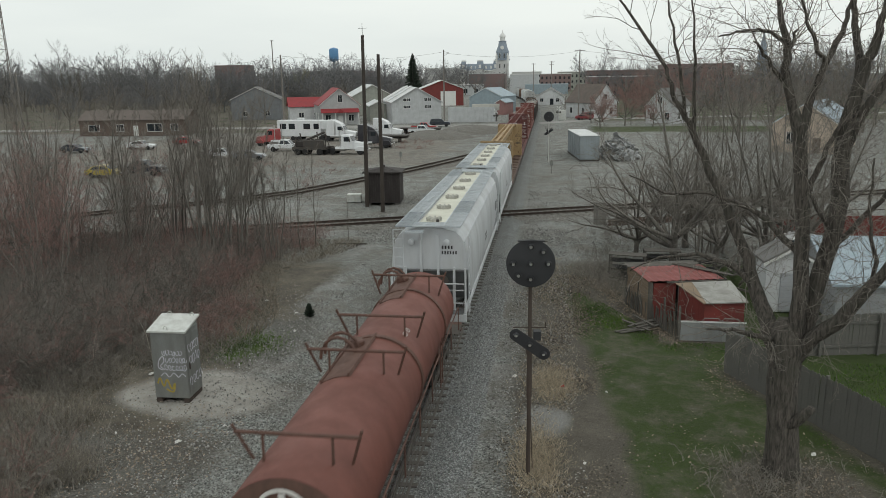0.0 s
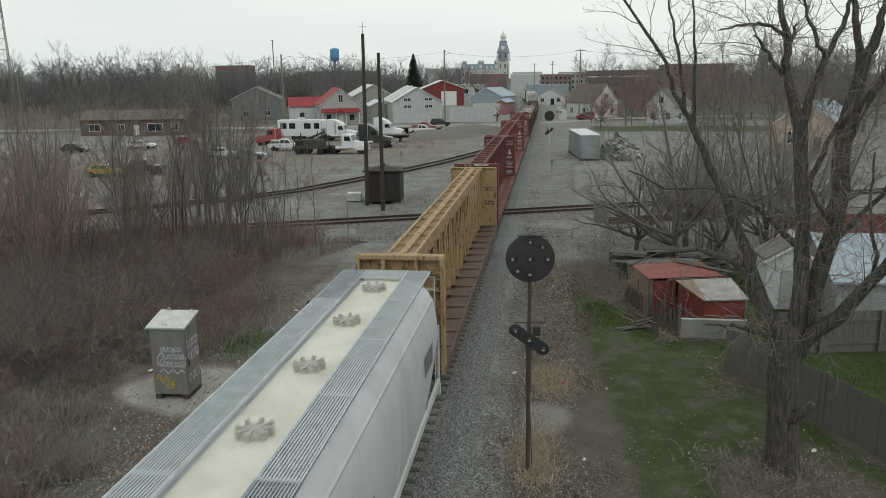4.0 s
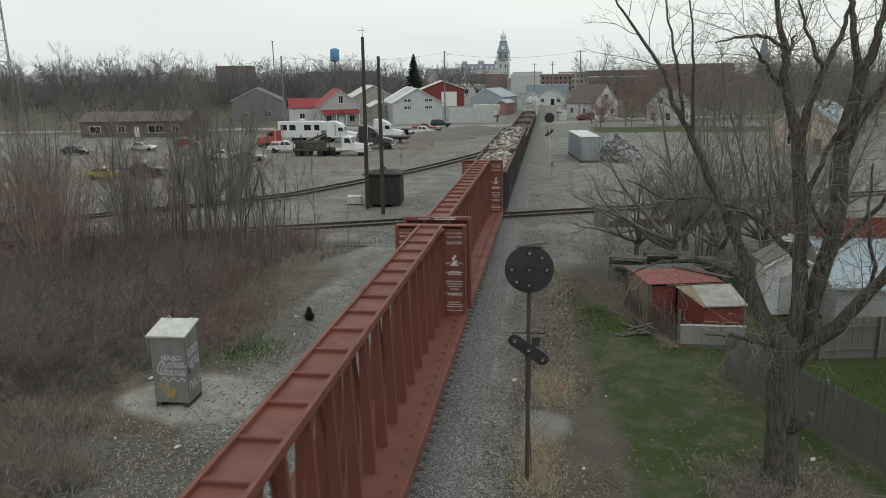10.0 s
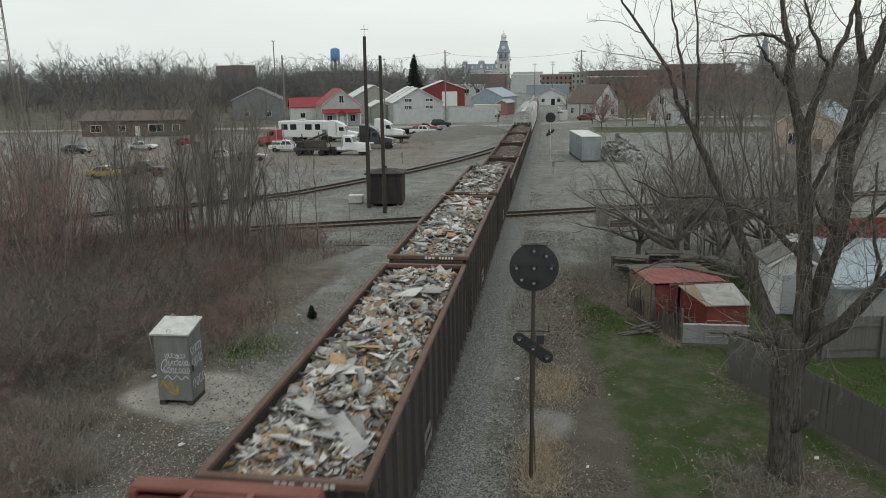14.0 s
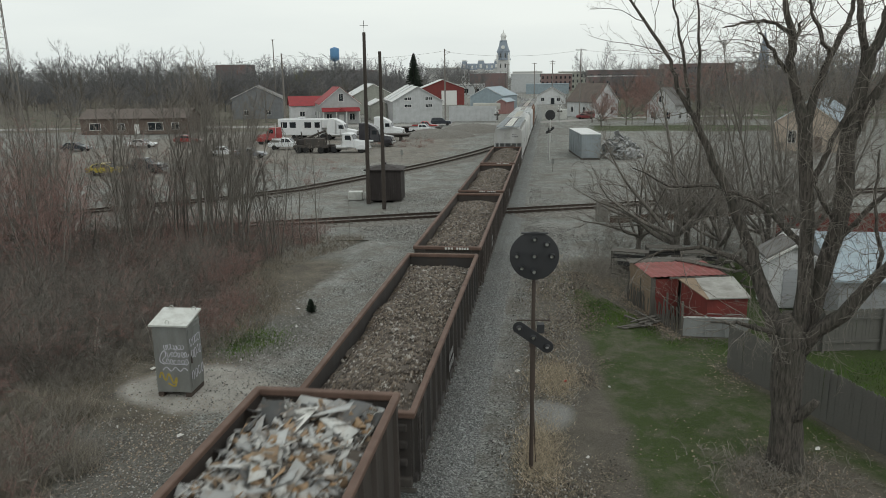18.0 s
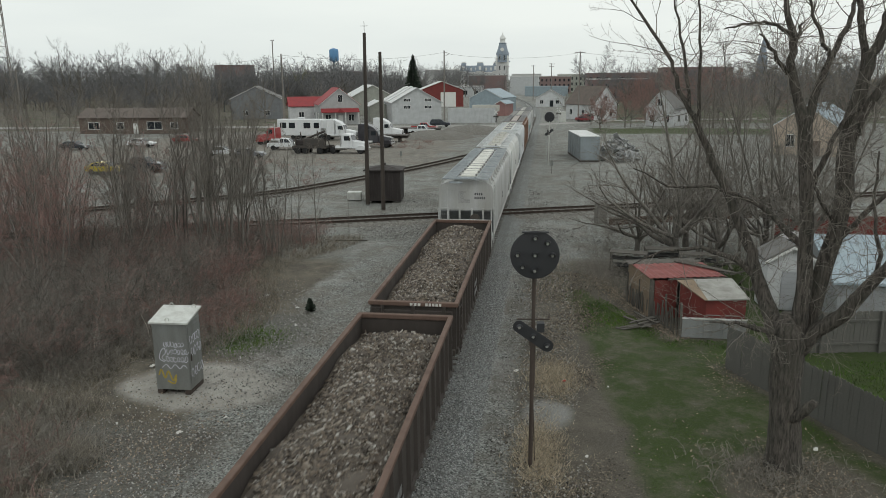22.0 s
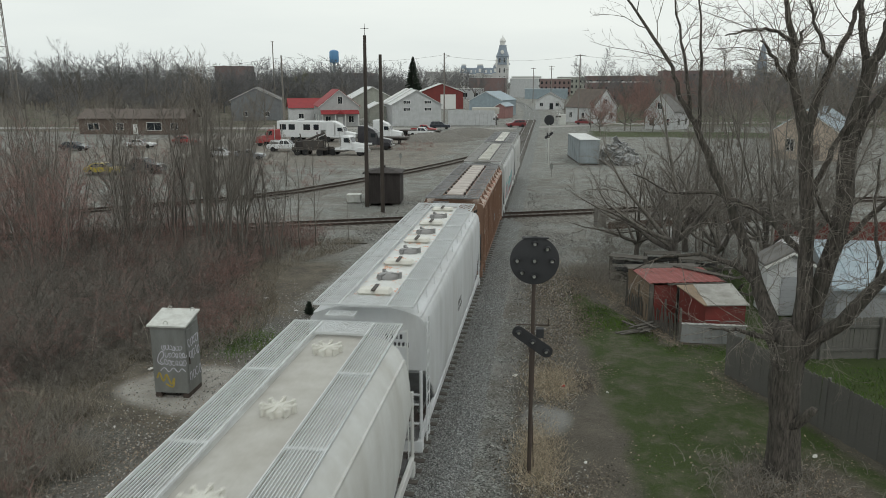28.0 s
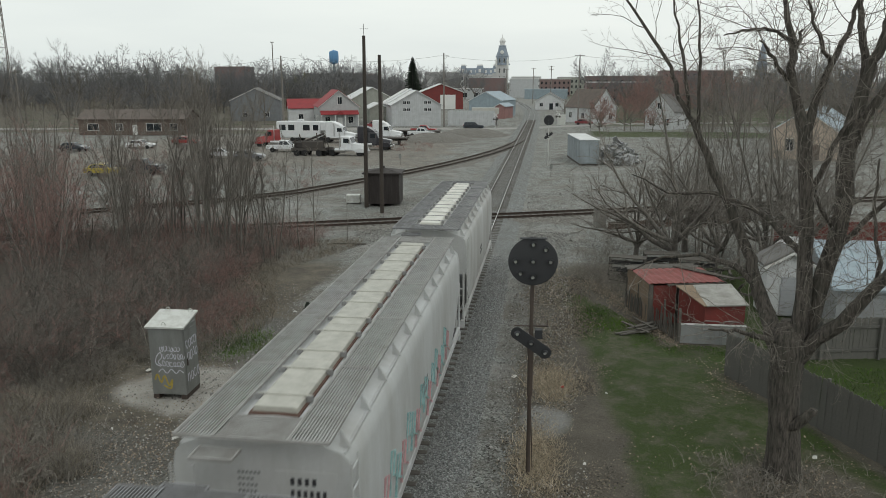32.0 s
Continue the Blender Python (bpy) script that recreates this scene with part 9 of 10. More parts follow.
RED = [make_clump(41, 7, 7.2, 0.6, (0.08, 0.45), 0.042, (9, 5, 3), 0.65, 0.28, 0.02, 0.2, TWIG_RED, 0.1), make_clump(42, 6, 6.2, 0.6, (0.12, 0.55), 0.038, (9, 5, 3), 0.7, 0.3, 0.02, 0.2, TWIG_RED, 0.11), make_clump(43, 6, 6.8, 0.6, (0.08, 0.5), 0.042, (9, 5, 3), 0.65, 0.28, 0.02, 0.2, TWIG, 0.1)]
RED_CROWN = [make_crown(81, 9.0, 0.2, 9, (9, 6, 3), TWIG_RED, thin=0.018, fork=0.22, open_to=1.15, spread=0.6, bits=4), make_crown(82, 8.2, 0.18, 9, (9, 6, 3), TWIG_RED, thin=0.018, fork=0.2, open_to=1.2, spread=0.62, bits=4)]
BUSH = [make_clump(45, 11, 2.8, 0.45, (0.2, 0.9), 0.02, (7, 4), 0.6, 0.42, -0.03, 0.2, TWIG, 0.14), make_clump(46, 11, 2.4, 0.4, (0.25, 1.0), 0.018, (7, 4), 0.65, 0.42, -0.04, 0.2, TWIG_RED, 0.15), make_clump(47, 10, 3.4, 0.45, (0.2, 0.8), 0.022, (8, 4), 0.6, 0.4, -0.02, 0.2, TWIG_DARK, 0.13)]
MEDIUM = [make_crown(51, 12.5, 0.24, 7, (7, 5, 4)), make_crown(52, 10.5, 0.19, 7, (7, 5, 4), open_to=1.15), make_crown(53, 14.5, 0.28, 8, (7, 5, 4), TWIG_DARK)]
rnd = random.Random(17)
for x, y, k, s in ((-16.0, 42.8, 0, 0.88), (-13.9, 42.0, 1, 0.9), (-14.8, 44.6, 1, 0.86), (-12.2, 43.6, 1, 0.62)):
    tree("young_tree_clump", TALL[k], pose(x, y, GZ, 0, 0, rnd.uniform(0, 360)) @ Matrix.Scale(s, 4), "clump of tall thin bare grey stems in a thicket", "sapling clumps")
for x, y, k, s in ((-23.5, 46.8, 0, 1.0), (-22.4, 45.2, 1, 1.0), (-27.6, 45.5, 1, 1.1), (-31.0, 47.5, 0, 0.85), (-33.4, 43.5, 1, 0.9), (-20.2, 44.0, 1, 0.8), (-25.4, 41.5, 1, 0.75), (-36.5, 48.5, 0, 0.85), (-29.0, 40.5, 1, 0.8), (-19.0, 48.5, 0, 0.7), (-26.0, 51.0, 0, 0.95), (-34.0, 55.0, 0, 1.0), (-39.0, 45.0, 1, 1.0)):
    tree("young_tree", SLIM[k], pose(x, y, GZ, 0, 0, rnd.uniform(0, 360)) @ Matrix.Scale(s, 4), "slim bare grey tree in a thicket", "slim trees")
for i in range(16):
    x, y = rnd.uniform(-40, -18.5), rnd.uniform(43, 60)
    tree("young_tree", SLIM[i % 2], pose(x, y, GZ, 0, 0, rnd.uniform(0, 360)) @ Matrix.Scale(rnd.uniform(0.6, 0.95), 4), "slim bare grey tree in a thicket", "slim trees")
for x, y, s in ((-11.1, 46.4, 1.0), (-10.6, 47.9, 1.05), (-11.9, 47.0, 0.75), (-9.0, 50.2, 0.45)):
    tree("sapling", SLIM[2], pose(x, y, GZ, 0, 0, rnd.uniform(0, 360)) @ Matrix.Scale(s, 4), "thin bare sapling at the edge of the gravel", "saplings")
for i in range(46):
    x, y = rnd.uniform(-40, -17.0), rnd.uniform(34, 52)
    if x > -19.5 and (y > 41 or y < 36):
        continue
    tree("red_shrub", RED[i % 3], pose(x, y, GZ, 0, 0, rnd.uniform(0, 360)) @ Matrix.Scale(rnd.uniform(0.75, 1.15), 4), "reddish bare shrub in a thicket", "red shrubs")
for i in range(84):
    y = rnd.uniform(17, 43)
    x = -11.6 - (1.4 if 20 < y < 28 else 0.0) - abs(rnd.gauss(0, 1)) * 6.0
    tree("bare_bush", BUSH[i % 3], pose(x, y, GZ, 0, 0, rnd.uniform(0, 360)) @ Matrix.Scale(rnd.uniform(0.65, 1.25), 4), "low bare bush with crossing grey stems", "bare bushes")
# right side: trees behind the sheds and along the crossing line
WIDE = [make_crown(61, 9.6, 0.28, 10, (9, 6, 3), limit=0.04, fork=0.18, open_to=1.25, spread=0.55, up=0.03, shrink=0.4, thin=0.0075, bits=8), make_crown(62, 8.4, 0.22, 9, (9, 6, 3), limit=0.04, fork=0.15, open_to=1.3, spread=0.58, up=0.03, shrink=0.42, thin=0.0075, bits=8)]
for x, y, k, s, a in ((12.0, 44.4, 0, 1.0, 0), (14.6, 45.6, 1, 1.0, 80), (10.2, 47.0, 1, 0.85, 200), (17.6, 47.0, 1, 1.0, 140), (13.6, 49.5, 0, 0.85, 260), (20.5, 48.0, 0, 0.95, 30)):
    tree("bare_shrub_tree", WIDE[k], pose(x, y, GZ, 0, 0, a) @ Matrix.Scale(s, 4), "spreading bare tree with low arching limbs behind sheds", "spreading trees")
for x, y, k, s in ((14.0, 46.5, 1, 1.0), (16.0, 45.5, 0, 1.1), (17.3, 44.6, 0, 1.35), (15.2, 48.0, 1, 1.05), (18.8, 46.0, 1, 1.15), (19.6, 50.0, 0, 1.2), (12.6, 47.6, 1, 0.85), (21.5, 47.0, 0, 1.1), (13.2, 43.2, 2, 1.0)):
    tree("young_tree", SLIM[k], pose(x, y, GZ, 0, 0, rnd.uniform(0, 360)) @ Matrix.Scale(s, 4), "slim bare grey tree behind old sheds", "slim trees")
for x, y, k, s in ((43.5, 118.0, 0, 1.35), (51.0, 124.0, 1, 1.5), (36.0, 132.0, 1, 1.2), (23.0, 176.0, 1, 0.6), (14.5, 182.0, 0, 0.55), (40.0, 150.0, 0, 0.9), (52.0, 140.0, 2, 0.95), (60.0, 175.0, 0, 0.9), (30.0, 205.0, 0, 0.7), (9.5, 232.0, 1, 0.7), (46.0, 190.0, 2, 0.9), (70.0, 130.0, 0, 1.0), (34.0, 128.0, 1, 0.8), (58.0, 96.0, 0, 1.1), (66.0, 108.0, 2, 1.0)):
    tree("bare_tree", MEDIUM[k], pose(x, y, GZ, 0, 0, rnd.uniform(0, 360)) @ Matrix.Scale(s, 4), "bare tree beside houses", "bare trees")
for x, y, k, s in ((32.0, 236.0, 0, 1.3), (38.0, 262.0, 1, 1.4), (26.0, 270.0, 1, 1.3), (46.0, 270.0, 0, 1.5), (54.0, 300.0, 1, 1.6), (20.0, 250.0, 0, 1.1), (64.0, 280.0, 0, 1.6), (36.0, 300.0, 1, 1.6)):
    tree("red_budding_tree", RED_CROWN[k], pose(x, y, GZ, 0, 0, rnd.uniform(0, 360)) @ Matrix.Scale(s, 4), "tree with reddish budding twigs behind houses", "budding trees")
for x, y, k, s in ((-66.0, 185.0, 0, 0.9), (-84.0, 190.0, 2, 1.0), (-92.0, 160.0, 0, 0.9), (-112.0, 155.0, 1, 1.0), (-120.0, 190.0, 2, 1.1), (-75.0, 150.0, 1, 0.8), (-100.0, 205.0, 0, 1.1), (-60.0, 215.0, 1, 1.0), (-135.0, 170.0, 0, 1.1), (-52.0, 205.0, 0, 0.8), (-14.0, 205.0, 1, 0.3)):
    tree("bare_tree", MEDIUM[k], pose(x, y, GZ, 0, 0, rnd.uniform(0, 360)) @ Matrix.Scale(s, 4), "bare tree beyond the truck yard", "bare trees")
# a conifer in the distance
cf = thing("spruce_tree", pose(-59.0, 360.0, GZ), "tall dark spruce among bare trees", "tree")
part("trunk", tube([(0, 0, 0), (0, 0, 21)], [0.35, 0.05], 8), BARK, cf)
rn = np.random.default_rng(3)
nn = 1100
h = rn.uniform(0.08, 1.0, nn)
a = rn.uniform(0, 2 * math.pi, nn)
rad = (1 - h) ** 0.8 * 6.5 * rn.uniform(0.25, 1.0, nn) + 0.2
p0 = np.stack([0.15 * np.cos(a), 0.15 * np.sin(a), h * 22], 1)
p1 = np.stack([rad * np.cos(a), rad * np.sin(a), h * 22 - rad * 0.25], 1)
v, f = rods(p0, p1, np.full(nn, 0.06), np.full(nn, 0.2), 3)
SPRUCE = plain("dark_spruce_needles", (0.03, 0.045, 0.03), 0.9, 0, 0.4)
part("crown", raw_mesh("crown", v, f, SPRUCE), SPRUCE, cf)

# rounded old trees that stand above the woods
ROUND = [make_crown(71, 20, 0.4, 9, (9, 6, 4), FAR_WOOD_HAZE, 0.09, thin=0.02, spread=0.6, bits=5), make_crown(72, 18, 0.36, 9, (9, 6, 4), FAR_WOOD_HAZE, 0.09, thin=0.02, open_to=1.2, spread=0.62, bits=5)]
rnd = random.Random(29)
for x, y, k, s in ((-150.0, 232.0, 0, 1.15), (-142.0, 214.0, 1, 0.95), (-166.0, 222.0, 0, 1.05), (-178.0, 240.0, 1, 1.1), (-190.0, 262.0, 0, 1.1), (-120.0, 226.0, 0, 0.95), (-104.0, 222.0, 1, 0.85), (-136.0, 262.0, 1, 1.1), (-154.0, 268.0, 0, 1.15), (-112.0, 275.0, 0, 1.0), (-96.0, 196.0, 0, 0.75), (-118.0, 204.0, 1, 0.8), (-84.0, 226.0, 0, 0.8), (-70.0, 240.0, 1, 0.7), (-132.0, 186.0, 0, 0.8), (-108.0, 168.0, 1, 0.55), (-90.0, 172.0, 0, 0.5), (-66.0, 262.0, 0, 0.75), (-58.0, 285.0, 1, 0.7), (-138.0, 238.0, 1, 1.1), (-160.0, 245.0, 1, 1.0), (-126.0, 250.0, 0, 0.85), (-112.0, 240.0, 1, 0.9), (-96.0, 262.0, 0, 0.9), (-100.0, 300.0, 1, 1.0), (-128.0, 300.0, 1, 0.95), (-84.0, 330.0, 0, 0.95), (-72.0, 352.0, 1, 1.0), (-92.0, 372.0, 0, 1.1), (-62.0, 392.0, 1, 0.95), (-80.0, 280.0, 1, 0.75), (-50.0, 420.0, 0, 0.9), (-46.0, 470.0, 1, 1.0), (-70.0, 450.0, 0, 1.1), (-56.0, 520.0, 1, 1.15), (-36.0, 430.0, 0, 0.7), (-29.0, 400.0, 1, 0.62), (-24.0, 500.0, 1, 0.75), (-40.0, 500.0, 0, 0.9), (-64.0, 600.0, 1, 1.2), (-80.0, 620.0, 0, 1.2), (-96.0, 600.0, 1, 1.2), (-72.0, 560.0, 1, 1.1), (-110.0, 420.0, 1, 1.1), (-180.0, 300.0, 0, 1.0), (-205.0, 330.0, 1, 1.1), (-175.0, 210.0, 1, 0.9), (46.0, 150.0, 0, 0.8), (54.0, 138.0, 1, 0.85), (62.0, 150.0, 0, 0.9), (70.0, 165.0, 1, 0.95), (58.0, 172.0, 0, 0.9), (78.0, 150.0, 1, 0.9), (40.0, 172.0, 1, 0.75), (66.0, 186.0, 0, 0.95), (84.0, 180.0, 1, 1.0), (92.0, 165.0, 0, 0.95), (52.0, 190.0, 1, 0.85), (30.0, 262.0, 0, 0.85), (44.0, 330.0, 1, 0.8), (70.0, 360.0, 0, 0.95), (56.0, 300.0, 1, 0.75), (90.0, 390.0, 1, 1.0), (84.0, 300.0, 0, 0.8), (110.0, 380.0, 0, 1.05), (52.0, 380.0, 0, 0.9), (130.0, 350.0, 1, 1.1), (36.0, 360.0, 1, 0.8), (75.0, 240.0, 1, 0.8), (96.0, 270.0, 0, 0.85), (120.0, 250.0, 1, 0.9), (62.0, 330.0, 0, 0.8), (105.0, 330.0, 1, 0.95), (140.0, 300.0, 0, 1.0)):
    tree("tall_bare_tree", ROUND[k], pose(x, y, GZ, 0, 0, rnd.uniform(0, 360)) @ Matrix.Scale(s, 4), "tall bare tree with a wide rounded crown of fine twigs", "tall bare trees")
tree("tall_bare_tree", ROUND[0], pose(18.6, 236.0, GZ, 0, 0, 40) @ Matrix.Scale(0.98, 4), "tall bare tree with a rounded crown behind a house", "tall bare trees")
tree("red_budding_tree", RED_CROWN[0], pose(15.6, 166.0, GZ, 0, 0, 70) @ Matrix.Scale(0.85, 4), "small reddish bare tree on a lawn by houses", "budding trees")
for x, y, k, s in ((21.5, 174.0, 0, 0.95), (17.5, 187.0, 1, 0.9), (27.0, 170.0, 1, 0.8), (48.0, 205.0, 0, 1.3), (44.0, 260.0, 1, 1.5), (58.0, 270.0, 0, 1.5), (70.0, 262.0, 1, 1.5), (82.0, 250.0, 0, 1.5), (94.0, 240.0, 1, 1.5), (66.0, 300.0, 0, 1.7), (80.0, 320.0, 1, 1.8), (56.0, 215.0, 1, 1.4), (40.0, 222.0, 1, 1.3), (66.0, 225.0, 0, 1.3), (75.0, 205.0, 1, 1.2), (34.0, 240.0, 0, 1.3), (50.0, 240.0, 1, 1.5), (85.0, 215.0, 0, 1.4), (60.0, 160.0, 1, 0.9), (29.0, 200.0, 0, 0.9)):
    tree("red_budding_tree", RED_CROWN[k], pose(x, y, GZ, 0, 0, rnd.uniform(0, 360)) @ Matrix.Scale(s, 4), "tree with reddish budding twigs behind houses", "budding trees")
olive = make_crown(75, 15, 0.25, 9, (8, 7, 5), blade_mat_olive(), thin=0.012, fork=0.2)
tree("budding_olive_tree", olive, pose(-100.0, 318.0, GZ) @ Matrix.Scale(1.0, 4), "rounded tree with olive-green new buds", "budding trees")

# far woods: one belt of many small bare trees
rn = np.random.default_rng(77)
protos = [crown_segs(90 + sd, 10.5, 0.22, 9, (7, 6), fork=0.25, open_to=1.2, thin=0.043, spread=0.7, bits=4, up=0.03) for sd in range(5)]
allseg = []
for i in range(620):
    u = rn.uniform(0, 1)
    if i < 440:
        y = rn.uniform(250, 600)
        x = -rn.uniform(0.17, 0.8) * y + 5
        if x > -95 and y < 330:
            continue
    elif i < 520:
        y = rn.uniform(260, 560)
        x = rn.uniform(0.1, 0.5) * y
    else:
        y = rn.uniform(380, 600) if i < 590 else rn.uniform(700, 840)
        x = rn.uniform(-0.36, -0.12) * y if i < 590 else rn.uniform(-0.25, 0.2) * y
    s = protos[i % 5].copy()
    k = (1 + 0.3 * math.sin(x * 0.045 + 1.3) * math.sin(x * 0.11 + y * 0.02)) * rn.choice((0.8, 1.05, 1.25, 1.7)) * rn.uniform(0.85, 1.15) * (0.75 + y / 1300.0) * (0.75 if x > 0 else 1.0)
    c, sn = math.cos(u * 6.28), math.sin(u * 6.28)
    for q in (0, 3):
        X, Y = s[:, q].copy(), s[:, q + 1].copy()
        s[:, q], s[:, q + 1], s[:, q + 2] = (c * X - sn * Y) * k + x, (sn * X + c * Y) * k + y, s[:, q + 2] * k + GZ
    allseg.append(s)
s = np.concatenate(allseg)
v, f = rods(s[:, :3], s[:, 3:6], s[:, 6], s[:, 7], 3)
tagged(new("distant_woods", raw_mesh("distant_woods", v, f, FAR_WOOD_HAZE)), "belt of bare woods on the horizon, haze in its grey", "woods", kind="stuff")
# undergrowth that closes the woods near the ground
u = rn.uniform(0, 1, 9000)
yy = rn.uniform(255, 700, 9000)
xx = np.where(u < 0.7, -rn.uniform(0.17, 0.8, 9000) * yy, rn.uniform(0.1, 0.55, 9000) * yy)
p0 = np.stack([xx, yy, np.full(9000, GZ)], 1)
p1 = p0 + np.stack([rn.normal(0, 1.6, 9000), rn.normal(0, 1.6, 9000), rn.uniform(1.0, 5.0, 9000)], 1)
v, f = rods(p0, p1, np.full(9000, 0.12), np.full(9000, 0.03), 3)
tagged(new("woodland_undergrowth", raw_mesh("woodland_undergrowth", v, f, FAR_BRUSH)), "brown undergrowth below distant bare woods", "undergrowth", kind="stuff")


# brambles and scrub beside the line
def thicket(name, spots, seed, height, material, label, stems=26, radius=0.011):
    rn = np.random.default_rng(seed)
    segs = []
    for x, y, k in spots:
        n = int(stems * k)
        a = rn.uniform(0, 2 * math.pi, n)
        p = np.stack([x + rn.normal(0, 0.55, n), y + rn.normal(0, 0.55, n), np.full(n, GZ)], 1)
        d = np.stack([np.cos(a) * 0.5, np.sin(a) * 0.5, rn.uniform(0.5, 1.3, n)], 1)
        ln = height * k * rn.uniform(0.5, 1.1, n)
        r = np.full(n, radius) * rn.uniform(0.7, 1.5, n)
        for i in range(5):
            d = d / np.linalg.norm(d, axis=1, keepdims=True)
            q = p + d * (ln / 5)[:, None]
            segs.append(np.concatenate([p, q, r[:, None], (r * 0.8)[:, None]], 1))
            for _ in range(2):
                w = d + rn.normal(0, 0.75, (n, 3))
                w /= np.linalg.norm(w, axis=1, keepdims=True)
                e = p + w * (ln * rn.uniform(0.12, 0.34, n))[:, None]
                segs.append(np.concatenate([p, e, (r * 0.6)[:, None], (r * 0.3)[:, None]], 1))
            p, r = q, r * 0.8
            d = d + rn.normal(0, 0.22, (n, 3)) + np.array([0, 0, -0.22])
    s = np.concatenate(segs)
    s[:, [2, 5]] = np.maximum(s[:, [2, 5]], GZ - 0.02)
    v, f = rods(s[:, :3], s[:, 3:6], s[:, 6], s[:, 7], 3)
    return tagged(new(name, raw_mesh(name, v, f, material)), label, "thicket", kind="stuff")


rnd = random.Random(23)


def edge(y):
    """How near to the line the scrub comes."""
    return -9.2 - 1.2 * math.sin(y * 0.35) - (0.9 if 19 < y < 27 else 0.0) * 3.0 - (2.2 if y > 36 else 0.0)


spots = []
for i in range(430):
    y = rnd.uniform(11, 52)
    x = edge(y) - abs(rnd.gauss(0, 1)) * 8 - 0.6
    if -11.6 < x and 20.5 < y < 27.5:
        continue
    spots.append((x, y, rnd.uniform(0.55, 1.0) + min(0.5, max(0, (-12 - x)) * 0.06)))
thicket("bramble_thicket", spots[:250], 5, 2.0, TWIG, "tangled grey-brown brambles and scrub", 22, 0.012)
thicket("red_bramble_thicket", spots[250:], 6, 2.4, TWIG_RED, "tangled reddish bramble stems", 20, 0.012)
spots = []
for i in range(230):
    y = rnd.uniform(13.0, 30.0)
    x = -9.4 - 0.8 * math.sin(y * 0.6) - abs(rnd.gauss(0, 1)) * 4.2 - (1.6 if 20 < y < 28 else 0.0)
    spots.append((x, y, rnd.uniform(0.45, 1.0)))
thicket("pale_bramble_thicket", spots, 16, 1.5, BRAMBLE, "pale grey arching brambles beside the gravel", 16, 0.012)
spots = [(rnd.uniform(-27, -12.0), rnd.uniform(24, 36), rnd.uniform(0.8, 1.5)) for i in range(120)]
thicket("bare_scrub_thicket", spots, 17, 2.6, TWIG, "tall bare grey scrub", 18, 0.013)
spots = [(rnd.uniform(7.6, 24.0), rnd.uniform(43, 55), rnd.uniform(0.7, 1.3)) for i in range(60)]
spots += [(rnd.uniform(7.0, 8.6), rnd.uniform(38, 48), rnd.uniform(0.5, 0.9)) for i in range(34)]
thicket("trackside_thicket", spots[::2], 7, 2.0, BRAMBLE, "grey bare scrub along the crossing line", 22, 0.007)
spots = [(11.4 + rnd.gauss(0, 0.8), 20.3 + rnd.gauss(0, 0.7), rnd.uniform(0.25, 0.5)) for i in range(26)] + [(rnd.uniform(12.5, 15.5), rnd.uniform(15.5, 20), rnd.uniform(0.2, 0.4)) for i in range(24)]
spots += [(10.4 + rnd.gauss(0, 0.4), 20.0 + rnd.gauss(0, 0.5), rnd.uniform(0.3, 0.5)) for i in range(20)]
thicket("brush_pile", spots, 8, 1.5, BRAMBLE, "low brushwood round the foot of a tree", 18, 0.011)
spots = [(-rnd.uniform(20, 42), rnd.uniform(76, 100), rnd.uniform(0.3, 0.6)) for i in range(60)] + [(rnd.uniform(-24, -15), rnd.uniform(118, 150), rnd.uniform(0.4, 0.8)) for i in range(40)]
thicket("yard_weeds", spots, 9, 1.8, TWIG_RED, "dry brown weeds at the yard's edge", 14, 0.016)


# grass: blades of the lawn, dry tufts, leaf litter
def blades(name, x, y, h, w, material, label, seed, lean=0.5):
    rn = np.random.default_rng(seed)
    n = len(x)
    a = rn.uniform(0, 2 * math.pi, n)
    p = np.stack([x, y, np.full(n, GZ - 0.03)], 1)
    side = np.stack([np.cos(a), np.sin(a), np.zeros(n)], 1) * w[:, None]
    tip = p + np.stack([rn.normal(0, lean, n) * h, rn.normal(0, lean, n) * h, h], 1)
    V = np.stack([p - side, p + side, tip], 1).reshape(-1, 3)
    F = np.arange(3 * n).reshape(-1, 3)
    return tagged(new(name, raw_mesh(name, V, F, material)), label, "grass", kind="stuff")


def blade_mat(name, a, b):
    k = Nodes(name, 0.8)
    k.colour(k.mix(k.island(), a, b))
    return k.mat


def lawn_mat():
    """Grass blades that pass from fresh green to worn brown in patches."""
    k = Nodes("lawn_green", 0.8)
    c = k.mix(k.island(), (0.018, 0.047, 0.003), (0.078, 0.162, 0.009))
    p = k.where(True)
    c = k.mix(k.ramp(k.noise(p, 0.8, 5, 0.65), [(0.5, 0.0), (0.7, 0.8)]), c, (0.095, 0.083, 0.045))
    c = k.mix(k.ramp(k.noise(p, 0.37, 3, 0.5), [(0.46, 0.0), (0.62, 0.8)]), c, (0.095, 0.172, 0.012))
    k.colour(c)
    return k.mat


G_PALE = blade_mat("bleached_grey_straw", (0.1, 0.088, 0.07), (0.43, 0.38, 0.31))
G_STRAW = blade_mat("pale_straw", (0.19, 0.16, 0.115), (0.6, 0.5, 0.37))
G_GREEN, G_DRY, G_LEAF = lawn_mat(), blade_mat("dry_straw", (0.07, 0.06, 0.048), (0.36, 0.31, 0.24)), blade_mat("dead_leaves", (0.09, 0.065, 0.045), (0.38, 0.31, 0.235))
rn = np.random.default_rng(9)
n = 150000
x, y = rn.uniform(4.4, 13.5, n), rn.uniform(14.5, 46, n)
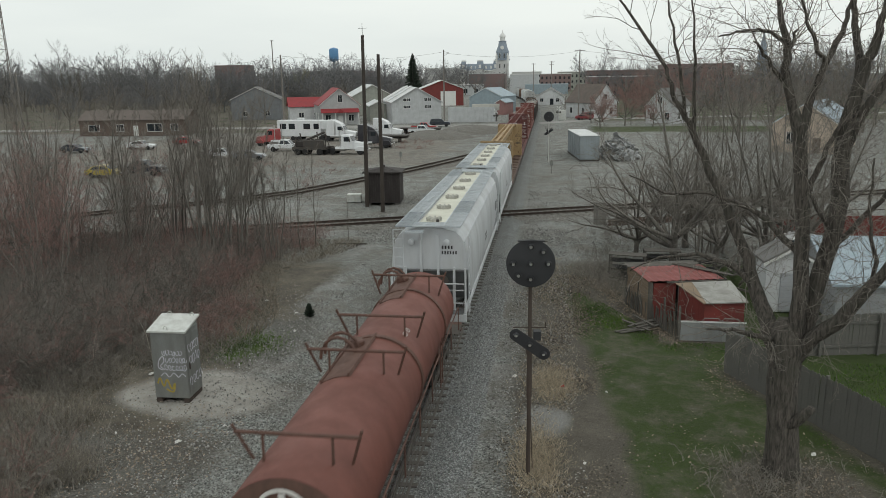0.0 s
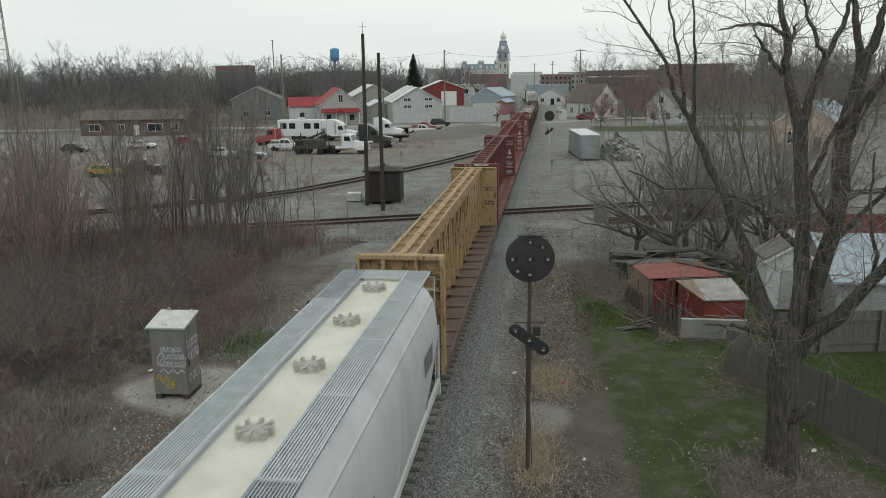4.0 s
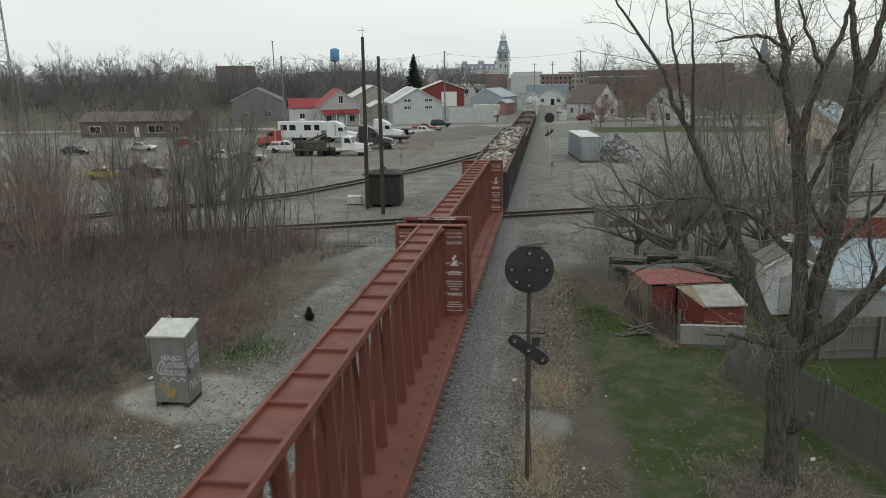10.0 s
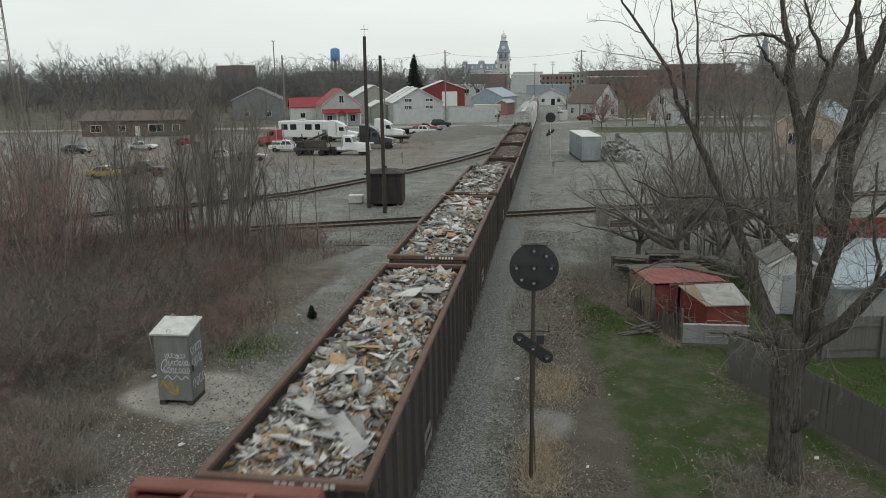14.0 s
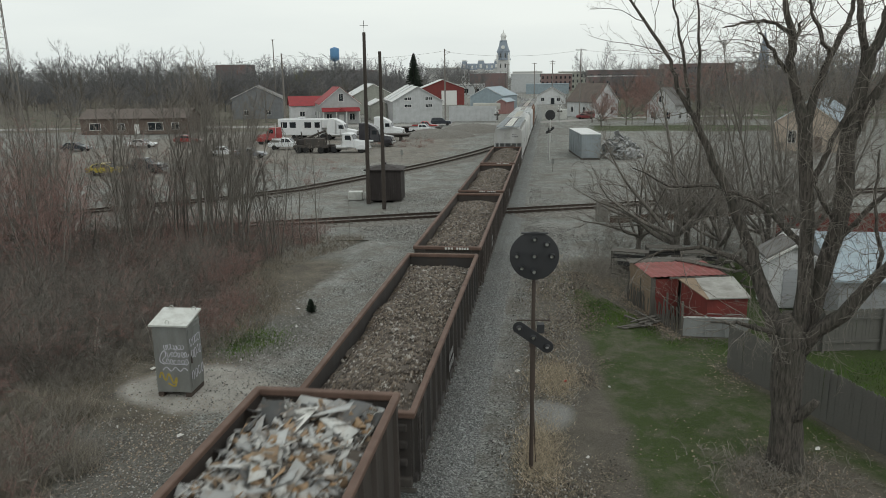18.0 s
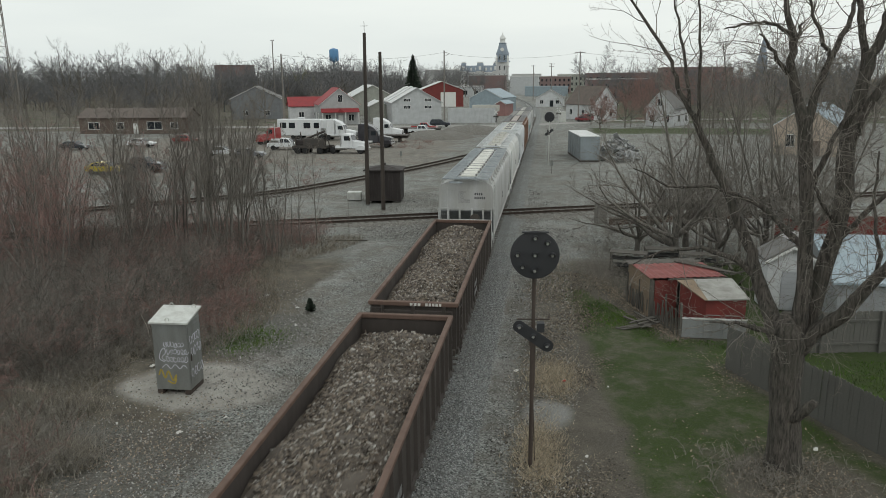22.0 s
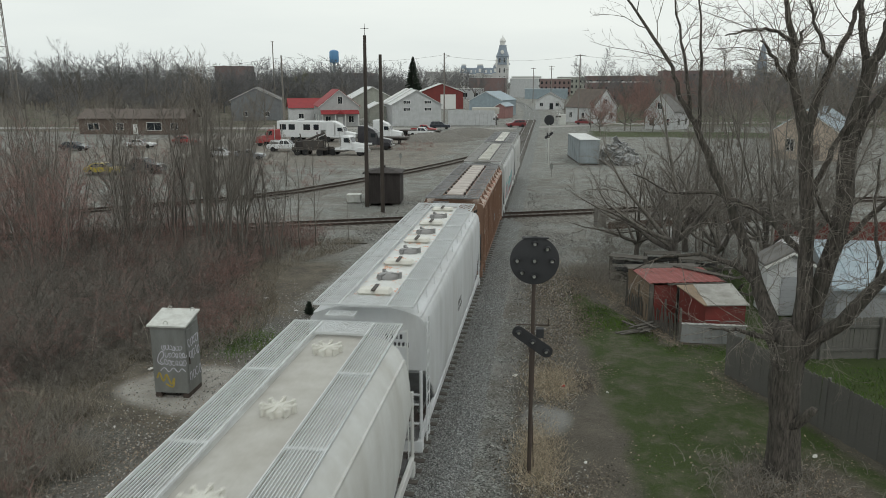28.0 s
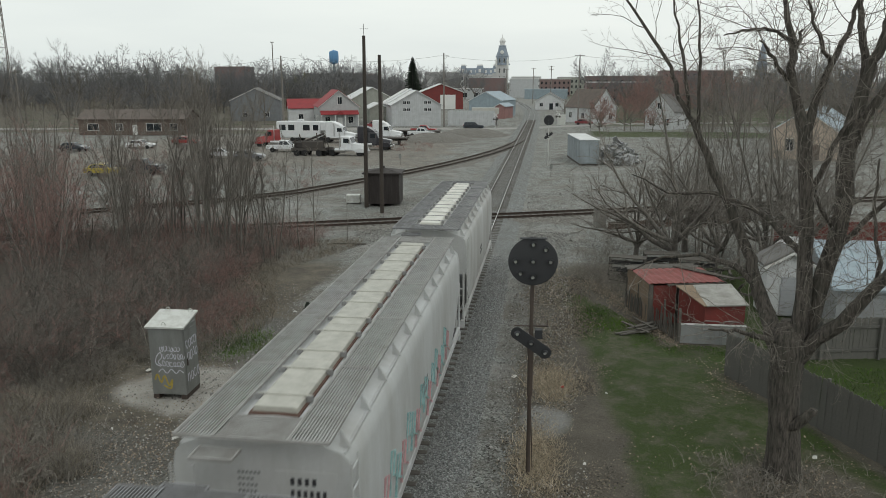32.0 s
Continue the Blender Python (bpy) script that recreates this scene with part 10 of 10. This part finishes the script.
patch = np.sin(x * 1.3 + 0.4 * y) + np.sin(y * 0.7 - x * 0.5) + np.sin(2.7 * x - 1.9 * y) * 0.6 + rn.normal(0, 0.7, n)
edge_in = np.interp(y, (14, 20, 22, 24.5, 27.4, 31, 35.5, 43), (5.6, 6.0, 6.5, 6.9, 6.5, 6.0, 5.5, 4.8)) + 0.25 * np.sin(y * 0.8) + 0.2 * np.sin(y * 2.3) + rn.normal(0, 0.4, n)
bare = np.hypot((x - 11.3) / 2.3, (y - 20.0) / 2.6) + 0.2 * np.sin(5 * x + 3 * y)
keep = (patch > -0.9) & (x > edge_in) & (x < np.where(y < 28.0, 11.2 + (28.0 - y) * 0.444, 13.4)) & (bare > 1.0) & ~((y > 31.3) & (x > 10.0 - 0.45 * (y - 31.3)))
blades("lawn_grass", x[keep], y[keep], rn.uniform(0.03, 0.085, keep.sum()), rn.uniform(0.008, 0.018, keep.sum()), G_GREEN, "short green lawn grass with bare patches", 1)
n = 16000
x, y = rn.uniform(14.8, 22, n), rn.uniform(16, 29.5, n)
keep = x > 11.9 + (28.0 - y) * 0.444
blades("back_lawn_grass", x[keep], y[keep], rn.uniform(0.05, 0.12, keep.sum()), rn.uniform(0.01, 0.02, keep.sum()), G_GREEN, "green grass behind a board fence", 2)
n = 42000
y = rn.uniform(11, 50, n)
x = -9.0 - np.abs(rn.normal(0, 1, n)) * 6 - 1.2 * np.sin(y * 0.35)
keep = ~((x > -11.2) & (y > 21) & (y < 27))
blades("dry_grass", x[keep], y[keep], rn.uniform(0.12, 0.5, keep.sum()), rn.uniform(0.006, 0.014, keep.sum()), G_DRY, "dry straw-coloured grass along the gravel", 3, 0.7)
n = 18000
y = np.concatenate([rn.normal(26.3, 0.9, n // 3), rn.normal(20.6, 1.0, n // 2), rn.uniform(14, 46, n // 8)])
x = np.concatenate([5.0 + rn.normal(0, 0.45, n // 3), 4.6 + rn.normal(0, 0.36, n // 2), 4.9 + rn.normal(0, 0.65, n // 8)])
n = len(x)
x = np.maximum(x, 3.4)
blades("dry_grass_strip", x, y, rn.uniform(0.05, 0.24, n), rn.uniform(0.008, 0.018, n), G_STRAW, "dry straw by the signal mast", 4, 0.9)


def litter(name, x, y, size, material, label, seed, z=GZ + 0.04):
    rn = np.random.default_rng(seed)
    n = len(x)
    u, w, q = spin(rn, n, 0.45)
    s = (size * rn.uniform(0.5, 1.4, n))[:, None]
    c = np.stack([x, y, np.full(n, z) + rn.uniform(0, 0.03, n)], 1)
    V = np.stack([c - u * s, c - w * s * 0.6, c + u * s, c + w * s * 0.6], 1).reshape(-1, 3)
    return tagged(new(name, raw_mesh(name, V, np.arange(4 * n).reshape(-1, 4), material)), label, "leaf litter", kind="stuff")


n = 12000
t = rn.uniform(0, 1, n // 3)
x = np.concatenate([11.9 + rn.normal(0, 1.4, n // 5), 7.2 + 3.1 * t + rn.normal(0, 0.35, n // 3), rn.uniform(3.8, 12, n // 24), rn.normal(11.0, 0.6, n // 20)])
y = np.concatenate([19.0 + rn.normal(0, 1.8, n // 5), 41.0 - 9.8 * t + rn.normal(0, 0.6, n // 3), rn.uniform(14, 42, n // 24), rn.normal(27.0, 1.2, n // 20)])
litter("leaf_litter", x, y, 0.038, G_LEAF, "scattered pale dead leaves", 5)
n = 5000
y = rn.uniform(12, 46, n)
y[:2200], near = rn.normal(19.0, 2.2, 2200), rn.normal(-6.9, 1.1, 2200)
litter("track_litter", np.concatenate([near, -8.2 - np.abs(rn.normal(0, 1.8, n - 2200))]), y, 0.035, G_LEAF, "pale leaves and litter at the scrub's edge", 6)
# stones of the ballast, loose over the bed
n = 26000
sx = np.concatenate([rn.uniform(1.35, 3.1, n // 2), rn.uniform(-3.4, -1.35, n // 4), rn.uniform(-0.66, 0.66, n // 4)])
sy = rn.uniform(12, 46, len(sx))
zz = np.where(np.abs(sx) > 2.0, -0.2 - (np.abs(sx) - 2.0) * 0.244, -0.19)
u, w, q = spin(rn, len(sx), 1.0)
r = rn.uniform(0.018, 0.042, (len(sx), 1))
c = np.stack([sx, sy, zz + 0.01], 1)
V = np.stack([c - u * r, c + u * r, c - w * r * 0.8, c + w * r * 0.8, c + q * r * 0.9], 1).reshape(-1, 3)
base = (np.arange(len(sx)) * 5)[:, None, None]
F = (base + np.array([[0, 2, 4], [2, 1, 4], [1, 3, 4], [3, 0, 4]])[None]).reshape(-1, 3)
STONE = blade_mat("loose_ballast_stone", (0.12, 0.12, 0.118), (0.4, 0.4, 0.39))
tagged(new("ballast_stones", raw_mesh("ballast_stones", V, F, STONE)), "loose grey crushed stones of the track bed", "stones", kind="stuff")
n = 34000
sx = np.concatenate([-3.2 - np.abs(rn.normal(0, 3.2, n // 2)), rn.uniform(2.8, 6.0, n // 4), rn.uniform(-9, 9, n - n // 2 - n // 4)])
sy = np.concatenate([rn.uniform(12, 55, n // 2), rn.uniform(13, 55, n // 4), rn.uniform(50, 75, n - n // 2 - n // 4)])
ok = np.abs(sx) > 2.95
sx, sy = sx[ok], sy[ok]
u, w, q = spin(rn, len(sx), 0.8)
r = rn.uniform(0.016, 0.05, (len(sx), 1)) * (1 + (sy[:, None] > 50) * 0.5)
c = np.stack([sx, sy, np.full(len(sx), GZ + 0.03)], 1)
V = np.stack([c - u * r, c + u * r, c - w * r * 0.8, c + w * r * 0.8, c + q * r * 0.9], 1).reshape(-1, 3)
base = (np.arange(len(sx)) * 5)[:, None, None]
F = (base + np.array([[0, 2, 4], [2, 1, 4], [1, 3, 4], [3, 0, 4]])[None]).reshape(-1, 3)
PEBBLE = blade_mat("loose_gravel_stone", (0.08, 0.075, 0.068), (0.42, 0.41, 0.385))
tagged(new("gravel_stones", raw_mesh("gravel_stones", V, F, PEBBLE)), "loose pale stones on the gravel", "stones", kind="stuff")

# small trackside details
ev = thing("small_evergreen", pose(-6.35, 33.0, GZ), "small dark evergreen seedling in the gravel", "shrub")
rn = np.random.default_rng(12)
nn = 260
h, a = rn.uniform(0.05, 0.62, nn), rn.uniform(0, 2 * math.pi, nn)
rad = 0.34 * (1 - h / 0.75) * rn.uniform(0.5, 1.1, nn)
p0 = np.stack([0 * a, 0 * a, h * 0.8], 1)
p1 = np.stack([rad * np.cos(a), rad * np.sin(a), h + 0.1], 1)
v, f = rods(p0, p1, np.full(nn, 0.008), np.full(nn, 0.018), 3)
part("needles", raw_mesh("needles", v, f, SPRUCE), SPRUCE, ev)
part("stem", tube([(0, 0, 0), (0, 0, 0.6)], [0.02, 0.006], 6), BARK, ev)
rnd = random.Random(31)
DEAD = plain("bleached_dead_wood", (0.5, 0.46, 0.4), 0.85)
for sx, sy, n in ((-11.3, 27.6, 5), (-12.9, 25.8, 3), (-10.7, 29.6, 2)):
    ds = thing("dead_weed", pose(sx, sy, GZ), "bleached broken dead weed stalks", "weed")
    for i in range(n):
        w = rnd.uniform(0, 6.28)
        r = rnd.uniform(0.2, 0.7)
        part("stalk", tube([(0.1 * math.cos(w), 0.1 * math.sin(w), 0), (0.5 * r * math.cos(w), 0.5 * r * math.sin(w), rnd.uniform(0.7, 1.1)), (r * math.cos(w), r * math.sin(w), rnd.uniform(0.6, 1.5))], [0.012, 0.01, 0.006], 5), DEAD, ds)
rn = np.random.default_rng(19)
n = 42000
cx = rn.integers(0, 60, n)
bx, by = rn.uniform(-15.0, -8.0, 60), rn.uniform(12.5, 22.0, 60)
ok = ~((bx > -10.2) & (by > 19.5))
bx, by = np.where(ok, bx, -11.5), np.where(ok, by, 17.0)
x, y = bx[cx] + rn.normal(0, 0.34, n), by[cx] + rn.normal(0, 0.34, n)
blades("tall_dry_grass", x, y, rn.uniform(0.25, 0.75, n), rn.uniform(0.005, 0.011, n), G_PALE, "tall pale clumps of dry grass", 21, 0.45)
n = 3500
x, y = rn.normal(-8.1, 0.9, n), rn.normal(29.0, 0.9, n)
blades("green_grass_patch", x, y, rn.uniform(0.05, 0.2, n), rn.uniform(0.008, 0.014, n), G_GREEN, "patch of green grass beside the gravel", 22)

# clods of dark soil and dead leaves between the ballast and the lawn
rn = np.random.default_rng(51)
n = 30000
y = rn.uniform(14, 42, n)
x = 5.35 + 0.3 * np.sin(y * 0.8) + 0.8 * np.exp(-((y - 26.5) / 4.0) ** 2) + rn.normal(0, 0.75, n)
u, w, q = spin(rn, n, 0.8)
r = rn.uniform(0.012, 0.05, (n, 1))
c = np.stack([x, y, np.full(n, GZ + 0.02)], 1)
V = np.stack([c - u * r, c + u * r, c - w * r * 0.8, c + w * r * 0.8, c + q * r * 0.9], 1).reshape(-1, 3)
base = (np.arange(n) * 5)[:, None, None]
F = (base + np.array([[0, 2, 4], [2, 1, 4], [1, 3, 4], [3, 0, 4]])[None]).reshape(-1, 3)
CLOD = blade_mat("soil_and_leaf_crumbs", (0.02, 0.017, 0.013), (0.23, 0.19, 0.145))
tagged(new("soil_crumbs", raw_mesh("soil_crumbs", V, F, CLOD)), "dark crumbs of soil and leaf beside the lawn", "soil", kind="stuff")

# ---- what moves ----
S_KEYS = [(0, 0.0), (2, 23.01), (4, 45.91), (6, 68.77), (8, 91.61), (10, 114.36), (12, 136.97), (14, 159.47), (16, 181.88), (18, 204.25), (20, 226.5), (22, 248.59), (24, 270.4), (26, 291.99), (28, 313.54), (30, 335.01), (32, 356.36)]


def motions():
    """The train rolls towards the camera."""
    for car, y0 in TRAIN:
        rows = []
        for t, s in S_KEYS:
            y = y0 - s
            a, b = track_x(y - 5), track_x(y + 5)
            rows.append((t, pose((a + b) / 2, y, 0, 0, 0, math.degrees(math.atan2(a - b, 10.0)))))
        walk(car, rows)
    # the dark car waits by the crossing, then pulls away
    walk(moving_suv, [(t, pose(x, 173.5, -0.32, 0, 0, 3)) for t, x in ((0, -19.9), (10, -19.9), (20, -19.9), (28.6, -19.8), (29.4, -19.2), (30, -17.7), (31, -15.2), (32, -12.1))])
    # the red car waits too, then comes over the crossing
    walk(moving_red, [(t, pose(x, y, -0.32, 0, 0, a)) for t, x, y, a in ((0, 13.8, 199.0, 216), (12, 13.8, 199.0, 216), (24, 13.7, 198.9, 216), (25, 12.2, 198.0, 216), (25.5, 10.6, 196.2, 215), (26.5, 5.8, 190.2, 212), (27.5, 0.4, 185.0, 205), (28.1, -3.7, 182.3, 198), (28.8, -9.3, 180.0, 190), (30, -20.6, 178.5, 186), (31, -28.0, 177.0, 187), (32, -36.0, 176.0, 187))])

motions()
